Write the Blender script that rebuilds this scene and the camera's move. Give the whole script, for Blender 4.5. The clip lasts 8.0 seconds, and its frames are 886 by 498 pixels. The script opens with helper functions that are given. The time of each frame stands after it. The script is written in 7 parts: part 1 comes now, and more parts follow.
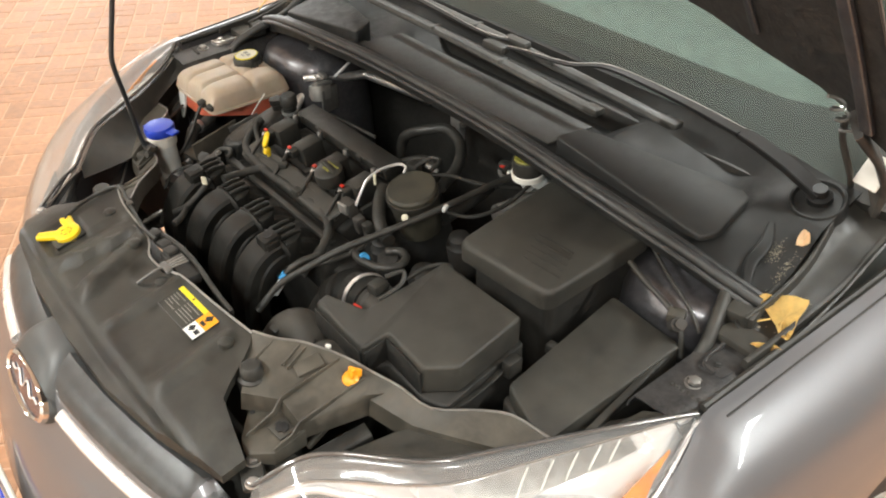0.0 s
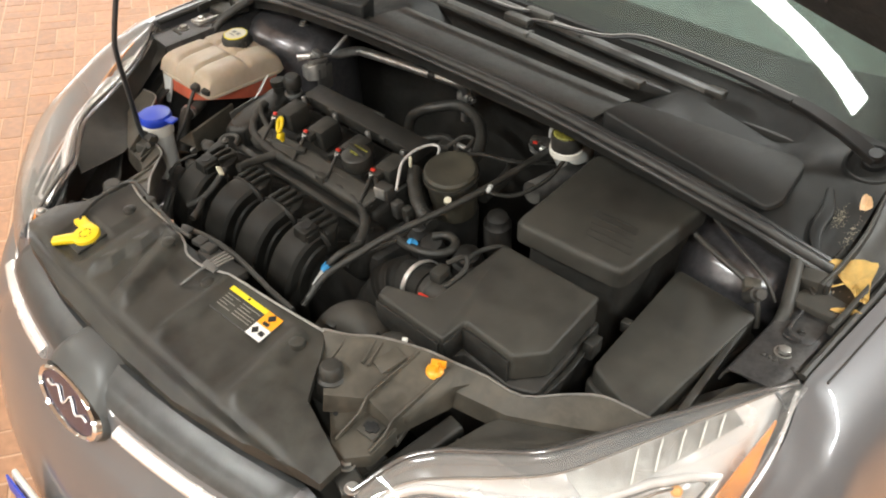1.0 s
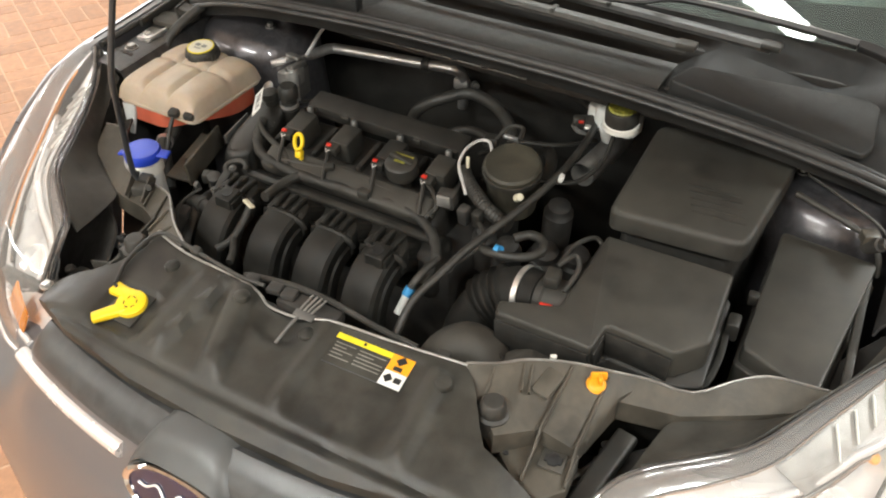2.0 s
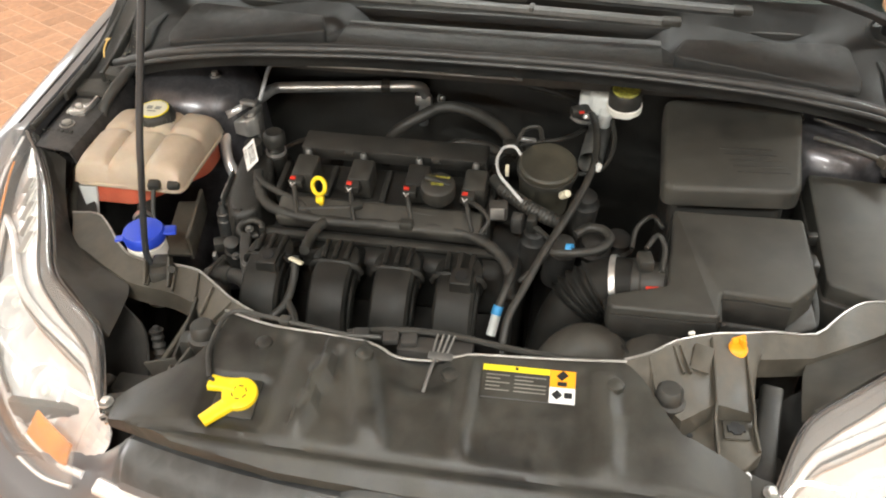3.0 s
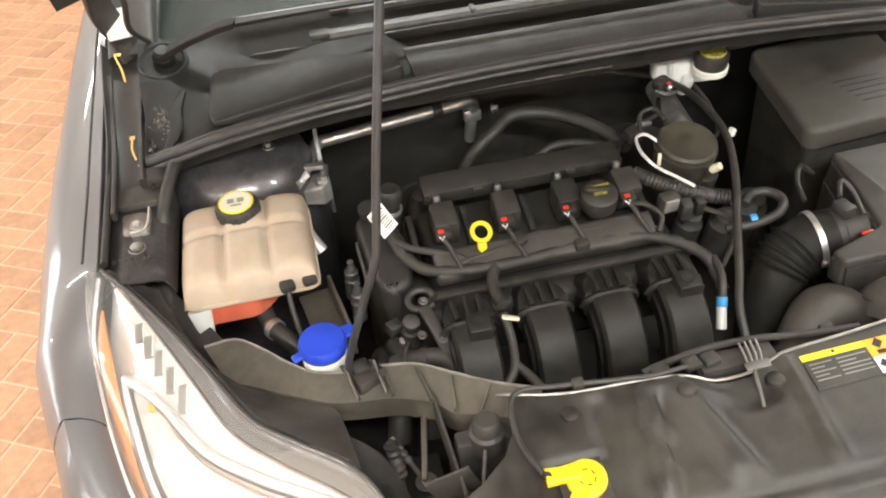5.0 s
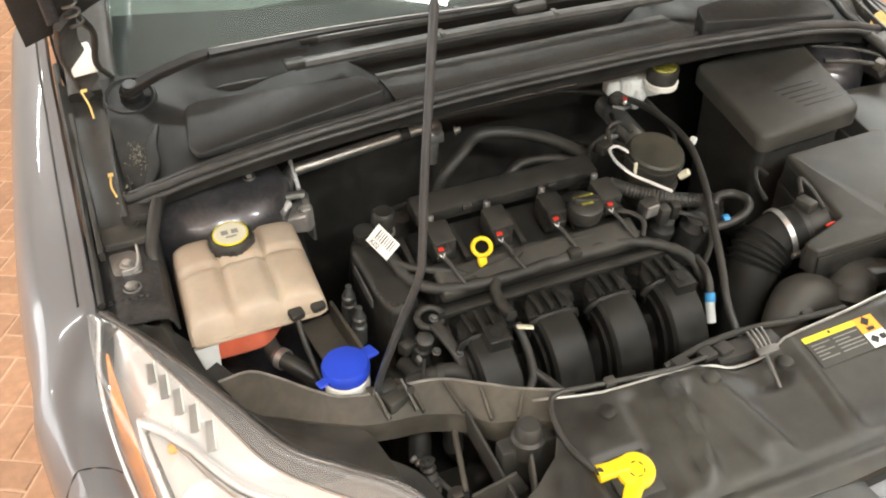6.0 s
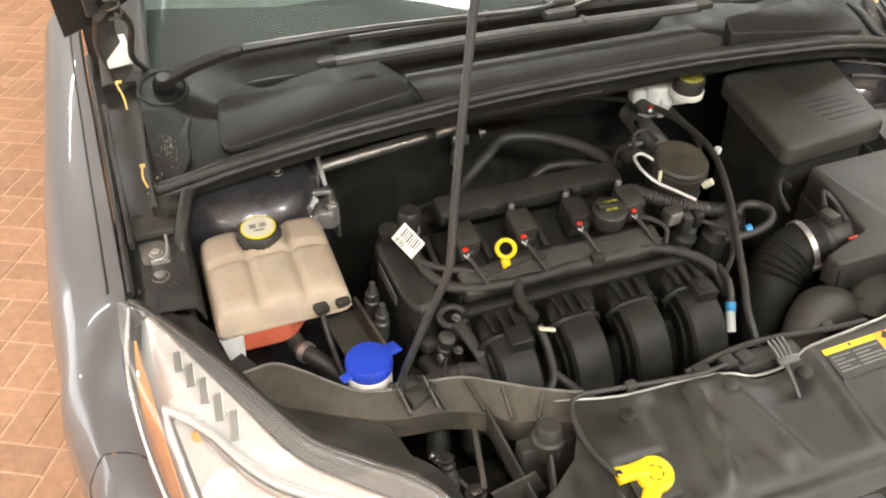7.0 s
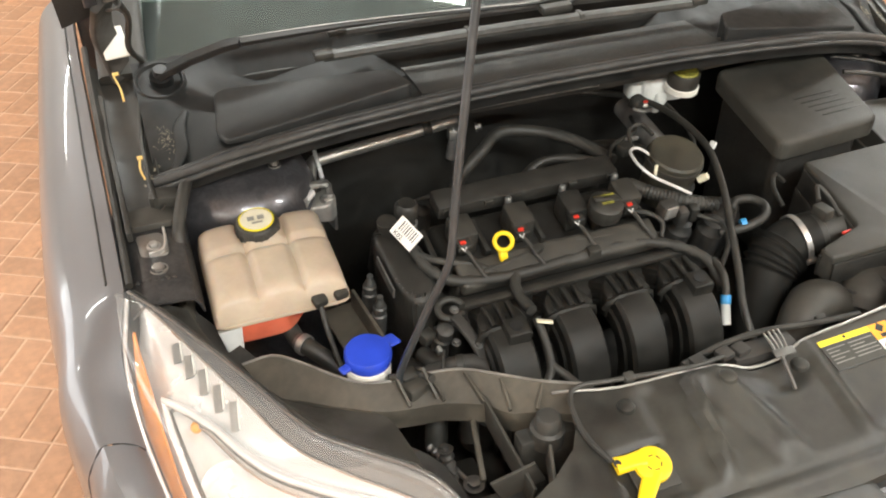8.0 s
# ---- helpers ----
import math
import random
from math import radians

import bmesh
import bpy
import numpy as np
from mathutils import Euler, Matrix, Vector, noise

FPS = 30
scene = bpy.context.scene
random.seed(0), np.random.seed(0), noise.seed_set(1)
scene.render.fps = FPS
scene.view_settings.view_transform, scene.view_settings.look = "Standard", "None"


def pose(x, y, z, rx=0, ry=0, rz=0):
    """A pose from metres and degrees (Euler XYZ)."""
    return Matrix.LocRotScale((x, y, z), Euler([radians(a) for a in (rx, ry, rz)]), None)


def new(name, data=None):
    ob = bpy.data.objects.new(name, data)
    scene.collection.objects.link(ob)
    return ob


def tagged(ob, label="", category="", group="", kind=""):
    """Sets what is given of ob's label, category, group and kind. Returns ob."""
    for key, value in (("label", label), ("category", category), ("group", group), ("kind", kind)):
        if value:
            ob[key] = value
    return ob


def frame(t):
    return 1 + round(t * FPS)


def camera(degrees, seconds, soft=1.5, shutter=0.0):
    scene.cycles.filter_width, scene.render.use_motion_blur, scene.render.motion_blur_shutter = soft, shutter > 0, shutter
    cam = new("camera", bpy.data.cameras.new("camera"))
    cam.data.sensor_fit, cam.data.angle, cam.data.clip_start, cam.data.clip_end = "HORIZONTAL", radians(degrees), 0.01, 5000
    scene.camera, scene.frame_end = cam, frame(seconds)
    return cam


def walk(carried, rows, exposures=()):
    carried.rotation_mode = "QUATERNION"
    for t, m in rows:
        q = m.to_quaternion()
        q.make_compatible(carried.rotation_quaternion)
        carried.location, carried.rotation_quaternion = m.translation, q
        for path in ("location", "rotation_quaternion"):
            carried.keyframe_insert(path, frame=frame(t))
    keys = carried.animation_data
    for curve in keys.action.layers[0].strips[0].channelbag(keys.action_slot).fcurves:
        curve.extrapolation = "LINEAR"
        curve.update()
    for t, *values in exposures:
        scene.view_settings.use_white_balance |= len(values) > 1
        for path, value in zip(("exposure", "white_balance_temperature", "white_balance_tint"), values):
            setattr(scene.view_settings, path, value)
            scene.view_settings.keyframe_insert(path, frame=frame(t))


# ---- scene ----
# ---- camera and walk ----
cam = camera(53.7, 8.0, soft=2.0)
PATH = [
    (0.0, 1.2034, -0.7268, 1.7693, 54.52, 0.32, 51.51),
    (0.5, 1.1504, -0.7416, 1.7735, 53.32, -1.57, 52.23),
    (1.0, 0.9989, -0.8848, 1.7662, 52.45, -1.07, 44.34),
    (1.5, 0.8549, -0.9857, 1.7628, 51.87, -0.30, 35.34),
    (1.7, 0.7543, -1.0034, 1.7360, 51.50, -0.11, 34.09),
    (2.8, 0.2410, -1.1315, 1.7283, 51.26, -0.53, 12.61),
    (3.0, 0.1618, -1.1563, 1.7132, 52.01, 0.42, 10.10),
    (3.5, 0.0381, -1.1577, 1.7106, 51.58, -0.62, 4.06),
    (4.0, -0.0932, -1.0607, 1.7038, 51.80, 1.41, -1.84),
    (4.5, -0.2071, -1.0173, 1.7114, 50.69, 2.76, -4.21),
    (5.0, -0.4525, -1.0081, 1.7147, 50.50, 4.37, -12.22),
    (5.2, -0.5234, -1.0054, 1.7197, 50.46, 3.67, -15.71),
    (6.3, -0.6599, -0.9779, 1.7264, 52.41, 1.86, -21.63),
    (6.5, -0.6622, -0.9808, 1.7292, 52.27, 1.54, -21.13),
    (7.0, -0.6746, -0.9882, 1.7288, 52.37, 0.91, -19.70),
    (7.5, -0.6817, -0.9952, 1.7266, 51.99, 0.98, -19.69),
    (8.0, -0.6912, -0.9903, 1.7268, 52.17, 0.32, -20.24),
]
EXPOSURES = [(0.0, 0.57), (1.5, 0.50), (3.0, 0.74), (3.5, 0.78), (4.5, 1.10), (5.2, 1.01), (6.5, 0.86), (8.0, 0.86)]
walk(cam, [(t, pose(x, y, z, rx, ry, rz)) for t, x, y, z, rx, ry, rz in PATH], EXPOSURES)

# ---- light ----
world = bpy.data.worlds.new("world")
scene.world = world
world.use_nodes = True
world.node_tree.nodes["Background"].inputs["Color"].default_value = (0.9, 0.92, 1.0, 1)
world.node_tree.nodes["Background"].inputs["Strength"].default_value = 0.0

CEILING_Z = 2.75
# fluorescent battens on the ceiling, lying across the car: centre x, centre y, watts
# first one known from its reflection; the others are added unseen, watts set for brightness
BATTENS = [(-0.215, 1.10, 26), (2.2, 0.95, 64), (-2.6, 1.2, 14), (-5.0, 0.95, 24), (-0.2, -1.8, 36), (2.2, -1.7, 40), (-2.6, -1.9, 9), (-5.0, -1.9, 26),
           (-0.2, 3.9, 18), (2.2, 3.9, 18), (-2.6, 3.9, 20), (-0.2, -4.8, 66), (-2.6, -4.8, 56)]
BATTEN_LENGTH, BATTEN_WIDTH, BATTEN_TURN = 1.46, 0.08, -17.5


def batten_lamp(x, y, watts):
    data = bpy.data.lights.new("tube_light", "AREA")
    data.shape, data.size, data.size_y = "RECTANGLE", BATTEN_LENGTH, BATTEN_WIDTH
    data.energy, data.color = watts, (0.96, 1.0, 0.97)
    ob = new("tube_light", data)
    ob.matrix_world = pose(x, y, CEILING_Z - 0.085, 0, 0, BATTEN_TURN)
    return ob


for bx, by, bw in BATTENS:
    batten_lamp(bx, by, bw)

# ---- materials ----
def material(name, base, rough=0.5, metal=0.0, vary=0.25, scale=30.0, bump=0.0, bump_scale=300.0, dust=None, dust_amount=0.5,
             dust_scale=9.0, coat=0.0, island=0.0, spec=0.5, smudge=0.14):
    """A procedural surface: base colour with fine grain, coarse stains or dust, and relief."""
    mat = bpy.data.materials.new(name)
    mat.use_nodes = True
    nt = mat.node_tree
    n, l = nt.nodes, nt.links
    bsdf = n["Principled BSDF"]
    bsdf.inputs["Metallic"].default_value = metal
    bsdf.inputs["Coat Weight"].default_value = coat
    bsdf.inputs["Coat Roughness"].default_value = 0.04
    bsdf.inputs["Specular IOR Level"].default_value = spec
    co = n.new("ShaderNodeTexCoord")
    fine = n.new("ShaderNodeTexNoise")
    fine.inputs["Scale"].default_value = scale
    fine.inputs["Detail"].default_value = 6.0
    l.new(co.outputs["Object"], fine.inputs["Vector"])
    ramp = n.new("ShaderNodeMapRange")
    ramp.inputs["From Min"].default_value, ramp.inputs["From Max"].default_value = 0.3, 0.7
    ramp.inputs["To Min"].default_value, ramp.inputs["To Max"].default_value = 1.0 - vary, 1.0 + vary
    l.new(fine.outputs["Fac"], ramp.inputs["Value"])
    tint = n.new("ShaderNodeMix")
    tint.data_type, tint.blend_type = "RGBA", "MULTIPLY"
    tint.inputs["Factor"].default_value = 1.0
    tint.inputs["A"].default_value = (*base, 1)
    l.new(ramp.outputs["Result"], tint.inputs["B"])
    colour = tint.outputs["Result"]
    if island:
        info = n.new("ShaderNodeObjectInfo")
        geo = n.new("ShaderNodeNewGeometry")
        add = n.new("ShaderNodeMath")
        add.operation = "ADD"
        l.new(info.outputs["Random"], add.inputs[0])
        l.new(geo.outputs["Random Per Island"], add.inputs[1])
        frac = n.new("ShaderNodeMath")
        frac.operation = "FRACT"
        l.new(add.outputs[0], frac.inputs[0])
        each = n.new("ShaderNodeMapRange")
        each.inputs["To Min"].default_value, each.inputs["To Max"].default_value = 1.0 - island, 1.0 + island
        l.new(frac.outputs[0], each.inputs["Value"])
        more = n.new("ShaderNodeMix")
        more.data_type, more.blend_type = "RGBA", "MULTIPLY"
        more.inputs["Factor"].default_value = 1.0
        l.new(colour, more.inputs["A"])
        l.new(each.outputs["Result"], more.inputs["B"])
        colour = more.outputs["Result"]
    rough_out = None
    if dust:
        coarse = n.new("ShaderNodeTexNoise")
        coarse.inputs["Scale"].default_value = dust_scale
        coarse.inputs["Detail"].default_value = 8.0
        coarse.inputs["Roughness"].default_value = 0.65
        l.new(co.outputs["Object"], coarse.inputs["Vector"])
        where = n.new("ShaderNodeMapRange")
        where.inputs["From Min"].default_value, where.inputs["From Max"].default_value = 0.38, 0.68
        where.inputs["To Max"].default_value = dust_amount
        l.new(coarse.outputs["Fac"], where.inputs["Value"])
        mix = n.new("ShaderNodeMix")
        mix.data_type = "RGBA"
        l.new(where.outputs["Result"], mix.inputs["Factor"])
        l.new(colour, mix.inputs["A"])
        mix.inputs["B"].default_value = (*dust, 1)
        # smears and rubbed spots, sharper and smaller than the dust
        smear = n.new("ShaderNodeTexNoise")
        smear.inputs["Scale"].default_value = dust_scale * 4.3
        smear.inputs["Detail"].default_value = 5.0
        smear.inputs["Distortion"].default_value = 1.2
        l.new(co.outputs["Object"], smear.inputs["Vector"])
        rub = n.new("ShaderNodeMapRange")
        rub.inputs["From Min"].default_value, rub.inputs["From Max"].default_value = 0.40, 0.62
        rub.inputs["To Min"].default_value, rub.inputs["To Max"].default_value = 1.0 - smudge, 1.0 + smudge
        l.new(smear.outputs["Fac"], rub.inputs["Value"])
        worn = n.new("ShaderNodeMix")
        worn.data_type, worn.blend_type = "RGBA", "MULTIPLY"
        worn.inputs["Factor"].default_value = 1.0
        l.new(mix.outputs["Result"], worn.inputs["A"])
        l.new(rub.outputs["Result"], worn.inputs["B"])
        colour = worn.outputs["Result"]
        rr = n.new("ShaderNodeMapRange")
        rr.inputs["To Min"].default_value, rr.inputs["To Max"].default_value = rough, min(1.0, rough + 0.3)
        l.new(where.outputs["Result"], rr.inputs["Value"])
        sheen = n.new("ShaderNodeMath")
        sheen.operation, sheen.use_clamp = "MULTIPLY", True
        l.new(rr.outputs["Result"], sheen.inputs[0])
        l.new(rub.outputs["Result"], sheen.inputs[1])
        rough_out = sheen.outputs[0]
    l.new(colour, bsdf.inputs["Base Color"])
    if rough_out is None:
        rr = n.new("ShaderNodeMapRange")
        rr.inputs["From Min"].default_value, rr.inputs["From Max"].default_value = 0.3, 0.7
        rr.inputs["To Min"].default_value, rr.inputs["To Max"].default_value = max(0.0, rough * 0.85), min(1.0, rough * 1.15)
        l.new(fine.outputs["Fac"], rr.inputs["Value"])
        rough_out = rr.outputs["Result"]
    l.new(rough_out, bsdf.inputs["Roughness"])
    if bump:
        grain = n.new("ShaderNodeTexNoise")
        grain.inputs["Scale"].default_value = bump_scale
        grain.inputs["Detail"].default_value = 3.0
        l.new(co.outputs["Object"], grain.inputs["Vector"])
        relief = n.new("ShaderNodeBump")
        relief.inputs["Strength"].default_value = bump
        relief.inputs["Distance"].default_value = 0.001
        l.new(grain.outputs["Fac"], relief.inputs["Height"])
        l.new(relief.outputs["Normal"], bsdf.inputs["Normal"])
    return mat


def glass(name, tint=(1, 1, 1), rough=0.0, ior=1.45):
    mat = bpy.data.materials.new(name)
    mat.use_nodes = True
    bsdf = mat.node_tree.nodes["Principled BSDF"]
    bsdf.inputs["Base Color"].default_value = (*tint, 1)
    bsdf.inputs["Roughness"].default_value = rough
    bsdf.inputs["Transmission Weight"].default_value = 1.0
    bsdf.inputs["IOR"].default_value = ior
    return mat


def clear(name, tint=(1, 1, 1), rough=0.0, gloss=0.045, glare=0.0):
    """Thin clear sheet: tinted see-through, with gloss that grows towards grazing angles."""
    mat = bpy.data.materials.new(name)
    mat.use_nodes = True
    n, l = mat.node_tree.nodes, mat.node_tree.links
    n.remove(n["Principled BSDF"])
    see, shine, mix = n.new("ShaderNodeBsdfTransparent"), n.new("ShaderNodeBsdfGlossy"), n.new("ShaderNodeMixShader")
    see.inputs["Color"].default_value = (*tint, 1)
    shine.inputs["Roughness"].default_value = rough
    weight, power, scale = n.new("ShaderNodeLayerWeight"), n.new("ShaderNodeMath"), n.new("ShaderNodeMath")
    power.operation, scale.operation = "POWER", "MULTIPLY_ADD"
    weight.inputs["Blend"].default_value = 0.5
    power.inputs[1].default_value = 5.0
    scale.inputs[1].default_value, scale.inputs[2].default_value = 1.0 - gloss, gloss
    l.new(weight.outputs["Facing"], power.inputs[0])
    l.new(power.outputs[0], scale.inputs[0])
    l.new(scale.outputs[0], mix.inputs["Fac"])
    under = see.outputs[0]
    # even white share, standing in for bright reflections
    if glare:
        glare_white, glare_mix = n.new("ShaderNodeBsdfDiffuse"), n.new("ShaderNodeMixShader")
        glare_white.inputs["Color"].default_value = (0.9, 0.9, 0.88, 1)
        glare_mix.inputs["Fac"].default_value = glare
        l.new(see.outputs[0], glare_mix.inputs[1])
        l.new(glare_white.outputs[0], glare_mix.inputs[2])
        under = glare_mix.outputs[0]
    l.new(under, mix.inputs[1])
    l.new(shine.outputs[0], mix.inputs[2])
    l.new(mix.outputs[0], n["Material Output"].inputs["Surface"])
    return mat


def glow(name, colour, strength):
    mat = bpy.data.materials.new(name)
    mat.use_nodes = True
    bsdf = mat.node_tree.nodes["Principled BSDF"]
    bsdf.inputs["Emission Color"].default_value = (*colour, 1)
    bsdf.inputs["Emission Strength"].default_value = strength
    return mat


DUST = (0.10, 0.090, 0.075)
PLASTIC = material("black_plastic", (0.0221, 0.0210, 0.0183), 0.5, bump=0.25, bump_scale=900, dust=(0.085, 0.078, 0.063), dust_amount=0.26)
PLASTIC_CLEAN = material("satin_black_plastic", (0.0199, 0.0190, 0.0165), 0.42, bump=0.3, bump_scale=1200, dust=(0.05, 0.047, 0.042), dust_amount=0.3)
PLASTIC_DUSTY = material("dusty_black_plastic", (0.0284, 0.0270, 0.0235), 0.55, bump=0.3, bump_scale=700, dust=(0.11, 0.098, 0.078), dust_amount=0.45, dust_scale=6)
PANEL = material("grey_panel_plastic", (0.018, 0.0178, 0.0160), 0.38, bump=0.35, bump_scale=800, dust=(0.062, 0.058, 0.045), dust_amount=0.65, dust_scale=7, smudge=0.12)
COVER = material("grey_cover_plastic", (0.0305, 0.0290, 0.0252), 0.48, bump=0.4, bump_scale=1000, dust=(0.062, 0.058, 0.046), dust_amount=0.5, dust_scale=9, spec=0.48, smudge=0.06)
COWL = material("cowl_plastic", (0.014, 0.014, 0.0135), 0.48, bump=0.35, bump_scale=900, dust=(0.032, 0.031, 0.028), dust_amount=0.4, dust_scale=6, spec=0.27)
RAIL = material("brown_dusty_plastic", (0.049, 0.044, 0.035), 0.5, bump=0.3, bump_scale=600, dust=(0.125, 0.107, 0.081), dust_amount=0.6, dust_scale=8)
RUBBER = material("black_rubber", (0.0263, 0.0250, 0.0218), 0.5, bump=0.2, bump_scale=500, dust=DUST, dust_amount=0.18)
TAPE = material("loom_tape", (0.0210, 0.0200, 0.0174), 0.6, bump=0.6, bump_scale=250, dust=DUST, dust_amount=0.25)
DARK = material("dark_metal", (0.042, 0.041, 0.039), 0.6, metal=0.3, bump=0.4, bump_scale=200, dust=(0.11, 0.09, 0.07), dust_amount=0.35)
PAINT = material("metallic_grey_paint", (0.140, 0.140, 0.147), 0.40, metal=0.30, vary=0.05, scale=900, coat=0.7)
INNER_PAINT = material("inner_grey_paint", (0.10, 0.097, 0.104), 0.34, metal=0.6, vary=0.1, scale=200, coat=0.5, dust=(0.10, 0.09, 0.08), dust_amount=0.15)
RUNNER = material("worn_black_nylon", (0.0109, 0.0104, 0.0090), 0.46, bump=0.3, bump_scale=900, dust=(0.042, 0.039, 0.033), dust_amount=0.4, dust_scale=16, spec=0.30)
BOOT_RUBBER = material("matte_boot_rubber", (0.012, 0.0115, 0.010), 0.62, bump=0.3, bump_scale=600, dust=(0.032, 0.030, 0.026), dust_amount=0.3, dust_scale=14, spec=0.22)
PUMP = material("brown_dusty_cover", (0.030, 0.028, 0.021), 0.5, bump=0.3, bump_scale=600, dust=(0.085, 0.076, 0.052), dust_amount=0.6, dust_scale=18)
# near-black plastic; on the air box lid's side strips it stands in for shade
NEAR_BLACK = material("near_black_plastic", (0.0147, 0.0140, 0.0122), 0.55, bump=0.3, bump_scale=500, dust=(0.05, 0.044, 0.036), dust_amount=0.3, dust_scale=14)
NOSE_GREY = material("dark_grey_panel_paint", (0.050, 0.052, 0.053), 0.32, vary=0.06, bump=0.1, bump_scale=900, dust=(0.09, 0.085, 0.075), dust_amount=0.25, dust_scale=7)
GREY_PLASTIC = material("grey_badge_plastic", (0.075, 0.078, 0.078), 0.38, vary=0.05, bump=0.1, bump_scale=900)
GREY_STEEL = material("grey_steel", (0.16, 0.158, 0.15), 0.45, metal=0.6, vary=0.2, scale=60)
SHELF = material("dark_inner_wing", (0.048, 0.047, 0.048), 0.4, metal=0.4, vary=0.25, scale=120, bump=0.3, bump_scale=300, dust=(0.14, 0.13, 0.12), dust_amount=0.4, dust_scale=25)
CHROME = material("chrome", (0.78, 0.77, 0.75), 0.07, metal=1.0, vary=0.02)
STEEL = material("steel", (0.72, 0.71, 0.69), 0.36, metal=0.85, vary=0.15, scale=60)
ALUMINIUM = material("cast_aluminium", (0.66, 0.65, 0.62), 0.40, metal=0.85, vary=0.2, scale=40, bump=0.3, bump_scale=300)
ZINC = material("zinc_plate", (0.36, 0.35, 0.33), 0.42, metal=0.8, vary=0.2, scale=50)
REFLECTOR = material("silvered_reflector", (0.96, 0.96, 0.95), 0.14, metal=0.5, vary=0.03, scale=90, bump=0.6, bump_scale=45)
LAMP_BEZEL = material("satin_silver_lamp_bezel", (0.88, 0.87, 0.86), 0.25, metal=0.56, vary=0.04)
SMOKE = material("smoked_chrome", (0.25, 0.252, 0.255), 0.12, metal=0.75, vary=0.05)
BEZEL = material("silver_bezel", (0.86, 0.85, 0.84), 0.24, metal=0.45, vary=0.05)
TANK = material("aged_translucent_plastic", (0.46, 0.385, 0.295), 0.42, vary=0.10, scale=18, bump=0.1, bump_scale=300, dust=(0.43, 0.30, 0.22), dust_amount=0.45, dust_scale=12, smudge=0.02)
TANK_RED = material("red_coolant_tank", (0.55, 0.10, 0.05), 0.35, vary=0.15, scale=25, dust=(0.50, 0.24, 0.16), dust_amount=0.35, smudge=0.03)
for tank_mat, radius in ((TANK, 0.012), (TANK_RED, 0.006)):
    shader = tank_mat.node_tree.nodes["Principled BSDF"]
    shader.inputs["Subsurface Weight"].default_value = 0.35
    shader.inputs["Subsurface Radius"].default_value = (radius, radius * 0.6, radius * 0.3)
NECK = material("grey_translucent_plastic", (0.62, 0.63, 0.61), 0.4, vary=0.1)
WHITE = material("white_plastic", (0.72, 0.70, 0.64), 0.45, vary=0.08)
BLUE = material("blue_plastic", (0.022, 0.06, 0.52), 0.38, vary=0.08, scale=40)
BLUE_TAPE = material("blue_tape", (0.05, 0.30, 0.62), 0.5)
YELLOW = material("yellow_plastic", (0.86, 0.60, 0.015), 0.4, vary=0.06)
YELLOW_INK = material("yellow_ink", (0.75, 0.62, 0.02), 0.5, vary=0.1)
OLIVE = material("olive_ink", (0.22, 0.205, 0.03), 0.55, vary=0.6, scale=160)
ORANGE = material("orange_plastic", (0.90, 0.36, 0.015), 0.4, vary=0.06)
BLADE = material("grey_wiper_rubber", (0.046, 0.046, 0.045), 0.45, bump=0.2, bump_scale=500, dust=(0.12, 0.115, 0.10), dust_amount=0.4, dust_scale=12)
HOOD_INNER = material("black_hood_underside", (0.022, 0.021, 0.020), 0.5, bump=0.4, bump_scale=200, dust=(0.05, 0.045, 0.04), dust_amount=0.3)
SHELF_PLASTIC = material("dusty_grey_cowl", (0.034, 0.034, 0.033), 0.44, bump=0.3, bump_scale=700, dust=(0.075, 0.073, 0.066), dust_amount=0.5, dust_scale=14)
ARM = material("wiper_arm_black", (0.010, 0.010, 0.010), 0.40, spec=0.25, bump=0.1, bump_scale=600)
ROD = material("prop_rod_steel", (0.052, 0.056, 0.060), 0.34, metal=0.3, vary=0.15, scale=40)
PAD = material("cowl_pad_plastic", (0.019, 0.019, 0.0185), 0.5, bump=0.4, bump_scale=1000, dust=(0.036, 0.035, 0.031), dust_amount=0.4, dust_scale=7, spec=0.38)
STRIP_RUBBER = material("grey_strip_rubber", (0.027, 0.027, 0.027), 0.42, bump=0.2, bump_scale=500, dust=(0.09, 0.085, 0.075), dust_amount=0.25)
# glow of the unseen sheet added to light the car from the west
WEST_GLOW = glow("west_side_glow", (0.95, 0.98, 1.0), 2.6)
DEBRIS = material("dry_debris", (0.22, 0.19, 0.14), 0.8, vary=0.3, scale=90)
AMBER = material("amber_plastic", (0.68, 0.215, 0.005), 0.2, vary=0.35, scale=25, coat=0.5)
RED = material("red_plastic", (0.55, 0.035, 0.02), 0.4)
PAPER = material("white_label", (0.78, 0.77, 0.74), 0.55, vary=0.04)
INK = material("black_ink", (0.012, 0.012, 0.012), 0.6)
GREY_INK = material("grey_ink", (0.24, 0.235, 0.21), 0.6)
CREAM = material("cream_ink", (0.62, 0.58, 0.44), 0.5, vary=0.06)
BADGE = material("dark_blue_enamel", (0.012, 0.014, 0.045), 0.2, coat=1.0)
LEAF = material("dry_yellow_leaf", (0.74, 0.50, 0.16), 0.6, vary=0.2, scale=60, bump=0.5, bump_scale=120)
LEAF_PALE = material("dry_pale_leaf", (0.80, 0.55, 0.32), 0.6, vary=0.15, scale=60, bump=0.5, bump_scale=120)
# the last value whitens the lens in place of bright glare
LENS = clear("clear_lens", (0.97, 0.97, 0.97), 0.03, 0.05, 0.065)
SCREEN = clear("windscreen_glass", (0.86, 0.92, 0.89), 0.0, 0.03)
CABIN = material("dark_cabin_trim", (0.108, 0.124, 0.115), 0.8)
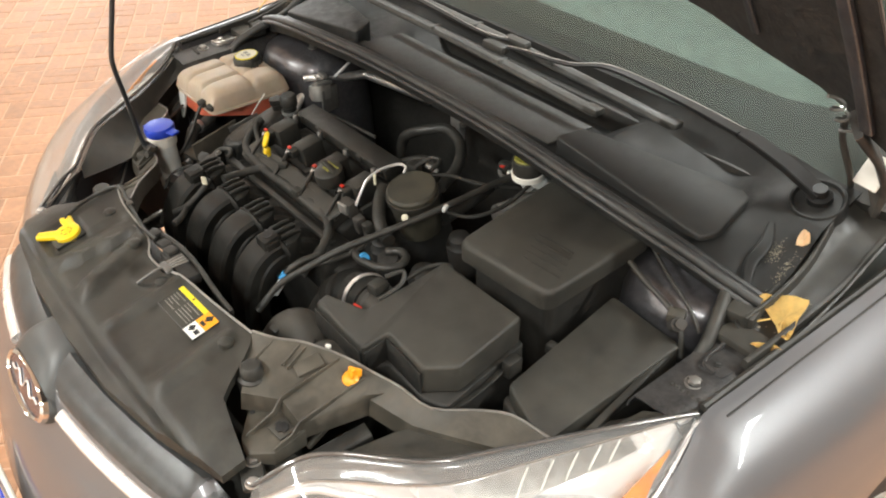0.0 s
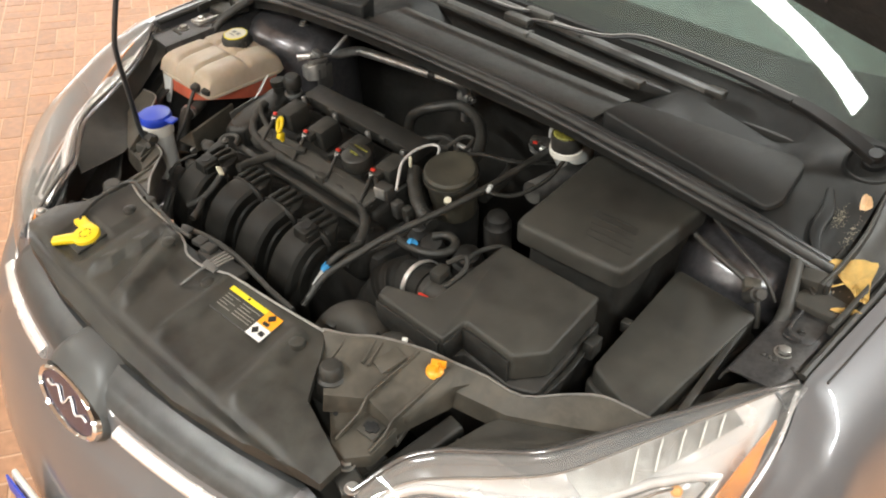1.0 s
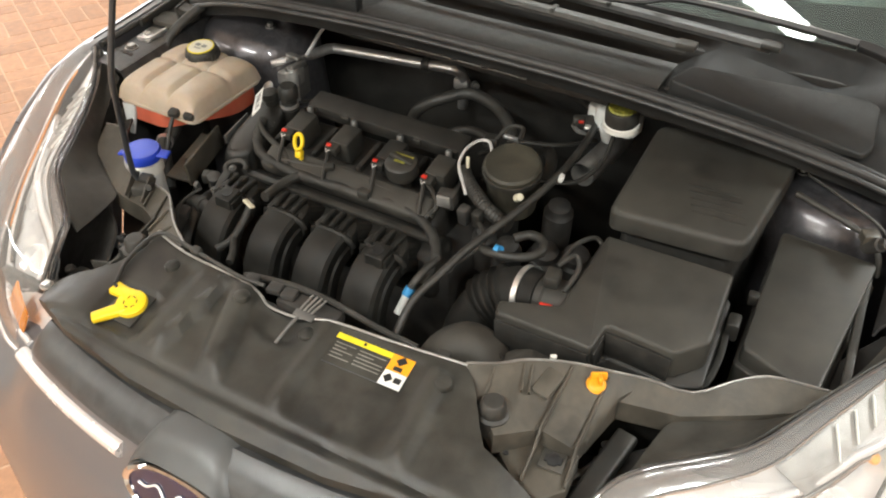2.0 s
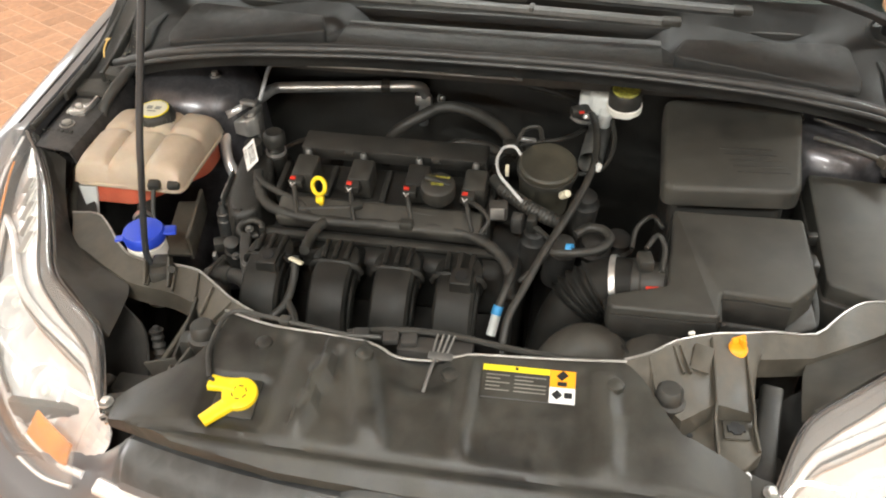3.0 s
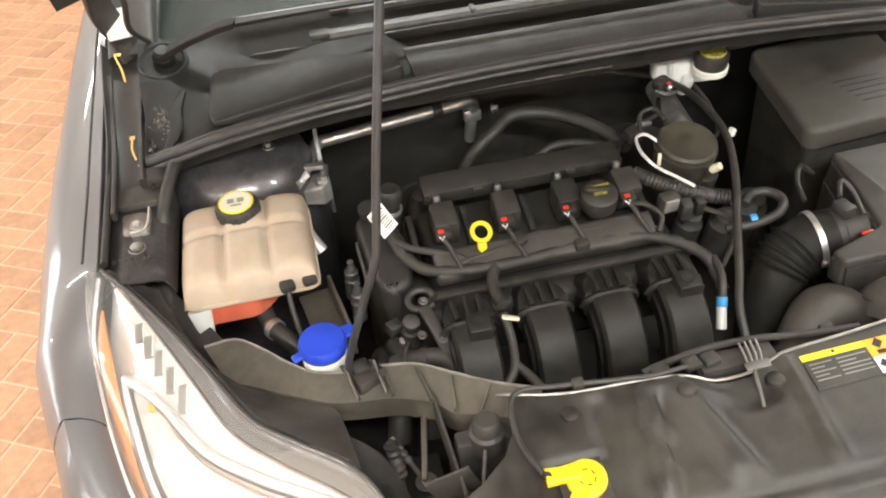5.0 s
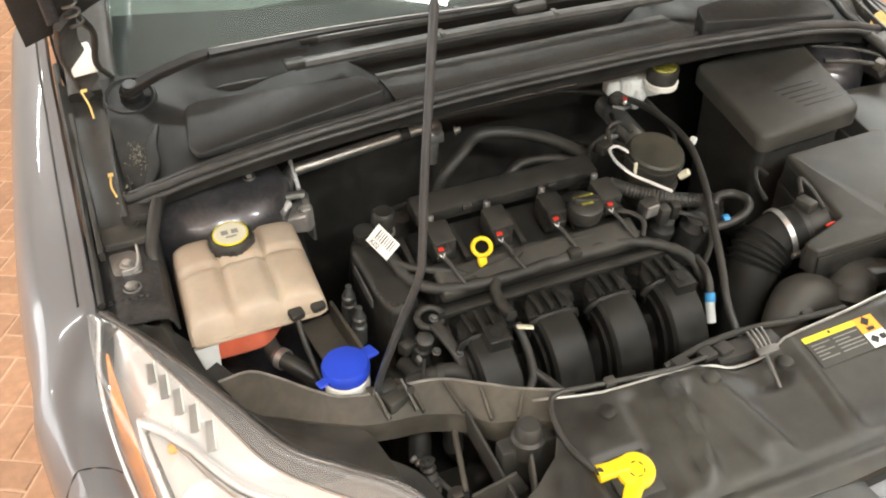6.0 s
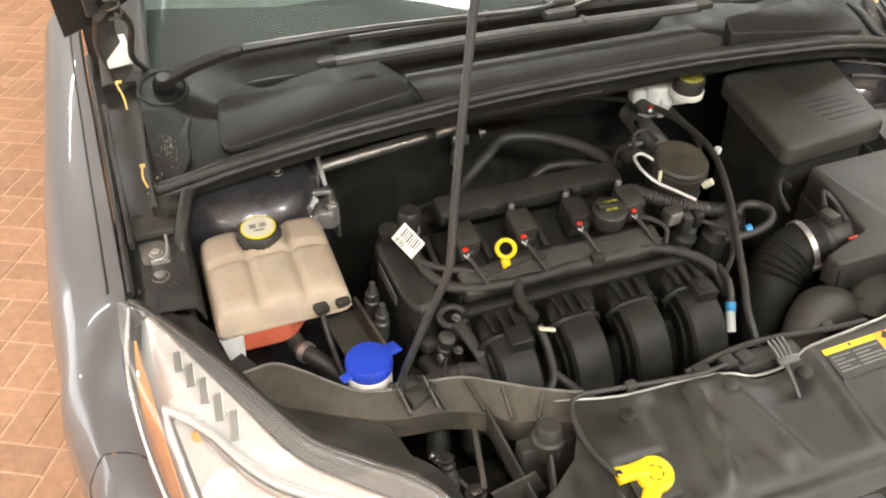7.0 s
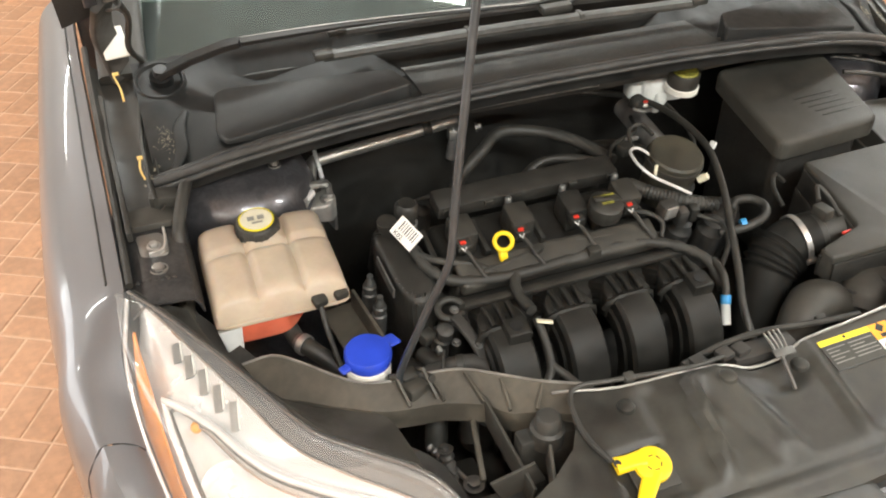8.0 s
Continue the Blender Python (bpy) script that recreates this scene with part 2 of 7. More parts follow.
DASH = material("dark_dashboard", (0.034, 0.034, 0.031), 0.7, vary=0.1, spec=0.3)
TYRE = material("tyre_rubber", (0.022, 0.022, 0.022), 0.75, bump=0.4, bump_scale=150)
BRICK = material("terracotta_paver", (0.44, 0.232, 0.126), 0.5, vary=0.12, scale=35, bump=0.5, bump_scale=180, dust=(0.49, 0.285, 0.18), dust_amount=0.5, dust_scale=5, island=0.15, smudge=0.07)
MORTAR = material("paver_joint", (0.60, 0.39, 0.26), 0.9, vary=0.12, scale=60, bump=0.5, bump_scale=250)
PLASTER = material("plaster", (0.70, 0.68, 0.62), 0.9, vary=0.05, scale=4, bump=0.3, bump_scale=80)
CEILING = material("ceiling_paint", (0.78, 0.79, 0.76), 0.9, vary=0.04, scale=3)
TUBE = glow("lit_tube", (1.0, 0.95, 0.86), 6.0)


# ---- mesh helpers ----
def finish(name, bm, mat, smooth=40):
    bmesh.ops.recalc_face_normals(bm, faces=bm.faces)
    me = bpy.data.meshes.new(name)
    bm.to_mesh(me)
    bm.free()
    for m in (mat if isinstance(mat, (list, tuple)) else [mat]):
        me.materials.append(m)
    if smooth:
        me.polygons.foreach_set("use_smooth", [True] * len(me.polygons))
        me.set_sharp_from_angle(angle=radians(smooth))
    return me


def part(name, bm, mat, parent, label="", smooth=40):
    """One mesh of world coordinates under a thing or under a part."""
    ob = new(name, finish(name, bm, mat, smooth))
    if parent is not None:
        ob.parent = parent
        root = parent
        while root.parent is not None:
            root = root.parent
        if parent.parent is None:
            ob.matrix_parent_inverse = Matrix.Translation(-parent.location)
    return tagged(ob, label)


def thing(name, at, label, category, group="", kind=""):
    ob = new(name)
    ob.location = at
    ob.empty_display_size = 0.05
    return tagged(ob, label, category, group, kind)


def solo(name, bm, mat, label, category, kind="", smooth=40):
    """A top-level thing that is one mesh."""
    return tagged(new(name, finish(name, bm, mat, smooth)), label, category, kind=kind)


def spline(points, steps=6, closed=False):
    """Catmull-Rom through the points."""
    pts = [Vector(p) for p in points]
    n = len(pts)
    out = []
    for i in range(n if closed else n - 1):
        if closed:
            a, b, c, d = pts[i - 1], pts[i], pts[(i + 1) % n], pts[(i + 2) % n]
        else:
            b, c = pts[i], pts[i + 1]
            a = pts[i - 1] if i else b * 2 - c
            d = pts[i + 2] if i + 2 < n else c * 2 - b
        for s in range(steps):
            t = s / steps
            out.append(0.5 * ((2 * b) + (c - a) * t + (2 * a - 5 * b + 4 * c - d) * t * t + (3 * b - a - 3 * c + d) * t ** 3))
    if not closed:
        out.append(pts[-1].copy())
    return out


def sweep(bm, points, section, up=(0, 0, 1), cap=True, scales=None, mat=0):
    """Sweeps a closed section, a list of (side, above), along the points."""
    pts = [Vector(p) for p in points]
    rings = []
    ref = Vector(up)
    for i, p in enumerate(pts):
        ahead = (pts[min(i + 1, len(pts) - 1)] - pts[max(i - 1, 0)]).normalized()
        side = ahead.cross(ref)
        if side.length < 1e-4:
            side = ahead.orthogonal()
        side.normalize()
        ref = side.cross(ahead).normalized()
        k = scales[i] if scales else 1.0
        rings.append([bm.verts.new(p + side * (u * k) + ref * (v * k)) for u, v in section])
    m = len(section)
    for a, b in zip(rings[:-1], rings[1:]):
        for j in range(m):
            f = bm.faces.new((a[j], a[(j + 1) % m], b[(j + 1) % m], b[j]))
            f.material_index = mat
    if cap:
        for ring in (rings[0][::-1], rings[-1]):
            f = bm.faces.new(ring)
            f.material_index = mat
    return bm


def circle(r, n=12, squash=1.0):
    return [(r * math.cos(2 * math.pi * i / n), r * squash * math.sin(2 * math.pi * i / n)) for i in range(n)]


def round_rect(w, h, r, n=3):
    out = []
    for cx, cy, a0 in ((w / 2 - r, h / 2 - r, 0), (-w / 2 + r, h / 2 - r, 90), (-w / 2 + r, -h / 2 + r, 180), (w / 2 - r, -h / 2 + r, 270)):
        for i in range(n + 1):
            a = radians(a0 + 90 * i / n)
            out.append((cx + r * math.cos(a), cy + r * math.sin(a)))
    return out


def tube(points, r, n=12, steps=6, bm=None, scales=None, mat=0):
    bm = bm or bmesh.new()
    return sweep(bm, spline(points, steps) if steps else points, circle(r, n), scales=scales, mat=mat)


def hose(points, r, rib=0.12, pitch=0.008, n=16, steps=14):
    """A corrugated hose."""
    pts = spline(points, steps)
    dense, scales, run = [pts[0]], [1.0], 0.0
    for a, b in zip(pts[:-1], pts[1:]):
        m = max(1, int((b - a).length / (pitch / 4)))
        for i in range(1, m + 1):
            dense.append(a.lerp(b, i / m))
            run += (b - a).length / m
            scales.append(1.0 + rib * math.sin(2 * math.pi * run / pitch))
    return sweep(bmesh.new(), dense, circle(r, n), scales=scales)


def lathe(profile, at=(0, 0, 0), axis=(0, 0, 1), n=28, bm=None, mat=0):
    """Turns a profile of (radius, height) round an axis."""
    bm = bm or bmesh.new()
    turn = Vector((0, 0, 1)).rotation_difference(Vector(axis)).to_matrix()
    at = Vector(at)
    rings = []
    for r, h in profile:
        if r < 1e-5:
            rings.append([bm.verts.new(at + turn @ Vector((0, 0, h)))])
        else:
            rings.append([bm.verts.new(at + turn @ Vector((r * math.cos(2 * math.pi * i / n), r * math.sin(2 * math.pi * i / n), h))) for i in range(n)])
    for a, b in zip(rings[:-1], rings[1:]):
        for i in range(n):
            j = (i + 1) % n
            if len(a) == 1 and len(b) == 1:
                continue
            if len(a) == 1:
                f = bm.faces.new((a[0], b[i], b[j]))
            elif len(b) == 1:
                f = bm.faces.new((a[i], b[0], a[j]))
            else:
                f = bm.faces.new((a[i], a[j], b[j], b[i]))
            f.material_index = mat
    return bm


def box(size, m=None, bevel=0.003, seg=2, bm=None, mat=0):
    """A bevelled box of that size about the origin of the pose m."""
    own = bmesh.new()
    bmesh.ops.create_cube(own, size=1.0, matrix=Matrix.Diagonal((*size, 1)))
    if bevel:
        bmesh.ops.bevel(own, geom=list(own.edges), offset=min(bevel, min(size) * 0.45), segments=seg, profile=0.5, affect="EDGES")
    for f in own.faces:
        f.material_index = mat
    if m is not None:
        own.transform(m)
    if bm is None:
        return own
    return merge(bm, own)


def merge(bm, other):
    me = bpy.data.meshes.new("scratch")
    other.to_mesh(me)
    other.free()
    bm.from_mesh(me)
    bpy.data.meshes.remove(me)
    return bm


def prism(outline, low, high, bevel=0.0, seg=2, mat=0):
    """A prism over an outline of (x, y); low and high are heights, or functions of (x, y)."""
    bm = bmesh.new()
    lo = low if callable(low) else (lambda x, y: low)
    hi = high if callable(high) else (lambda x, y: high)
    bottom = [bm.verts.new((x, y, lo(x, y))) for x, y in outline]
    top = [bm.verts.new((x, y, hi(x, y))) for x, y in outline]
    n = len(outline)
    bm.faces.new(bottom[::-1])
    cap = bm.faces.new(top)
    for i in range(n):
        bm.faces.new((bottom[i], bottom[(i + 1) % n], top[(i + 1) % n], top[i]))
    bmesh.ops.recalc_face_normals(bm, faces=bm.faces)
    if bevel:
        sides = [e for e in bm.edges if len(e.link_faces) == 2 and not any(f.normal.z < -0.7 for f in e.link_faces)]
        bmesh.ops.bevel(bm, geom=sides, offset=bevel, segments=seg, profile=0.5, affect="EDGES")
    for f in bm.faces:
        f.material_index = mat
    return bm


def rounded(outline, r, n=4):
    """Rounds the corners of an outline of (x, y)."""
    out = []
    m = len(outline)
    for i in range(m):
        a, b, c = Vector(outline[i - 1]), Vector(outline[i]), Vector(outline[(i + 1) % m])
        k = min(r, (a - b).length * 0.45, (c - b).length * 0.45)
        p, q = b + (a - b).normalized() * k, b + (c - b).normalized() * k
        for s in range(n + 1):
            t = s / n
            v = p * (1 - t) ** 2 + b * 2 * t * (1 - t) + q * t * t
            out.append((v.x, v.y))
    return out


def polyline(points, steps=4):
    """Straight steps through the points, keeping their corners."""
    pts = [Vector(p) for p in points]
    return [a.lerp(b, s / steps) for a, b in zip(pts[:-1], pts[1:]) for s in range(steps)] + [pts[-1]]


def loft(rows, thick=0.0, close=False, bm=None, mat=0):
    """A skin over rows of points, all of one length."""
    own = bmesh.new()
    grid = [[own.verts.new(p) for p in row] for row in rows]
    for a, b in zip(grid[:-1], grid[1:]):
        m = len(a)
        for j in range(m if close else m - 1):
            f = own.faces.new((a[j], a[(j + 1) % m], b[(j + 1) % m], b[j]))
            f.material_index = mat
    bmesh.ops.recalc_face_normals(own, faces=own.faces)
    if thick:
        bmesh.ops.solidify(own, geom=list(own.faces), thickness=thick)
    return own if bm is None else merge(bm, own)


def mirrored(points, side):
    return [(p[0] * side, p[1], p[2]) for p in points]


def dense(rows, steps=4):
    """Smooths rows of control points into a finer grid, both ways."""
    along = [spline(r, steps) for r in rows]
    cols = [spline([row[j] for row in along], steps) for j in range(len(along[0]))]
    return [[cols[j][i] for j in range(len(cols))] for i in range(len(cols[0]))]


def bolt(at, r=0.011, h=0.008, axis=(0, 0, 1), n=6):
    bm = lathe([(0, 0), (r * 1.5, 0), (r * 1.5, h * 0.25), (r * 1.25, h * 0.3)], at, axis, 20)
    return lathe([(r, h * 0.28), (r, h * 0.9), (r * 0.85, h), (0, h)], at, axis, n, bm)

# ---- the room ----
ROOM_X, ROOM_Y0, ROOM_Y1 = 7.0, -6.0, 8.0
WEST = -7.0


def wall(name, x0, x1, y0, y1, z0, z1, mat, label, category):
    bm = box((x1 - x0, y1 - y0, z1 - z0), pose((x0 + x1) / 2, (y0 + y1) / 2, (z0 + z1) / 2), bevel=0)
    return solo(name, bm, mat, label, category, kind="structure", smooth=0)


floor = wall("floor", WEST, ROOM_X, ROOM_Y0, ROOM_Y1, -0.12, -0.0022, MORTAR, "terracotta paver floor laid in basket weave with pale joints", "floor")
wall("wall_north", WEST, ROOM_X, ROOM_Y1, ROOM_Y1 + 0.2, -0.12, CEILING_Z, PLASTER, "plain plastered garage wall", "wall")
wall("wall_south", WEST, ROOM_X, ROOM_Y0 - 0.2, ROOM_Y0, -0.12, CEILING_Z, PLASTER, "plain plastered garage wall", "wall")
wall("wall_east", ROOM_X, ROOM_X + 0.2, ROOM_Y0, ROOM_Y1, -0.12, CEILING_Z, PLASTER, "plain plastered garage wall", "wall")
# the west wall has a wide unseen opening, added with a glowing sheet behind it
OPEN_Y0, OPEN_Y1, OPEN_Z = 0.6, 6.6, 2.3
wall("wall_west", WEST - 0.2, WEST, ROOM_Y0, OPEN_Y0, -0.12, CEILING_Z, PLASTER, "plain plastered garage wall beside an added opening", "wall")
wall("wall_west", WEST - 0.2, WEST, OPEN_Y1, ROOM_Y1, -0.12, CEILING_Z, PLASTER, "plain plastered garage wall beside an added opening", "wall")
wall("wall_west", WEST - 0.2, WEST, OPEN_Y0, OPEN_Y1, OPEN_Z, CEILING_Z, PLASTER, "plain plastered lintel over an added opening", "wall")
wall("backdrop", WEST - 0.6, WEST - 0.5, OPEN_Y0 - 1, OPEN_Y1 + 1, -0.12, CEILING_Z, WEST_GLOW, "plain glowing sheet added behind the west opening", "backdrop")
wall("ceiling", WEST, ROOM_X, ROOM_Y0, ROOM_Y1, CEILING_Z, CEILING_Z + 0.2, CEILING, "plain white painted garage ceiling", "ceiling")


def batten(x, y):
    root = thing("ceiling_light", (x, y, CEILING_Z), "white fluorescent batten light, one of an assumed ceiling grid", "ceiling light", "ceiling lights")
    part("housing", box((BATTEN_LENGTH + 0.1, BATTEN_WIDTH + 0.06, 0.05), pose(x, y, CEILING_Z - 0.025, 0, 0, BATTEN_TURN), 0.006), WHITE, root)
    turn = pose(x, y, CEILING_Z - 0.066, 0, 0, BATTEN_TURN)
    for dy in (-0.025, 0.025):
        part("tube", tube([turn @ Vector((-BATTEN_LENGTH / 2, dy, 0)), turn @ Vector((BATTEN_LENGTH / 2, dy, 0))], 0.013, 10, 1), TUBE, root, "lit fluorescent tube")


for bx, by, bw in BATTENS:
    batten(bx, by)

# ---- the car ----
car = thing("car", (0, 0.6, 0), "metallic grey hatchback with its hood propped open, parked on pavers", "car")


def fender(side):
    """Front wing: from the hood gap over the crown and down to the wheel arch."""
    rows = []
    stations = [(-0.155, 0.801, 0.813), (-0.12, 0.806, 0.840), (-0.09, 0.808, 0.862), (-0.05, 0.808, 0.898), (-0.015, 0.800, 0.922), (0.02, 0.790, 0.945), (0.08, 0.791, 0.951), (0.20, 0.795, 0.960),
                (0.36, 0.801, 0.975), (0.52, 0.806, 0.992), (0.70, 0.812, 1.01), (0.95, 0.815, 1.03)]
    for y, x, z in stations:
        arch = 0.345 + math.sqrt(max(0.0, 0.395 ** 2 - (y - 0.42) ** 2)) if abs(y - 0.42) < 0.39 else 0.40
        front = max(0.0, 0.02 - y)
        line = 0.946 - 0.30 * front if y < 0.02 else z
        crest = z + 0.55 * (line - z)
        gone = 0.16 * front
        out_by = float(np.interp(y, (-0.02, 0.10, 0.25, 0.47, 0.7, 0.95), (1.0, 1.08, 1.10, 1.0, 0.88, 0.78)))
        out = [(x, z - 0.03), (x, z), (x + 0.006, z + 0.002 + 0.2 * (crest - z)), (x + 0.022, z - 0.001 + 0.6 * (crest - z)), (x + 0.050, crest - 0.012), (x + 0.080 - gone * 0.5, crest - 0.034), (x + 0.102 - gone * 0.7, crest - 0.070),
               (x + 0.116 - gone, crest - 0.130)]
        out = [(x + (px - x) * out_by, pz) for px, pz in out]
        low = max(arch, 0.40)
        top = crest - 0.130
        for k in range(1, 6):
            t = k / 5
            out.append((x + 0.116 * out_by + 0.010 * math.sin(t * 2.2) - gone, top + (low - top) * t))
        out.append((x + 0.095 * out_by - gone, low - 0.004))
        rows.append([(side * px, y, pz) for px, pz in out])
    ob = part("fender", loft(dense(rows, 3), 0.002), PAINT, car)
    groove = [(side * (x + 0.0205 * float(np.interp(y, (-0.02, 0.10, 0.25, 0.47, 0.7, 0.95), (1.0, 1.08, 1.10, 1.0, 0.88, 0.78)))), y, z + 0.0010) for y, x, z in stations if y > 0.03]
    part("fender_groove", sweep(bmesh.new(), spline([(groove[0][0], 0.040, groove[0][2] - 0.004)] + groove[1:], 4), round_rect(0.0030, 0.0025, 0.0008)), RUBBER, ob, "dark groove along the wing")
    return ob


for s in (-1, 1):
    fender(s)

U_EDGE = [(0.785, 0.018, 0.945), (0.742, -0.03, 0.926), (0.70, -0.09, 0.911), (0.65, -0.175, 0.899), (0.60, -0.262, 0.889), (0.546, -0.308, 0.880), (0.494, -0.346, 0.870), (0.464, -0.388, 0.864), (0.438, -0.450, 0.832)]
L_EDGE = [(0.789, 0.010, 0.938), (0.804, -0.05, 0.897), (0.806, -0.095, 0.86), (0.799, -0.16, 0.81), (0.775, -0.25, 0.755), (0.72, -0.345, 0.715), (0.64, -0.428, 0.690), (0.56, -0.476, 0.682), (0.492, -0.500, 0.700)]


def lamp_skin(t, inset, side, bulge=0.030):
    """A line from the rear to the inner tip of the headlight, at t of the way from its upper edge to its outer edge."""
    us, ls = spline(U_EDGE, 5), spline(L_EDGE, 5)
    out = []
    for i, (a, b) in enumerate(zip(us, ls)):
        k = i / (len(us) - 1)
        way = Vector((0.55 - 0.35 * k, -0.45 - 0.35 * k, 0.62))
        p = a.lerp(b, t) + way * (bulge * math.sin(math.pi * t) * math.sin(math.pi * min(1, 0.12 + k * 0.8)) - inset)
        out.append((p.x * side, p.y, p.z))
    return out


LENS_BULGE = 0.07


def lamp_line(tf, inset, side, q0=0, q1=41):
    """A line along the headlight whose way across, tf, and inset may change with its step q."""
    out = []
    for q in range(q0, q1):
        d = inset(q) if callable(inset) else inset
        out.append(lamp_skin(tf(q), d, side)[q])
    return out


def pan_edge(q):
    """Upper edge of the main beam pan, across the headlight."""
    return float(np.interp(q, (12, 13, 14, 16, 19, 23, 27, 33, 40), (0.70, 0.60, 0.52, 0.43, 0.37, 0.30, 0.25, 0.20, 0.20)))


def pan_out(q):
    """Outer edge of the main beam pan, beside the side marker."""
    return float(np.interp(q, (12, 14, 17, 20, 24, 40), (0.72, 0.76, 0.80, 0.85, 0.90, 0.90)))


def headlight(side):
    body = part("headlight", loft([lamp_skin(t, 0.095, side, 0.0) for t in (0, 0.25, 0.5, 0.75, 1)], 0.004), DARK, car, "large clear headlight with amber side marker")
    part("lens", loft([lamp_skin(t / 14, 0.0, side, LENS_BULGE) for t in range(15)], 0.003), LENS, body, "clear polycarbonate lens").visible_shadow = False
    # glossy dark flange behind the upper edge, with a ridge along it
    part("rim", loft([lamp_skin(t, i, side) for t, i in ((0.004, 0.012), (0.03, 0.0085), (0.055, 0.0095), (0.085, 0.015), (0.105, 0.0145), (0.14, 0.015), (0.155, 0.024))], 0.002), SMOKE, body, "smoked glossy rim")
    part("rim_line", sweep(bmesh.new(), [Vector(p) for p in lamp_skin(0.150, 0.0125, side)], circle(0.0018, 8)), CHROME, body, "thin bright line along the rim")
    # satin bezel down to the pan, and the outer flanks
    part("bezel", loft([lamp_line(lambda q, k=k: 0.155 + (pan_edge(q) - 0.155) * k, 0.014 + 0.016 * k, side, 12) for k in (0, 0.2, 0.4, 0.6, 0.8, 1.0)], 0.002), LAMP_BEZEL, body, "satin silver bezel")
    part("bezel", loft([lamp_line(lambda q, k=k: 0.155 + (0.985 - 0.155) * k, 0.014 + 0.016 * min(1, k * 2), side, 0, 13) for k in (0, 0.15, 0.3, 0.45, 0.6, 0.8, 1.0)], 0.002), LAMP_BEZEL, body)
    part("bezel", loft([lamp_line(lambda q, k=k: pan_out(q) + (1.0 - pan_out(q)) * k, 0.024, side, 12) for k in (0, 0.3, 0.6, 1.0)], 0.002), LAMP_BEZEL, body)
    pan = [lamp_line(lambda q, k=k: pan_edge(q) + (pan_out(q) - pan_edge(q)) * k, lambda q, i=i, k=k: 0.032 + 0.026 * math.sin(math.pi * k) + 0.0026 * math.sin(q * 2.4 + i * 1.7) * math.sin(i * 2.1 + q * 0.6), side, 12) for i, k in enumerate(np.linspace(0, 1, 13))]
    part("reflector", loft(pan, 0.002), REFLECTOR, body, "silvered main beam reflector with pressed facets", 4)
    lo = lamp_line(pan_edge, 0.021, side, 12)
    hi = lamp_line(pan_out, 0.021, side, 13)
    part("pan_band", sweep(bmesh.new(), [Vector(p) for p in lo[::-1] + hi], circle(0.0062, 10)), LAMP_BEZEL, body, "silver band round the main beam")
    inner = lamp_line(lambda q: pan_edge(q) + 0.035, 0.024, side, 13)
    turn = lamp_line(lambda q: pan_out(q) - 0.03, 0.024, side, 13, 28)[::-1]
    part("guide_edge", sweep(bmesh.new(), [Vector(p) for p in turn + inner], circle(0.0036, 8)), DARK, body, "dark edge inside the silver band")
    second = lamp_line(lambda q: pan_edge(q) + 0.10, 0.036, side, 15)
    part("guide_edge", sweep(bmesh.new(), [Vector(p) for p in second], circle(0.0025, 8)), CHROME, body)
    outer = lambda q: float(np.interp(q, (4, 6, 9, 13), (0.72, 0.80, 0.93, 0.985)))
    inside = lambda q: float(np.interp(q, (4, 8, 13, 18, 23), (0.66, 0.70, 0.79, 0.885, 0.962)))
    rows = [lamp_line(lambda q, k=k: inside(q) + (outer(q) - inside(q)) * k, 0.008, side, 4, 24) for k in (0, 0.2, 0.4, 0.6, 0.8, 1.0)]
    part("side_marker", loft(rows, 0.003), AMBER, body, "amber side marker")
    nook = [[lamp_skin(t, 0.018, side)[q] for q in range(31, 38)] for t in (0.68, 0.74, 0.80, 0.86, 0.91)]
    part("turn_signal", loft(nook, 0.003), AMBER, body, "amber turn signal in the inner corner")
    edge = [Vector(p) for p in lamp_skin(0.0, -0.001, side)]
    part("seal", sweep(bmesh.new(), edge, circle(0.0036, 10)), SMOKE, body, "glossy edge of the lens")
    edge = [Vector(p) for p in lamp_skin(1.0, -0.001, side)]
    part("seal", sweep(bmesh.new(), edge, circle(0.0030, 10)), LAMP_BEZEL, body)
    if side > 0:
        part("fin_panel", loft([lamp_skin(t, 0.0105 + 0.02 * (t - 0.165), side)[7:21] for t in (0.165, 0.22, 0.28, 0.34, 0.385)], 0.002), ZINC, body, "grey panel behind the fins")
    for i in range(5):
        q = 8 + 1.75 * i
        lower = lambda w, t, d: Vector(lamp_skin(t, d, side)[int(w)]).lerp(Vector(lamp_skin(t, d, side)[int(w) + 1]), w - int(w))
        slot = [lower(q + k * 1.9, 0.175 + (0.125 if side < 0 else 0.19) * k, (0.013 if side < 0 else 0.007) + 0.004 * k) for k in (0, 0.33, 0.66, 1.0)]
        if side < 0:
            part("slot", sweep(bmesh.new(), [p + Vector((0.007 * side, -0.002, -0.001)) for p in slot], round_rect(0.0105, 0.003, 0.001)), ZINC, body, "grey slot in the bezel")
        part("fin", sweep(bmesh.new(), slot, round_rect(0.0028, 0.005, 0.001), scales=[0.8, 1.0, 1.0, 0.8]), WHITE, body, "bright slanted fin")
    for q, r in ((20, 0.044), (29, 0.040)):
        c = Vector(lamp_skin(0.66, 0.050, side)[q])
        aim = (0.30 * side, -0.62, 0.60)
        part("bowl", lathe([(0.010, -0.022), (r * 0.45, -0.018), (r * 0.75, -0.008), (r, 0.006), (r * 1.05, 0.005), (r * 1.05, 0.0)], c, aim, 24), REFLECTOR, body, "round reflector bowl")
        part("bulb", lathe([(0, -0.02), (0.009, -0.018), (0.010, -0.004), (0.006, 0.002), (0, 0.003)], c, aim, 14), WHITE, body)
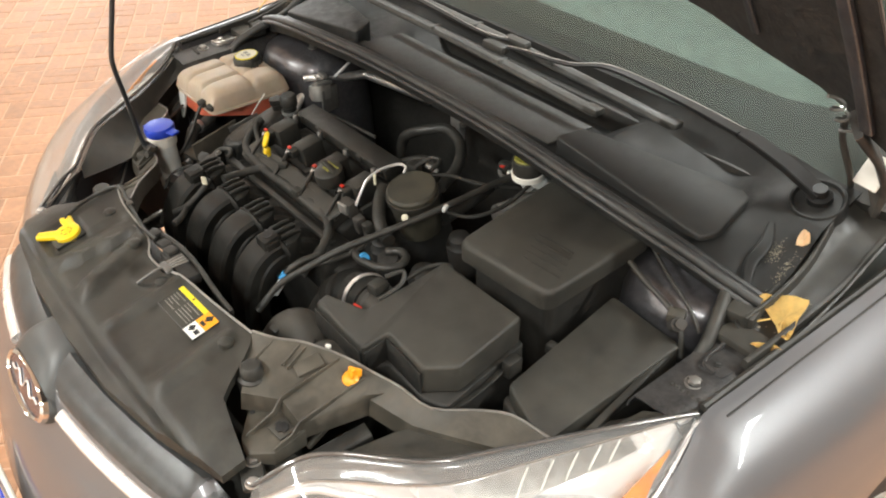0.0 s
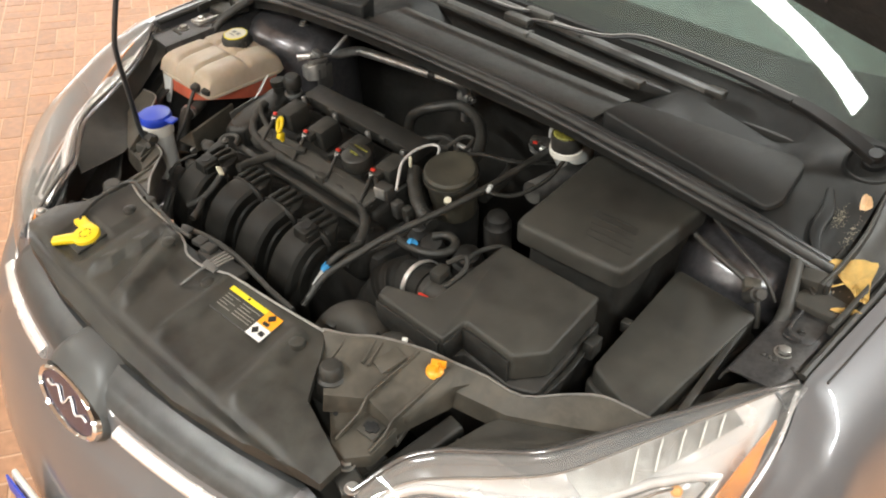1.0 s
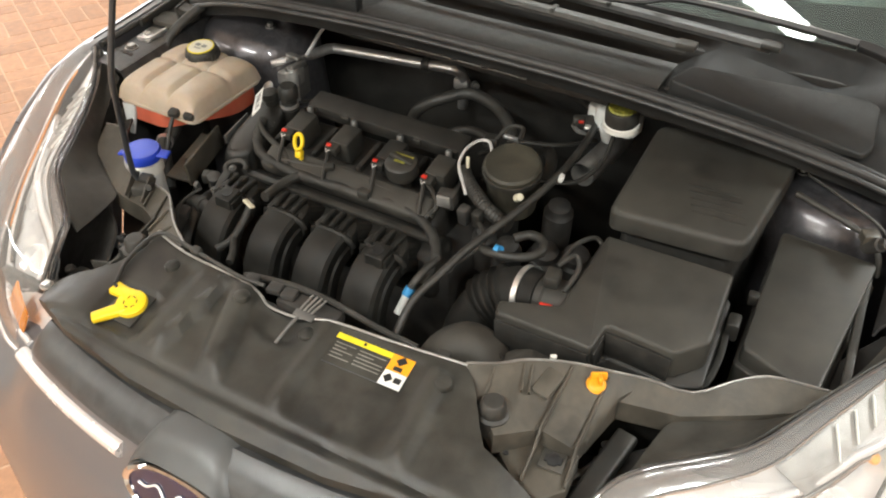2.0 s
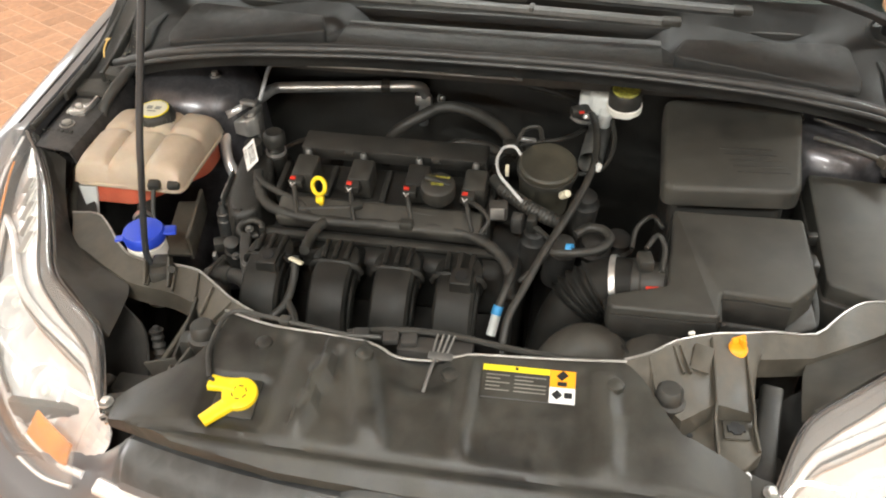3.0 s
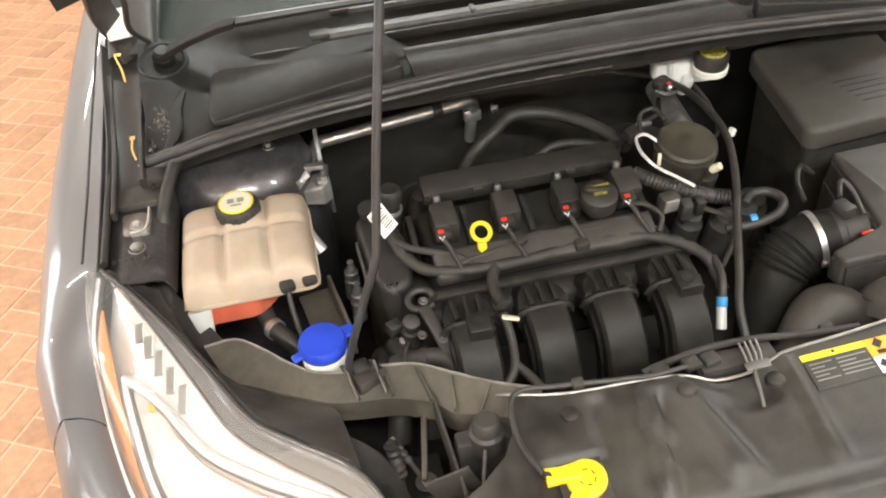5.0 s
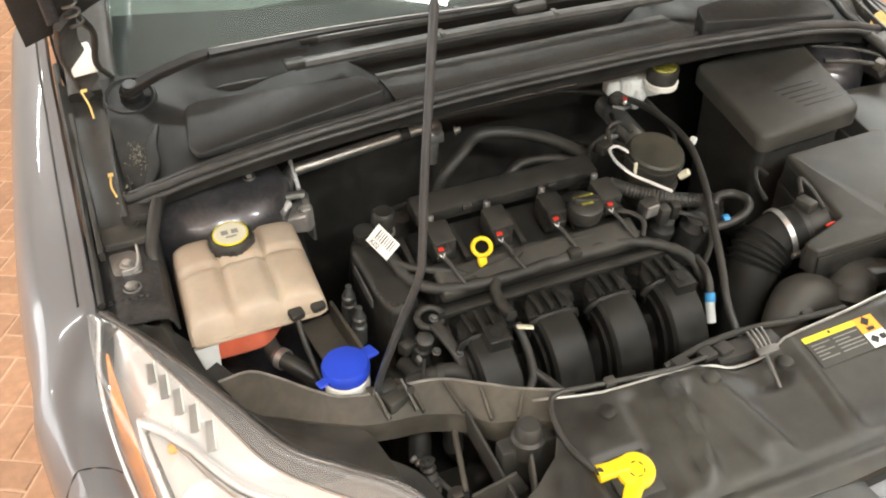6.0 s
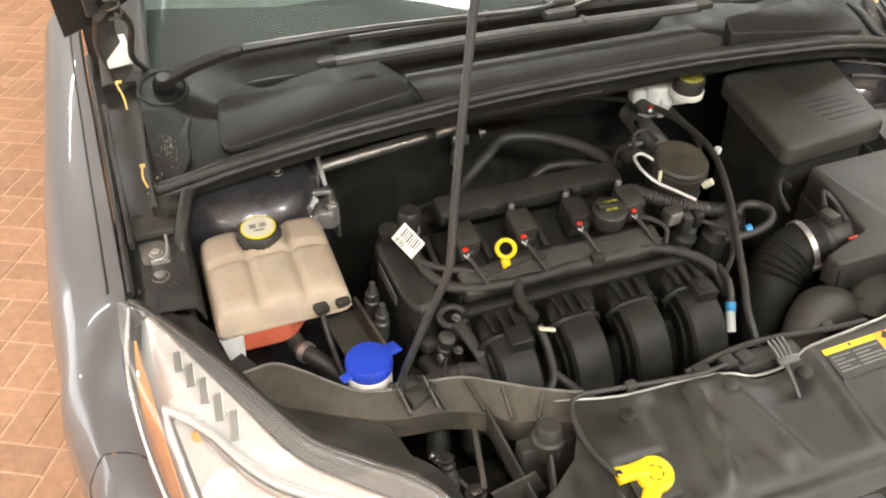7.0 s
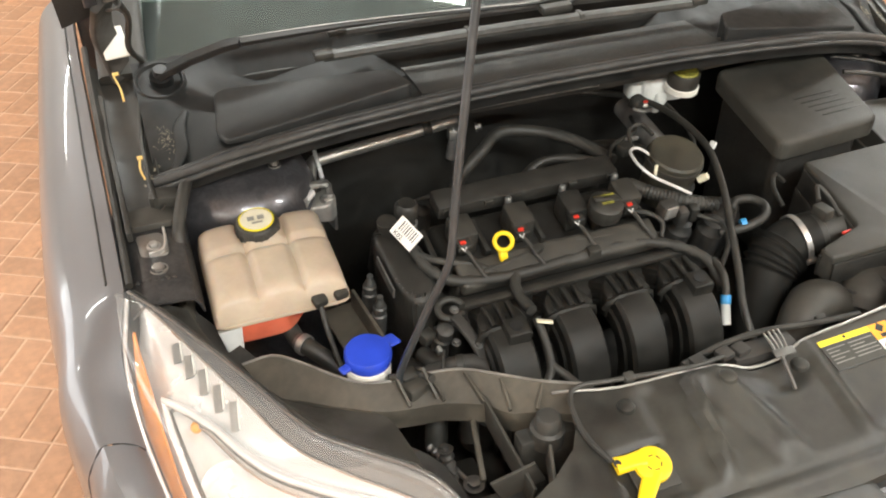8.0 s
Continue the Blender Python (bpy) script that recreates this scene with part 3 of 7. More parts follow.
    c = Vector(lamp_skin(0.60, 0.040, side)[15])
    part("bulb", lathe([(0, -0.004), (0.007, -0.003), (0.008, 0.004), (0.005, 0.008), (0, 0.009)], c, (0.30 * side, -0.62, 0.60), 14), ORANGE, body, "small amber bulb")
    return body


for s in (-1, 1):
    headlight(s)


def front_y(x):
    return 0.42 * x * x + 0.58 * max(0.0, abs(x) - 0.58) ** 2


def bumper_top(x):
    a = abs(x)
    k = min(1.0, max(0.0, (a - 0.38) / 0.10))
    low = float(np.interp(a, (0.48, 0.66, 0.72, 0.775, 0.81), (0.705, 0.70, 0.71, 0.745, 0.77)))
    return (0.842 - 0.16 * a * a) * (1 - k) + low * k


def under_lamp(a):
    """Where the bumper's shoulder meets the lower edge of the headlight."""
    keys = (0.52, 0.63, 0.72, 0.79, 0.85, 0.885)
    return [float(np.interp(a, keys, [L_EDGE[i][c] for i in (7, 6, 5, 4, 3, 2)])) for c in range(3)]


def bumper_rows(profile, xs):
    rows = []
    for x in xs:
        a = abs(x)
        top = bumper_top(x)
        row = [Vector((x, y + front_y(x), z if z < 0.6 else 0.6 + (z - 0.6) * (top - 0.6) / 0.242)) for y, z in profile]
        k = min(1.0, max(0.0, (a - 0.50) / 0.08))
        if k:
            lx, ly, lz = under_lamp(a)
            start = Vector((math.copysign(lx + 0.004, x), ly - 0.004, lz - 0.004))
            for i in range(5):
                t = i / 4
                row[i] = row[i].lerp(start.lerp(row[4], t) + Vector((0, 0, 0.012 * math.sin(math.pi * t))), k)
        rows.append(row)
    return rows


CORNER = [(0.803, 0.815), (0.812, 0.830), (0.830, 0.841), (0.851, 0.845), (0.867, 0.823), (0.880, 0.795), (0.885, 0.765), (0.889, 0.735), (0.890, 0.70), (0.891, 0.63), (0.891, 0.54), (0.890, 0.42), (0.88, 0.29), (0.86, 0.22)]


def wrapped(rows, back=-0.1562):
    """Carries the bumper round its corners to meet the wings flush."""
    for end, side in ((rows[0], -1), (rows[-1], 1)):
        goal = [Vector((side * x, back, z)) for x, z in CORNER]
        for k in (0.25, 0.5, 0.75, 0.92, 1.0):
            swell = 0.022 * math.sin(math.pi * k)
            more = [a.lerp(b, k) + Vector((side * swell * min(1, i / 6), -swell * min(1, i / 6), 0)) for i, (a, b) in enumerate(zip(end, goal))]
            rows = [more] + rows if side < 0 else rows + [more]
    return rows


NOSE = [(-0.538, 0.822), (-0.541, 0.835), (-0.552, 0.839), (-0.574, 0.829), (-0.590, 0.812), (-0.601, 0.790), (-0.610, 0.765), (-0.633, 0.735), (-0.652, 0.70), (-0.672, 0.63), (-0.690, 0.54), (-0.690, 0.42), (-0.655, 0.29), (-0.59, 0.22)]
xs = [-0.79 + 1.58 * i / 54 for i in range(55)]
part("front_bumper", loft(wrapped(bumper_rows(NOSE, xs)), 0.003), PAINT, car, "metallic grey front bumper and nose")


def bar(x0, x1):
    pts = [(x, -0.603 + front_y(x), 0.784 - 0.16 * x * x) for x in np.linspace(x0, x1, 10)]
    return part("chrome_bar", sweep(bmesh.new(), pts, round_rect(0.024, 0.020, 0.008, 5), up=(0, -0.5, 0.87)), LAMP_BEZEL, car, "polished chrome grille bar")


TOP = [(-0.537, 0.824), (-0.541, 0.8375), (-0.5525, 0.8415), (-0.575, 0.8315), (-0.590, 0.8160), (-0.596, 0.804)]
part("grille_panel", loft(bumper_rows(TOP, np.linspace(-0.40, 0.40, 33)), 0.002), NOSE_GREY, car, "dark grey panel above the grille bar")
bar(-0.42, -0.134)
bar(0.094, 0.42)


def emblem():
    tilt = Matrix.Translation((-0.018, -0.616, 0.774)) @ pose(0, 0, 0, 68, 0, 0)
    oval = Matrix.Diagonal((0.087, 0.038, 1, 1))
    pod = lathe([(0, -0.05), (1.08, -0.045), (1.10, -0.008), (1.06, 0.0), (0, 0.0)], n=40)
    pod.transform(tilt @ oval)
    base = part("emblem", pod, GREY_PLASTIC, car, "oval badge on a grey pod")
    face = lathe([(0, 0.001), (0.94, 0.001), (0.9, 0.006), (0, 0.007)], n=40)
    face.transform(tilt @ oval)
    part("badge_face", face, BADGE, base, "dark blue enamel oval")
    ring = lathe([(0.90, 0.001), (0.90, 0.008), (0.96, 0.011), (1.03, 0.008), (1.05, 0.0)], n=48)
    ring.transform(tilt @ oval)
    part("badge_ring", ring, CHROME, base, "chrome ring")
    wave = [tilt @ Vector((u, 0.004 + 0.011 * math.sin(u * 150) * math.exp(-(u / 0.045) ** 2) - 0.03 * u, 0.0085)) for u in np.linspace(-0.060, 0.060, 41)]
    part("badge_mark", sweep(bmesh.new(), wave, round_rect(0.0035, 0.0025, 0.0008)), BEZEL, base, "plain pale wavy stroke")
    rows = []
    for s in np.linspace(0, 1, 9):
        half = 0.064 + 0.034 * s
        y = -0.540 - 0.068 * s
        crest = 0.853 - 0.010 * s - 0.026 * s ** 3
        fall = 0.024 + 0.030 * s
        rows.append([(-0.022 + half * u, y, crest - fall * (0.25 * u * u + 0.75 * abs(u) ** 5)) for u in np.linspace(-1, 1, 21)])
    part("badge_pod", loft(rows, 0.004), GREY_PLASTIC, base, "smooth grey saddle behind the badge")


emblem()
plate = part("number_plate", box((0.30, 0.010, 0.15), pose(0, -0.708, 0.50, -4), 0.004), WHITE, car, "number plate with a blue upper band")
part("plate_band", box((0.296, 0.004, 0.035), pose(0, -0.7165, 0.555, -4), 0.001), BLUE, plate, "blue band")
for i in range(5):
    part("plate_bar", box((0.034, 0.004, 0.055), pose(-0.11 + 0.055 * i, -0.7125, 0.485, -4), 0.001), INK, plate)


# radiator cover panel
def panel_z(x, y):
    z = 0.907 - 0.22 * (-0.36 - y) if y < -0.30 else 0.920
    if y < -0.50:
        z -= 6.0 * (y + 0.50) ** 2
    return z - 0.06 * x * x - 3.0 * max(0.0, abs(x) - 0.30) ** 2


PANEL_OUTLINE = [(-0.285, -0.332), (-0.22, -0.347), (-0.115, -0.353), (-0.072, -0.361), (-0.044, -0.374), (0.003, -0.373), (0.035, -0.362), (0.06, -0.356), (0.147, -0.349), (0.248, -0.337),
                 (0.265, -0.352), (0.278, -0.368), (0.302, -0.404), (0.318, -0.424), (0.360, -0.434), (0.404, -0.442), (0.404, -0.478), (0.30, -0.520), (0.16, -0.540), (0, -0.545), (-0.16, -0.540), (-0.30, -0.522), (-0.415, -0.477), (-0.418, -0.446),
                 (-0.345, -0.424), (-0.312, -0.402), (-0.293, -0.370)]


def panel_relief(x, y):
    """Raised ribs and shallow pans moulded into the cover."""
    def step(v, lo, hi):
        t = min(1.0, max(0.0, (v - lo) / (hi - lo)))
        return t * t * (3 - 2 * t)

    z = 0.0
    fade = step(y, -0.508, -0.480) * step(-y, 0.350, 0.366)
    run = min(1.0, max(0.0, (-0.36 - y) / 0.14))
    # flat-topped ribs from the rear edge to the front: centre behind, centre in front, half width, height
    for x0, x1, w, h in ((-0.128, -0.150, 0.010, 0.013), (-0.100, -0.052, 0.018, 0.012), (-0.192, -0.196, 0.010, -0.006), (0.048, 0.056, 0.008, 0.006), (0.222, 0.236, 0.012, 0.008)):
        d = abs(x - (x0 + (x1 - x0) * run))
        z += h * fade * (1 - step(d, w * 0.7, w * 1.3))
    z -= 0.003 * fade * step(x, 0.060, 0.072) * (1 - step(x, 0.195, 0.207))
    # dish round the catch, step behind the lever, roll and groove along the front
    z -= 0.007 * (1 - step(math.hypot((x + 0.010) / 1.25, y + 0.385), 0.018, 0.042))
    z -= 0.006 * step(x, -0.280, -0.270) * (1 - step(x, -0.205, -0.195)) * step(y, -0.500, -0.490) * (1 - step(y, -0.428, -0.418))
    line = -0.512 + 0.10 * x * x
    z -= 0.005 * math.exp(-((y - line) / 0.006) ** 2)
    z += 0.003 * math.exp(-((y - line + 0.014) / 0.007) ** 2)
    return z


def radiator_cover():
    bm = prism(PANEL_OUTLINE, lambda x, y: panel_z(x, y) - 0.014, panel_z)
    top = [f for f in bm.faces if f.normal.z > 0.7]
    for axis, lo, hi, step in ((0, -0.40, 0.40, 0.008), (1, -0.545, -0.34, 0.005)):
        v = lo
        while v < hi:
            co = (v, 0, 0) if axis == 0 else (0, v, 0)
            no = (1, 0, 0) if axis == 0 else (0, 1, 0)
            bm.normal_update()
            bmesh.ops.bisect_plane(bm, geom=list(bm.verts) + list(bm.edges) + [f for f in bm.faces if f.normal.z > 0.5], plane_co=co, plane_no=no)
            v += step
    for v in bm.verts:
        x, y, z = v.co
        if z > panel_z(x, y) - 0.012:
            v.co.z = panel_z(x, y) + panel_relief(x, y)
    return part("radiator_cover", bm, PANEL, car, "dusty dark grey plastic radiator cover", 50)


cover = radiator_cover()
back = [(x, y, panel_z(x, y) + 0.003) for x, y in PANEL_OUTLINE[:10]]
part("seal", tube([(-0.30, -0.318, 0.899)] + back, 0.0020, 8, 3), ZINC, cover, "pale edge seal")

def screw_cap(x, y, r=0.012):
    z = panel_z(x, y) + panel_relief(x, y)
    return part("screw_cap", lathe([(0, 0.006), (r * 0.5, 0.0055), (r * 0.9, 0.003), (r, 0.0), (r, -0.004)], (x, y, z), n=20), PANEL, cover)


for px, py in ((-0.225, -0.372), (-0.085, -0.382), (0.028, -0.385), (0.235, -0.375)):
    screw_cap(px, py)


def rail(side):
    """Headlamp rail: the arm from the radiator cover to the wing."""
    back = [(0.245, -0.325, 0.898), (0.30, -0.290, 0.890), (0.345, -0.252, 0.882), (0.385, -0.218, 0.874), (0.428, -0.204, 0.868), (0.473, -0.200, 0.866), (0.516, -0.186, 0.864), (0.548, -0.159, 0.864), (0.585, -0.119, 0.864), (0.618, -0.093, 0.864), (0.66, -0.096, 0.864)]
    front = [(0.262, -0.362, 0.889), (0.322, -0.322, 0.876), (0.350, -0.304, 0.866), (0.374, -0.272, 0.858), (0.420, -0.247, 0.853), (0.464, -0.239, 0.851), (0.500, -0.230, 0.850), (0.533, -0.212, 0.850), (0.566, -0.193, 0.850), (0.600, -0.172, 0.851), (0.634, -0.155, 0.852)]
    if side > 0:
        back = [(0.245, -0.335, 0.908), (0.281, -0.312, 0.905), (0.31, -0.285, 0.903), (0.363, -0.250, 0.892), (0.409, -0.230, 0.882), (0.452, -0.213, 0.875), (0.508, -0.202, 0.870), (0.549, -0.155, 0.869), (0.587, -0.122, 0.869), (0.638, -0.112, 0.869), (0.68, -0.105, 0.868)]
        front = [(0.262, -0.358, 0.892), (0.288, -0.372, 0.888), (0.319, -0.398, 0.880), (0.363, -0.358, 0.876), (0.411, -0.358, 0.866), (0.428, -0.252, 0.860), (0.505, -0.231, 0.855), (0.545, -0.206, 0.854), (0.585, -0.181, 0.854), (0.63, -0.152, 0.855), (0.68, -0.13, 0.856)]
    low = [(x, y - 0.004, z - 0.030) for x, y, z in front]
    deep = [(x, y + 0.004, z - 0.030) for x, y, z in back]
    mid = [tuple((Vector(a) + Vector(b)) / 2 + Vector((0, 0, 0.002))) for a, b in zip(back, front)]
    lip = [(x, y, z + 0.004) for x, y, z in back]
    smooth = spline if side < 0 else polyline
    rows = [mirrored([tuple(p) for p in (spline if r in (deep, back, lip) else smooth)(r, 4)], side) for r in (deep, back, lip, mid, front, low)]
    ob = part("headlamp_rail", loft(rows, 0.003), RAIL, car, "dusty brown-grey plastic headlamp rail")
    part("seal", tube(mirrored(lip, side), 0.0020, 8, 3), ZINC, ob)
    bump = Vector((0.322, -0.352, 0.895) if side < 0 else (0.303, -0.370, 0.900))
    part("hood_bumper", lathe([(0, 0.008), (0.013, 0.007), (0.0165, 0.003), (0.0175, -0.012), (0.022, -0.015), (0.022, -0.04)], (bump.x * side, bump.y, bump.z), n=22), RUBBER, ob, "round rubber hood bumper")

    def rib(points, height=0.010, wide=0.0035):
        return part("rib", sweep(bmesh.new(), [Vector((x * side, y, z)) for x, y, z in points], round_rect(wide, height, 0.001)), RAIL, ob)

    if side < 0:
        for i in (1, 2, 3, 4, 5):
            a, b = Vector(back[i]), Vector(front[i])
            rib([a.lerp(b, 0.12) + Vector((0, 0, 0.003)), a.lerp(b, 0.97) + Vector((0, 0, 0.003))], 0.009)
        # upright webs of the lamp bay, and the clip that holds the foot of the rod
        for (ax, ay, az), (bx, by, bz) in (((0.372, -0.262, 0.848), (0.362, -0.405, 0.825)), ((0.330, -0.375, 0.862), (0.345, -0.425, 0.850)), ((0.345, -0.385, 0.845), (0.40, -0.378, 0.82))):
            part("web", sweep(bmesh.new(), [(ax * side, ay, az), (bx * side, by, bz)], round_rect(0.004, 0.040, 0.001)), PLASTIC_DUSTY, ob)
        for cx in (0.478, 0.440):
            rib([(cx, -0.196, 0.872), (cx - 0.004, -0.206, 0.884), (cx - 0.012, -0.240, 0.858)], 0.012, 0.004)
        part("rod_saddle", box((0.024, 0.020, 0.012), pose(-0.455, -0.200, 0.874, 8, 0, 14), 0.004), PLASTIC, ob, "black clip round the foot of the rod")
        return ob
    rib([(0.277, -0.318, 0.903), (0.288, -0.370, 0.890)])
    rib([(0.309, -0.292, 0.902), (0.322, -0.330, 0.894)])
    rib([(0.318, -0.288, 0.901), (0.331, -0.327, 0.893)])
    rib([(0.362, -0.258, 0.894), (0.364, -0.357, 0.880), (0.3645, -0.372, 0.860), (0.368, -0.420, 0.846)])
    rib([(0.408, -0.244, 0.882), (0.412, -0.357, 0.868), (0.414, -0.372, 0.854), (0.418, -0.404, 0.848)])
    part("pocket", box((0.026, 0.042, 0.006), pose(0.346, -0.300, 0.896, 12, 6, -10), 0.003), RAIL, ob, "raised pocket in the rail")
    deck = [(0.322, -0.392), (0.366, -0.352), (0.416, -0.352), (0.421, -0.405), (0.398, -0.432), (0.366, -0.428)]
    part("deck", prism(deck, 0.825, lambda x, y: 0.850 + 0.10 * (y + 0.38), 0.002), RAIL, ob, "lower deck of the headlamp rail")
    part("socket", box((0.032, 0.028, 0.004), pose(0.391, -0.376, 0.852, 6, 0, 4), 0.0015), PLASTIC_DUSTY, ob)
    hole = bmesh.new()
    for w, h, a in ((0.022, 0.010, 8), (0.010, 0.018, 8), (0.018, 0.006, 50), (0.018, 0.006, -40)):
        box((w, h, 0.003), pose(0.391, -0.376, 0.8555, 6, 0, a), 0.0005, 1, hole)
    part("socket_hole", hole, INK, ob, "dark cross-shaped hole")
    part("pin_hole", lathe([(0.004, 0.0), (0.0035, 0.001), (0, 0.0008)], (0.334, -0.392, 0.8495), n=10), INK, ob)
    part("strut", sweep(bmesh.new(), [(0.452, -0.272, 0.826), (0.440, -0.345, 0.812), (0.428, -0.415, 0.800)], round_rect(0.030, 0.020, 0.006)), PLASTIC_CLEAN, ob, "smooth black strut")
    return ob


for s in (-1, 1):
    rail(s)


def lamp_cover(side):
    """Dark sheet between the headlamp rail and the top of the headlight."""
    rear = [*U_EDGE[:5], (0.572, -0.287, 0.884), U_EDGE[5], (0.52, -0.328, 0.875), U_EDGE[6]]
    us = [(x - 0.006, y + 0.008, z - 0.004) for x, y, z in rear]
    inner = [(0.715, 0.0, 0.905), (0.69, -0.06, 0.880), (0.652, -0.125, 0.856), (0.618, -0.160, 0.848), (0.575, -0.189, 0.846), (0.530, -0.214, 0.846), (0.497, -0.236, 0.845), (0.485, -0.285, 0.845), (0.477, -0.342, 0.845)]
    mid = [tuple(Vector(a).lerp(Vector(b), 0.5) - Vector((0, 0, 0.006))) for a, b in zip(us, inner)]
    rows = [mirrored([tuple(p) for p in spline(r, 3)], side) for r in (us, mid, inner)]
    return part("lamp_cover", loft(rows, 0.003), PLASTIC_DUSTY, car, "dusty black plastic above the headlight")


for s in (-1, 1):
    lamp_cover(s)
    part("lamp_ear", box((0.050, 0.034, 0.012), pose(0.412 * s, -0.438, 0.820, 10, 0, -20 * s), 0.005), PLASTIC, car, "black lug of the headlight")
    part("lamp_bolt", bolt((0.398 * s, -0.428, 0.828), 0.008, 0.008), ZINC, car)
    part("lamp_screw", bolt((0.432 * s, -0.448, 0.828), 0.007, 0.008), STEEL, car, "bright screw beside the headlight")


# inner structure of the bay
def slab(name, x0, x1, y0, y1, z0, z1, mat, label="", bevel=0.004):
    return part(name, box((x1 - x0, y1 - y0, z1 - z0), pose((x0 + x1) / 2, (y0 + y1) / 2, (z0 + z1) / 2), bevel), mat, car, label)


slab("undertray", -0.74, 0.74, -0.45, 0.46, 0.36, 0.38, DARK, "dark tray under the engine")
slab("firewall", -0.74, 0.74, 0.44, 0.46, 0.38, 1.03, NEAR_BLACK, "dark bulkhead behind the engine")
slab("crash_beam", -0.42, 0.42, -0.49, -0.40, 0.58, 0.75, PLASTIC, "black beam behind the nose")
slab("radiator", -0.46, 0.46, -0.40, -0.365, 0.38, 0.80, PLASTIC, "black radiator behind the nose")
slab("fan_shroud", -0.36, 0.36, -0.36, -0.335, 0.38, 0.870, PLASTIC, "black radiator fan shroud")
for s in (-1, 1):
    slab("inner_wing", min(0.735 * s, 0.75 * s), max(0.735 * s, 0.75 * s), 0.0, 0.44, 0.38, 0.905, DARK, "dark inner wing panel")
    slab("lamp_well", min(0.43 * s, 0.64 * s), max(0.43 * s, 0.64 * s), -0.40, -0.385, 0.38, 0.74, DARK)

    def shelf(s=s):
        rows = [[(0.690 * s, y, 0.900), (0.700 * s, y, 0.926 + 0.06 * y), (0.735 * s, y, 0.930 + 0.06 * y), (0.765 * s, y, 0.932 + 0.06 * y), (0.788 * s, y, 0.915 + 0.06 * y)] for y in (-0.005, 0.05, 0.11, 0.17, 0.26)]
        return part("wing_shelf", loft(dense(rows, 2), 0.003), SHELF, car, "dark painted inner edge of the wing")

    ledge = shelf()
    part("shelf_bolt", bolt((0.741 * s, 0.068, 0.934), 0.009, 0.008), ZINC, ledge, "zinc bolt and washer")
    hook = rounded([(0.722 * s, 0.096), (0.762 * s, 0.098), (0.766 * s, 0.150), (0.730 * s, 0.150), (0.722 * s, 0.128)], 0.008, 3)
    part("shelf_bracket", prism(hook if s > 0 else hook[::-1], lambda x, y: 0.936 + 0.06 * (y - 0.12), lambda x, y: 0.9405 + 0.06 * (y - 0.12), 0.0012), ZINC if s < 0 else SHELF, ledge, "bent grey steel bracket")
    part("bracket_lip", sweep(bmesh.new(), spline([(0.724 * s, 0.152, 0.944), (0.724 * s, 0.122, 0.942), (0.730 * s, 0.102, 0.941), (0.750 * s, 0.097, 0.941)], 4), round_rect(0.004, 0.010, 0.001)), STEEL if s < 0 else SHELF, ledge)
    for k in range(7):
        part("shelf_tooth", box((0.0055, 0.007, 0.004), pose((0.722 + 0.0085 * k) * s, 0.046 + 0.001 * (k % 2), 0.9335, 3, 0, 20 * (k % 2)), 0.001), DARK, ledge)
    part("shelf_flap", prism(rounded([(0.700 * s, 0.158), (0.772 * s, 0.158), (0.774 * s, 0.200), (0.705 * s, 0.206)][::s], 0.008, 3), lambda x, y: 0.944 + 0.08 * (y - 0.18), lambda x, y: 0.955 + 0.08 * (y - 0.18), 0.003), PLASTIC_DUSTY, ledge, "black plastic flap over the shelf")
    part("shelf_bolt", bolt((0.742 * s, 0.116, 0.941), 0.007 if s < 0 else 0.0042, 0.008 if s < 0 else 0.004), STEEL if s < 0 else DARK, ledge)
    if s < 0:
        part("wing_clip", sweep(bmesh.new(), [(-0.715, 0.088, 0.924), (-0.708, 0.080, 0.928), (-0.703, 0.072, 0.926)], round_rect(0.006, 0.004, 0.001), scales=[1.4, 0.8, 1.4]), WHITE, ledge, "small white clip")
        part("wing_loom", tube([(-0.715, 0.085, 0.885), (-0.716, 0.045, 0.868), (-0.712, 0.005, 0.846), (-0.700, -0.035, 0.825), (-0.680, -0.070, 0.80)], 0.013, 12, 5, scales=[1.0 + 0.12 * math.sin(i * 2.1) for i in range(21)]), RAIL, ledge, "brown dusty loom along the inner wing")
    dome = lathe([(0.0, 0.060), (0.035, 0.060), (0.045, 0.052), (0.085, 0.047), (0.112, 0.030), (0.124, 0.0), (0.128, -0.05), (0.138, -0.16), (0.145, -0.40)], (0.590 * s, 0.285, 0.905), n=40)
    tower = part("strut_tower", dome, INNER_PAINT, car, "rounded grey painted strut tower")
    for a in (200, 330, 80):
        part("tower_nut", bolt((0.590 * s + 0.066 * math.cos(radians(a)), 0.285 + 0.066 * math.sin(radians(a)), 0.954), 0.007, 0.010), ZINC, tower)

# cowl, weather strip, wipers, glass and hood
STRIP = [(-0.72, 0.232, 0.975), (-0.66, 0.212, 0.998), (-0.6, 0.195, 1.020), (-0.5, 0.174, 1.046), (-0.4, 0.170, 1.058), (-0.2, 0.184, 1.062), (0, 0.188, 1.062)]
STRIP = STRIP + [(-x, y, z) for x, y, z in STRIP[-2::-1]]


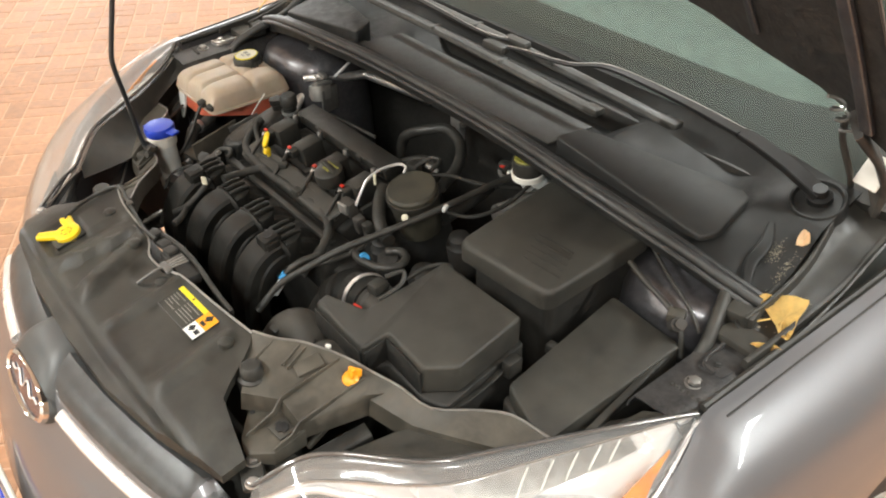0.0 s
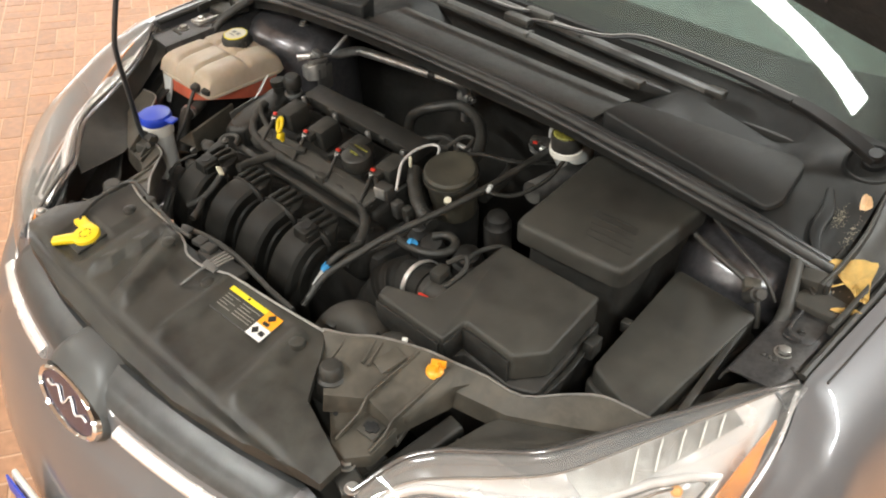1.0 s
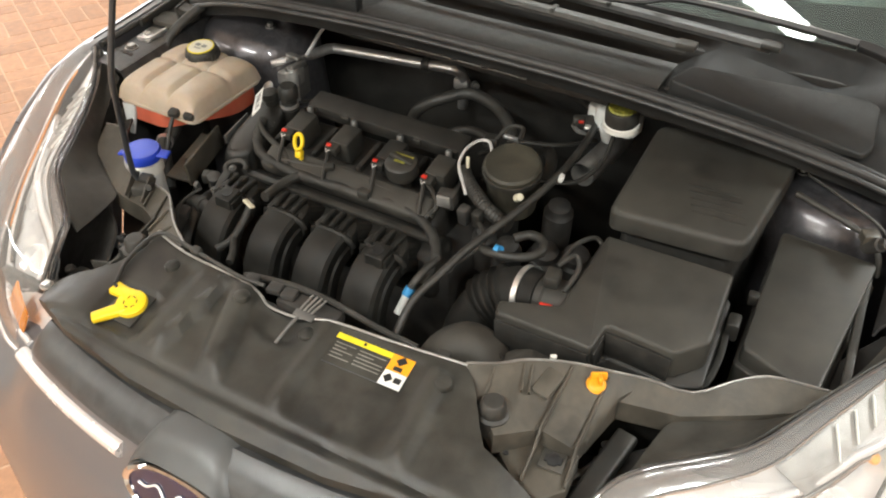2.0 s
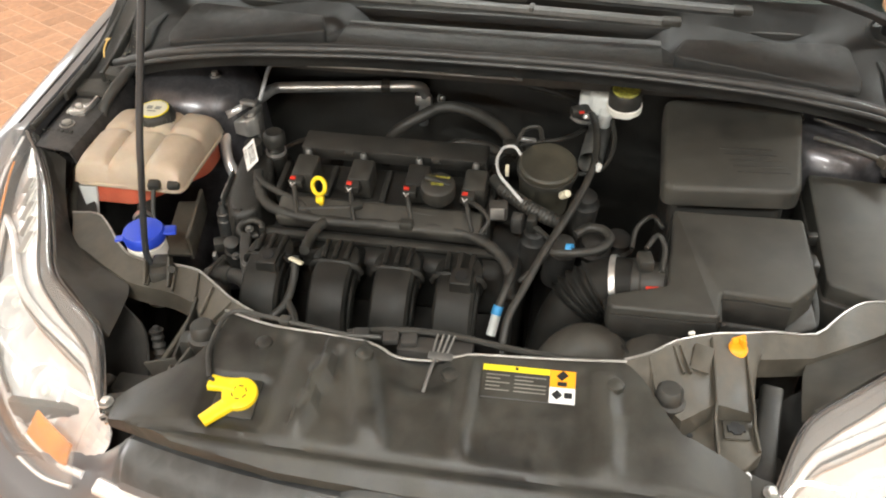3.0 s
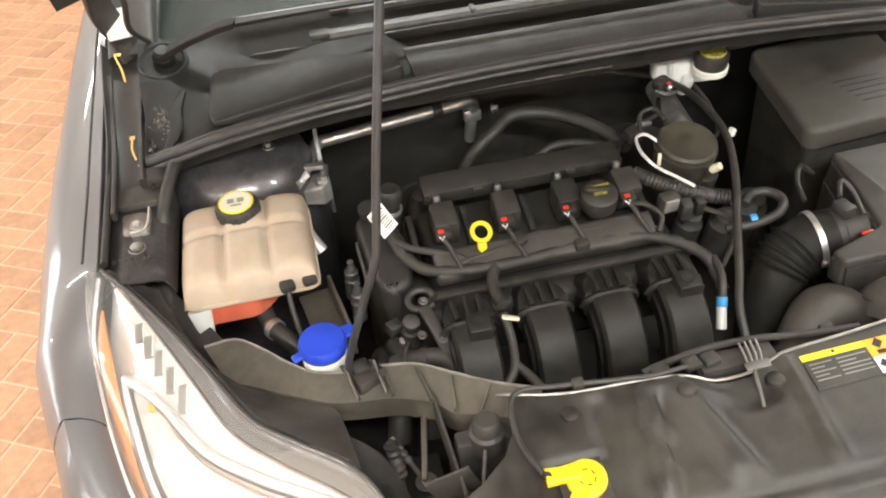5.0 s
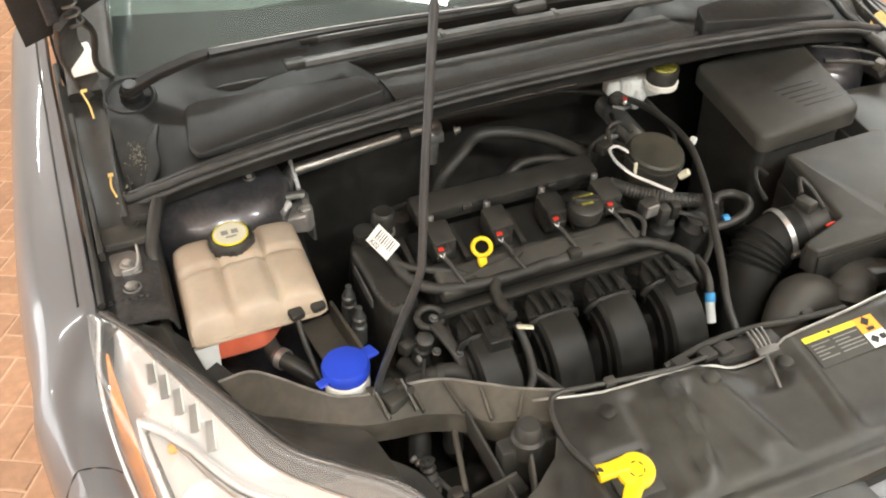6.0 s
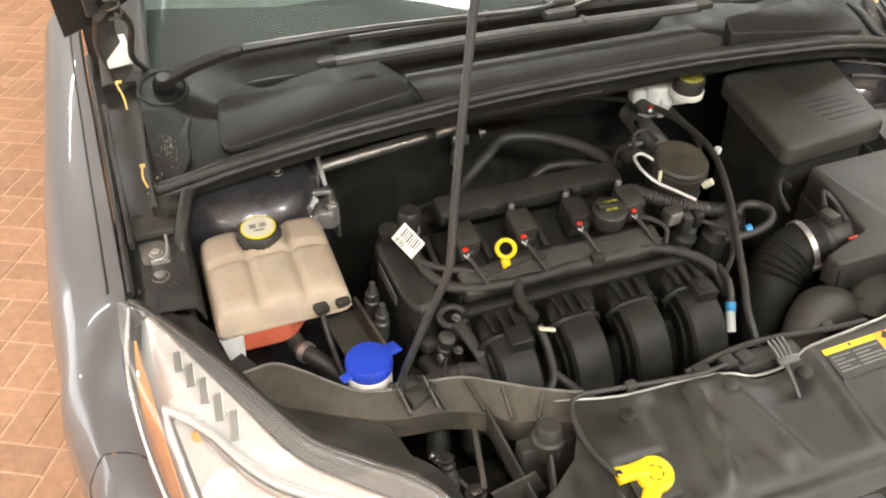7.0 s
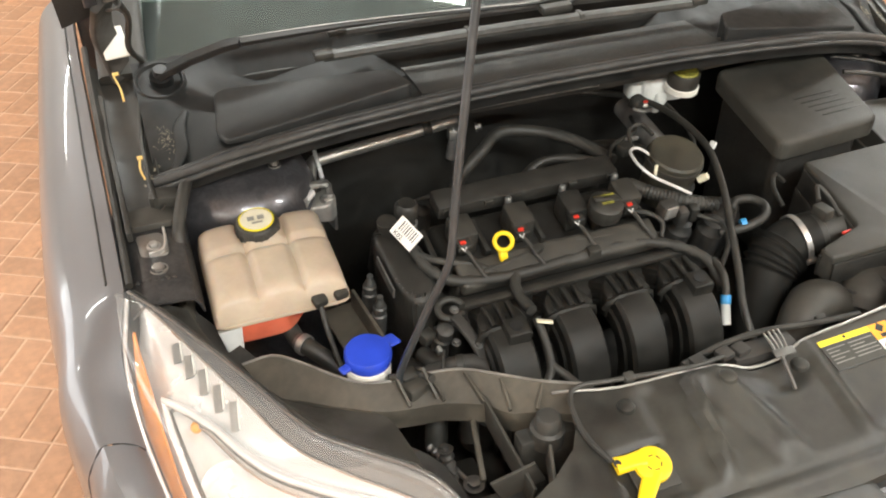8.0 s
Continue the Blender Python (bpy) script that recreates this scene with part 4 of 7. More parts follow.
def cowl():
    line = spline(STRIP, 5)
    rows = []
    for p in line:
        a = abs(p.x)
        e = min(1.0, max(0.0, (a - 0.58) / 0.10))
        m = 1.0 - min(1.0, max(0.0, (a - 0.27) / 0.03))
        back = 0.470 - 0.02 * e
        deep = min(1.0, max(0.0, (0.62 - a) / 0.12))
        deep = deep * deep * (3 - 2 * deep)

        def top(y):
            """Height of the moulding in front of the trough."""
            pad = 1.073 + 0.20 * (y - 0.229) - 0.14 * (a - 0.297) + 0.02 * min(0, 0.45 - a) - 0.013
            end = float(np.interp(y, (p.y + 0.036, p.y * 0.5 + 0.165, 0.30, 0.350, 0.40, 0.46), (p.z - 0.010, p.z - 0.008, p.z + 0.014, 1.044, 1.062, 1.077)))
            mid = 1.050 - 0.04 * (y - 0.22)
            return mid * m + (1 - m) * (pad * (1 - e) + end * e)

        edge = 0.335 * m + (1 - m) * (0.290 + 0.29 * max(0.0, min(a, 0.56) - 0.316))
        cols = [((p.y + 0.036 + edge) / 2, 0.030 * (1 - m)), (edge, 0.036 * (1 - m)), (edge + 0.007, 0.048), (edge + 0.030, 0.062), (0.440, 0.055)]
        rows.append([(p.x, p.y + 0.006, p.z - 0.035), (p.x, p.y, p.z - 0.010), (p.x, p.y + 0.016, p.z - 0.006), (p.x, p.y + 0.034, p.z - 0.010 - 0.006 * m),
                     *((p.x, y, top(y) - d * deep) for y, d in cols), (p.x, back, 1.078)])
    ob = part("cowl", loft(rows, 0.003), COWL, car, "black plastic windscreen cowl")
    shelf = [[(x, y, 1.0515 - 0.04 * (y - 0.22) + 0.002 * math.sin(math.pi * (y - 0.225) / 0.11)) for x in np.linspace(-0.283, 0.283, 25)] for y in (0.226, 0.25, 0.28, 0.31, 0.332, 0.337)]
    part("cowl_shelf", loft(shelf, 0.003), SHELF_PLASTIC, ob, "dusty grey shelf of the cowl")
    part("weather_strip", tube([(x, y, z + 0.001) for x, y, z in STRIP], 0.0080, 10, 5), STRIP_RUBBER, ob, "black rubber weather strip")
    part("weather_strip", tube([(x, y + 0.017, z - 0.001) for x, y, z in STRIP], 0.0055, 8, 5), STRIP_RUBBER, ob)
    part("weather_strip", tube([(x, y - 0.0105, z - 0.006) for x, y, z in STRIP], 0.0045, 8, 5), STRIP_RUBBER, ob)
    for s in (-1, 1):
        pad = rounded([(0.297 * s, 0.228), (0.604 * s, 0.232), (0.614 * s, 0.262), (0.602 * s, 0.350), (0.584 * s, 0.356), (0.316 * s, 0.278)], 0.010, 4)
        bm = prism(pad, lambda x, y: 1.02, lambda x, y: 1.073 + 0.20 * (y - 0.229) - 0.14 * (abs(x) - 0.297) + 0.02 * min(0, 0.45 - abs(x)), 0.004, 3)
        part("cowl_pad", bm, PAD, ob, "raised dark grey cowl pad")
        part("pivot_well", lathe([(0.044, -0.02), (0.042, 0.001), (0.040, 0.003), (0.037, 0.003), (0.034, -0.002), (0.018, -0.006), (0, -0.006)], (0.680 * s, 0.404, 1.0635), (0, -0.34, 0.94), 32), COWL, ob)
        side = [[(0.712 * s, y, z + 0.012), (0.722 * s, y, z + 0.002), (0.738 * s, y, z - 0.008), (0.762 * s, y, z - 0.010), (0.780 * s, y, z - 0.006), (0.790 * s, y, z + 0.006)] for y, z in ((0.185, 0.950), (0.25, 0.962), (0.33, 0.985), (0.40, 1.02), (0.50, 1.06))]
        gutter = part("gutter", loft(dense(side, 2), 0.003), RUBBER, ob, "dusty black gutter beside the wing")
        part("gutter_lip", sweep(bmesh.new(), spline([(0.726 * s, 0.19, 0.966), (0.730 * s, 0.26, 0.980), (0.728 * s, 0.33, 1.004), (0.715 * s, 0.40, 1.045)], 4), round_rect(0.006, 0.022, 0.002)), PLASTIC, ob)
        part("gutter_lip", sweep(bmesh.new(), spline([(0.772 * s, 0.13, 0.955), (0.776 * s, 0.26, 0.968), (0.780 * s, 0.36, 0.992), (0.778 * s, 0.44, 1.03)], 4), round_rect(0.008, 0.016, 0.002)), RUBBER, ob)
        fold = [(0.652 * s, 0.338, 1.034), (0.668 * s, 0.305, 1.019), (0.671 * s, 0.270, 1.001), (0.690 * s, 0.240, 0.984)]
        part("cowl_ridge", sweep(bmesh.new(), spline(fold, 5), round_rect(0.022, 0.012, 0.005), scales=[0.45 + 0.55 * math.sin(math.pi * i / 15) for i in range(16)]), COWL, ob, "low fold at the end of the cowl")
        part("end_block", box((0.045, 0.030, 0.030), pose(0.712 * s, 0.205, 0.962, 8, 0, 12 * s), 0.006), PLASTIC, ob)
        part("wing_seal", tube([(0.783 * s, 0.03, 0.945), (0.786 * s, 0.2, 0.957), (0.792 * s, 0.36, 0.972), (0.797 * s, 0.52, 0.99), (0.80 * s, 0.70, 1.01)], 0.006, 8, 4), RUBBER, ob, "black rubber strip along the wing")
        part("drain_hose", tube([(0.672 * s, 0.222, 0.985), (0.690 * s, 0.18, 0.965), (0.705 * s, 0.135, 0.935), (0.70 * s, 0.11, 0.90)], 0.010, 10, 5), RUBBER, ob)
    return ob


cowl()


def wiper(pivot, elbow, bends, tip0, tip1):
    """Flat arm from the pivot to an elbow, a narrow channel through the bends to the blade, and the blade."""
    p, e, a, b = Vector(pivot), Vector(elbow), Vector(tip0), Vector(tip1)
    ob = part("wiper", sweep(bmesh.new(), [p + Vector((0, 0, 0.004)), p.lerp(e, 0.4) + Vector((0, 0, 0.008)), p.lerp(e, 0.8) + Vector((0, 0, 0.005)), e], round_rect(0.036, 0.011, 0.0015, 1), scales=[1.0, 0.95, 0.9, 0.8]), ARM, car, "black windscreen wiper", 25)
    part("pivot_nut", lathe([(0.019, -0.03), (0.019, 0.004), (0.0125, 0.007), (0.012, 0.016), (0.0105, 0.018), (0, 0.018)], p, (0, -0.34, 0.94), 24), ARM, ob)
    mid = a.lerp(b, 0.5)
    path = spline([e, *(Vector(q) for q in bends)], 5)
    n = len(path) - 1
    part("arm_rod", sweep(bmesh.new(), path, round_rect(0.024, 0.007, 0.001, 1), scales=[1.0 - 0.72 * min(1.0, 1.3 * i / n) for i in range(n + 1)]), ARM, ob, "", 25)
    part("arm_edge", sweep(bmesh.new(), [q + Vector((0, 0.0115 * (1.0 - 0.72 * min(1.0, 1.3 * i / n)), 0.003)) for i, q in enumerate(path)], circle(0.0008, 6)), ZINC, ob, "bright edge of the arm")
    blade = part("blade", sweep(bmesh.new(), spline([a, mid + Vector((0, 0, 0.004)), b], 6), [(-0.011, -0.004), (-0.009, 0.003), (-0.003, 0.006), (0.003, 0.006), (0.009, 0.003), (0.011, -0.004), (0.002, -0.006), (0.001, -0.014), (-0.001, -0.014), (-0.002, -0.006)]), BLADE, ob, "flat grey rubber wiper blade")
    part("blade_clip", box((0.060, 0.022, 0.016), Matrix.Translation(Vector(bends[-1])), 0.005), PLASTIC, ob)
    for tip in (a, b):
        part("blade_tip", box((0.034, 0.024, 0.013), Matrix.Translation(tip), 0.004), PLASTIC, blade)
    for k in (0.36, 0.66):
        part("blade_bridge", box((0.010, 0.024, 0.010), Matrix.Translation(a.lerp(b, k) + Vector((0, 0, 0.006))), 0.003), BLADE, blade)
    return ob


wiper((0.681, 0.405, 1.069), (0.541, 0.388, 1.124), [(0.41, 0.400, 1.128), (0.25, 0.404, 1.128), (0.185, 0.364, 1.124), (0.076, 0.352, 1.118), (0.012, 0.346, 1.108)], (-0.416, 0.340, 1.093), (0.294, 0.322, 1.090))
wiper((-0.676, 0.402, 1.070), (-0.545, 0.364, 1.126), [(-0.44, 0.362, 1.128), (-0.34, 0.360, 1.128), (-0.19, 0.352, 1.126), (-0.034, 0.350, 1.120), (0.03, 0.386, 1.112)], (0.417, 0.377, 1.096), (-0.374, 0.412, 1.098))


def glass_at(u, v, sink=0.0):
    w = 0.700 - 0.13 * v
    y = 0.478 + 0.98 * v + 0.02 * v * v + 0.010 * (1 - u * u)
    z = 1.078 + 0.50 * v - 0.05 * v * v - (0.022 + 0.02 * v) * u ** 4 - 0.020 * u * u
    return (w * u, y, z - sink)


def screen():
    rows = [[glass_at(u, v) for u in np.linspace(-1, 1, 33)] for v in np.linspace(0, 1, 14)]
    band = [[glass_at(u, v * (0.04 + 0.13 * u * u), 0.010) for u in np.linspace(-1, 1, 33)] for v in np.linspace(0, 1, 4)]
    part("glass_border", loft(band, 0.001), INK, car, "black printed border of the windscreen")
    ob = part("windscreen", loft(rows, 0.005), SCREEN, car, "green-tinted windscreen glass")
    ob.visible_shadow = False
    return ob


screen()
dash = [[(x, y, z) for y, z in ((0.50, 1.020), (0.62, 1.060), (0.85, 1.080), (1.05, 1.075), (1.12, 1.03), (1.14, 0.80), (1.15, 0.40))] for x in np.linspace(-0.70, 0.70, 9)]
dashboard = part("dashboard", loft(dense(dash, 2), 0.004), CABIN, car, "grey dashboard under the windscreen")
apron = [[(x, y, z) for y, z in ((0.505, 1.032), (0.56, 1.053), (0.62, 1.0725), (0.642, 1.0765))] for x in np.linspace(-0.69, 0.69, 9)]
part("vent_strip", loft(apron, 0.003), DASH, dashboard, "dark front edge of the dashboard")
slab("cabin_back", -0.70, 0.70, 1.60, 1.62, 0.40, 1.46, CABIN, "dark cabin trim")
for s in (-1, 1):
    pillar = [(0.712 * s, 0.62, 1.160), (0.695 * s, 0.75, 1.235), (0.665 * s, 0.95, 1.345), (0.595 * s, 1.45, 1.52)]
    part("windscreen_pillar", sweep(bmesh.new(), spline(pillar, 5), round_rect(0.085, 0.05, 0.018)), PAINT, car, "grey painted windscreen pillar")
    foot = [(0.735 * s, 0.46, 1.045), (0.728 * s, 0.54, 1.10), (0.715 * s, 0.625, 1.158)]
    part("pillar_foot", sweep(bmesh.new(), spline(foot, 4), round_rect(0.080, 0.046, 0.012)), RUBBER, car, "black trim at the foot of the pillar")
    slab("cabin_side", min(0.69 * s, 0.70 * s), max(0.69 * s, 0.70 * s), 0.46, 1.6, 0.4, 1.05, CABIN)
# the closed rest of the body behind the windscreen
def body_row(y, sill, belt, top, half, roof_half):
    """Half section of the cabin at y: sill, waist line, roof edge, roof centre."""
    right = [(half - 0.05, sill), (half, sill + 0.12), (half + 0.02, 0.62), (half, belt), (half - 0.03, belt + 0.02), ((half + roof_half) / 2 - 0.005, (belt + top) / 2 + 0.03), (roof_half + 0.03, top - 0.04), (roof_half, top - 0.015), (roof_half * 0.5, top), (0.0, top + 0.004)]
    return [(-x, y, z) for x, z in right] + [(x, y, z) for x, z in right[-2::-1]]


shell = [body_row(y, 0.30, b, t, h, r) for y, b, t, h, r in ((1.46, 1.03, 1.535, 0.82, 0.57), (1.75, 1.03, 1.56, 0.83, 0.57), (2.2, 1.04, 1.55, 0.83, 0.56), (2.7, 1.06, 1.51, 0.82, 0.54), (3.1, 1.08, 1.44, 0.79, 0.51), (3.35, 1.07, 1.22, 0.74, 0.55), (3.46, 0.98, 1.04, 0.66, 0.52))]
part("body_shell", loft(dense(shell, 2), 0.004), PAINT, car, "grey painted body behind the windscreen")
tail = body_row(3.462, 0.34, 0.94, 0.99, 0.60, 0.50)
part("tailgate", loft([tail, [(x * 0.3, y, 0.7 + (z - 0.7) * 0.3) for x, y, z in tail]], 0.004), PAINT, car, "grey painted tailgate")
for s in (-1, 1):
    wheel_box = [[(0.79 * s, 2.95 + 0.36 * math.cos(a), 0.33 + 0.36 * math.sin(a)), (0.842 * s, 2.95 + 0.36 * math.cos(a), 0.33 + 0.36 * math.sin(a))] for a in np.linspace(0.05, math.pi - 0.05, 15)]
    part("arch_trim", loft(wheel_box, 0.006), RUBBER, car, "black rear wheel arch trim")
    lower = [(0.80 * s, 0.86, 0.34), (0.815 * s, 0.90, 0.62), (0.818 * s, 0.94, 0.90), (0.815 * s, 0.95, 1.03)]
    panel = [[(x, y + d, z) for x, y, z in lower] for d in (0.0, 0.25, 0.45, 0.60)]
    part("front_door", loft(panel, 0.006), PAINT, car, "grey painted front door")


# hood
HOOD_SLOPE = radians(51)


def hood_at(x, d, lift):
    """A place on the open hood: d metres from its rear edge, lift metres out of its inner skin."""
    a = abs(x) / 0.80
    edge = max(0.0, (a - 0.78) / 0.22)
    k = 0.100 * a * a + 0.035 * edge * edge - 0.030 * math.sin(math.pi * min(1.0, d / 1.1)) - lift
    run = d - 0.064 * a * a
    y = 0.405 - math.cos(HOOD_SLOPE) * run - math.sin(HOOD_SLOPE) * k
    z = 1.325 + math.sin(HOOD_SLOPE) * run - math.cos(HOOD_SLOPE) * k
    return (x * (1.0 - 0.10 * d * d), y, z)


def hood():
    rows, inner = [], []
    for x in np.linspace(-0.80, 0.80, 33):
        length = 0.98 - 0.26 * (abs(x) / 0.80) ** 3
        rim = min(1.0, (0.80 - abs(x)) / 0.04)
        rows.append([hood_at(x, d * length, 0.014) for d in np.linspace(0, 1, 15)])
        inner.append([hood_at(x, d * length, -(0.002 + 0.014 * max(0.0, math.sin(x * 14)) * max(0.0, math.sin(d * 9 + 0.4))) * rim + 0.010 * (1 - rim)) for d in np.linspace(0, 1, 15)])
    ob = part("hood", loft(rows, 0.002), PAINT, car, "open grey hood held up by a rod")
    part("hood_liner", loft(inner, 0.002), HOOD_INNER, ob, "dark ribbed underside of the hood")
    for s in (-1, 1):
        part("hinge", sweep(bmesh.new(), spline([(0.735 * s, 0.46, 1.055), (0.742 * s, 0.45, 1.10), (0.748 * s, 0.40, 1.165), (0.735 * s, 0.33, 1.235)], 4), round_rect(0.012, 0.045, 0.004)), DARK, ob, "dark hood hinge arm")
        part("hinge_plate", box((0.040, 0.006, 0.050), pose(0.737 * s, 0.428, 1.128, -35, 0, -10 * s), 0.003), WHITE, ob, "bright white hinge plate")
        part("washer_hose", tube([(0.700 * s, 0.452, 1.08), (0.715 * s, 0.40, 1.13), (0.705 * s, 0.37, 1.19), (0.720 * s, 0.33, 1.24)], 0.005, 8, 5), RUBBER, ob)
        spring = [Vector((0.722 * s + 0.010 * math.cos(a), 0.352 + 0.010 * math.sin(a) - 0.0032 * a, 1.205 + 0.0035 * a)) for a in np.linspace(0, 22, 70)]
        part("hinge_spring", sweep(bmesh.new(), spring, circle(0.0022, 6)), GREY_STEEL, ob, "grey coiled wire at the hinge")
        flange = [hood_at(0.752 * s, d, -0.012) for d in (0.03, 0.12, 0.24, 0.36, 0.48)]
        part("hood_flange", sweep(bmesh.new(), [Vector(q) for q in spline(flange, 4)], round_rect(0.019, 0.010, 0.003)), INNER_PAINT, ob, "painted flange along the hood edge")
        strut = [hood_at(0.56 * s, d, -0.020) for d in (0.06, 0.11, 0.16)]
        part("hood_rib", sweep(bmesh.new(), [Vector(q) for q in strut], round_rect(0.012, 0.008, 0.003)), INNER_PAINT, ob, "painted rib under the hood")
    return ob


hood()
rod = part("prop_rod", tube([(-0.468, -0.205, 0.868), (-0.468, -0.213, 0.900), (-0.441, -0.232, 1.00), (-0.416, -0.249, 1.085), (-0.409, -0.247, 1.125), (-0.396, -0.231, 1.21), (-0.363, -0.198, 1.40), (-0.312, -0.148, 1.70), (-0.304, -0.141, 1.76), (-0.279, -0.118, 1.905)], 0.0050, 12, 4), ROD, car, "dark steel hood prop rod")
part("rod_hook", tube([(-0.468, -0.205, 0.868), (-0.452, -0.200, 0.866), (-0.436, -0.207, 0.872), (-0.428, -0.222, 0.878)], 0.006, 10, 5), RUBBER, rod)
part("rod_clip", box((0.034, 0.030, 0.022), pose(-0.450, -0.214, 0.862, 0, 0, 20), 0.005), PLASTIC_DUSTY, rod, "plastic clip at the foot of the rod")


def wheel(side, along=0.42):
    c = (0.80 * side, along, 0.325)
    axis = (side, 0, 0)
    tyre = lathe([(0.20, -0.09), (0.29, -0.10), (0.312, -0.085), (0.315, 0.0), (0.312, 0.085), (0.29, 0.10), (0.205, 0.09), (0.20, 0.08)], c, axis, 48)
    ob = part("wheel", tyre, TYRE, car, "wheel with black tyre and alloy rim")
    part("rim", lathe([(0.205, 0.088), (0.20, 0.096), (0.19, 0.085), (0.185, 0.03), (0.06, 0.045), (0.05, 0.06), (0, 0.062)], c, axis, 40), ALUMINIUM, ob, "alloy rim")
    for i in range(5):
        a = 2 * math.pi * i / 5
        d = Vector((0, math.cos(a), math.sin(a)))
        part("spoke", sweep(bmesh.new(), [Vector(c) + Vector((0.066 * side, 0, 0)) + d * 0.04, Vector(c) + Vector((0.080 * side, 0, 0)) + d * 0.195], round_rect(0.04, 0.02, 0.006)), ALUMINIUM, ob)
    return ob


for s in (-1, 1):
    wheel(s)
    wheel(s, 2.95)
    liner = [[(x * s, 0.42 + r * math.cos(a), 0.345 + r * math.sin(a)) for x, r in ((0.70, 0.385), (0.80, 0.392), (0.885, 0.394))] for a in np.linspace(0.05, math.pi - 0.05, 17)]
    part("arch_liner", loft(liner, 0.003), RUBBER, car, "black wheel arch liner")

# ---- engine ----
engine = thing("engine", (-0.15, 0.0, 0.38), "black four-cylinder engine with plastic intake runners, dusty and lightly worn", "engine")
COIL_X = [-0.301 + 0.096 * i for i in range(4)]


def tilted(x, y, z, rx=0, ry=0, rz=0):
    """A pose on the cylinder head, which leans with the engine."""
    return pose(x, y, z, 11 + rx, ry, rz)


part("engine_block", box((0.48, 0.28, 0.42), pose(-0.155, 0.05, 0.60, 0, 0, 0), 0.02), DARK, engine, "dark cast engine block")
part("gearbox", box((0.34, 0.30, 0.26), pose(0.27, 0.06, 0.52), 0.05, 4), DARK, engine, "dark gearbox housing")
part("cam_cover", box((0.355, 0.150, 0.080), tilted(-0.148, 0.034, 0.832), 0.014, 3), NEAR_BLACK, engine, "black cam cover with coil wells")
part("cover_face", box((0.340, 0.048, 0.030), tilted(-0.150, -0.036, 0.872, 12), 0.007, 3), PLASTIC_DUSTY, engine, "dusty brown front ledge of the cam cover")
for wx in (-0.338, -0.252, -0.156, -0.060, 0.026):
    part("cover_web", box((0.010, 0.075, 0.030), tilted(wx, 0.045, 0.872), 0.003), PLASTIC, engine)
part("cover_bar", box((0.322, 0.046, 0.026), tilted(-0.150, 0.098, 0.920), 0.005, 2), PLASTIC_CLEAN, engine, "flat black bar along the rear of the cover")
for fx in (-0.296, -0.225, -0.075, -0.004):
    part("bar_clip", box((0.016, 0.006, 0.010), tilted(fx, 0.073, 0.922), 0.002), PLASTIC, engine)


def coil(x):
    ob = part("ignition_coil", box((0.038, 0.050, 0.046), tilted(x + 0.012, 0.032, 0.902), 0.005), PLASTIC, engine, "black ignition coil with red tab")
    part("coil_neck", box((0.024, 0.026, 0.016), tilted(x + 0.004, 0.002, 0.908), 0.003), PLASTIC, ob)
    part("coil_tab", box((0.009, 0.006, 0.004), tilted(x, -0.007, 0.9175), 0.001), RED, ob, "red locking tab")
    part("coil_lock", sweep(bmesh.new(), [tilted(x, -0.012, 0.911) @ Vector(p) for p in ((-0.005, 0.003, 0), (0, -0.005, -0.002), (0.006, 0.004, 0))], round_rect(0.0022, 0.003, 0.0006)), BEZEL, ob, "pale wire lock")
    part("coil_bolt", lathe([(0.006, -0.01), (0.006, 0.006), (0.004, 0.009), (0, 0.009)], (x + 0.008, 0.060, 0.925), n=10), GREY_STEEL, ob)
    part("coil_lead", tube([(x, -0.010, 0.908), (x + 0.006, -0.022, 0.903), (x + 0.012, -0.040, 0.892), (x + 0.020, -0.058, 0.880)], 0.0035, 8, 5), RUBBER, ob)
    return ob


for cx in COIL_X:
    coil(cx)

cap = part("oil_filler_cap", lathe([(0.023, -0.02), (0.0275, -0.014), (0.0285, 0.0), (0.0275, 0.010), (0.024, 0.013), (0.0, 0.0135)], (-0.057, -0.006, 0.922), (0, -0.19, 0.98), 32), PLASTIC, engine, "black oil filler cap with faded yellow marks")
marks = bmesh.new()
for i in range(6):
    box((0.005, 0.003, 0.0012), tilted(-0.072 + 0.006 * i, 0.004, 0.9385), 0.0, 1, marks)
box((0.020, 0.006, 0.0012), tilted(-0.057, -0.012, 0.9358), 0.0, 1, marks)
part("cap_marks", marks, OLIVE, cap, "faded yellow symbol and letters", 0)
part("cap_grip", box((0.010, 0.044, 0.008), tilted(-0.057, -0.006, 0.9375, 0, 0, 88), 0.003), PLASTIC, cap)

dip = part("dipstick", tube([(-0.247, -0.033, 0.880), (-0.247, -0.033, 0.902)], 0.004, 10, 1), YELLOW, engine, "yellow dipstick with ring handle")
facing = Vector((-0.40, -0.80, 0.35)).normalized()
across = facing.cross(Vector((0, 0, 1))).normalized()
above = across.cross(facing)
ring = [Vector((-0.247, -0.036, 0.926)) + across * (0.0135 * math.sin(a)) + above * (0.0135 * math.cos(a)) for a in np.linspace(0, 2 * math.pi, 25)]
part("dipstick_ring", sweep(bmesh.new(), ring, circle(0.0036, 10), cap=False), YELLOW, dip)
part("dipstick_stem", box((0.014, 0.012, 0.016), pose(-0.247, -0.037, 0.902, -20), 0.004), YELLOW, dip)


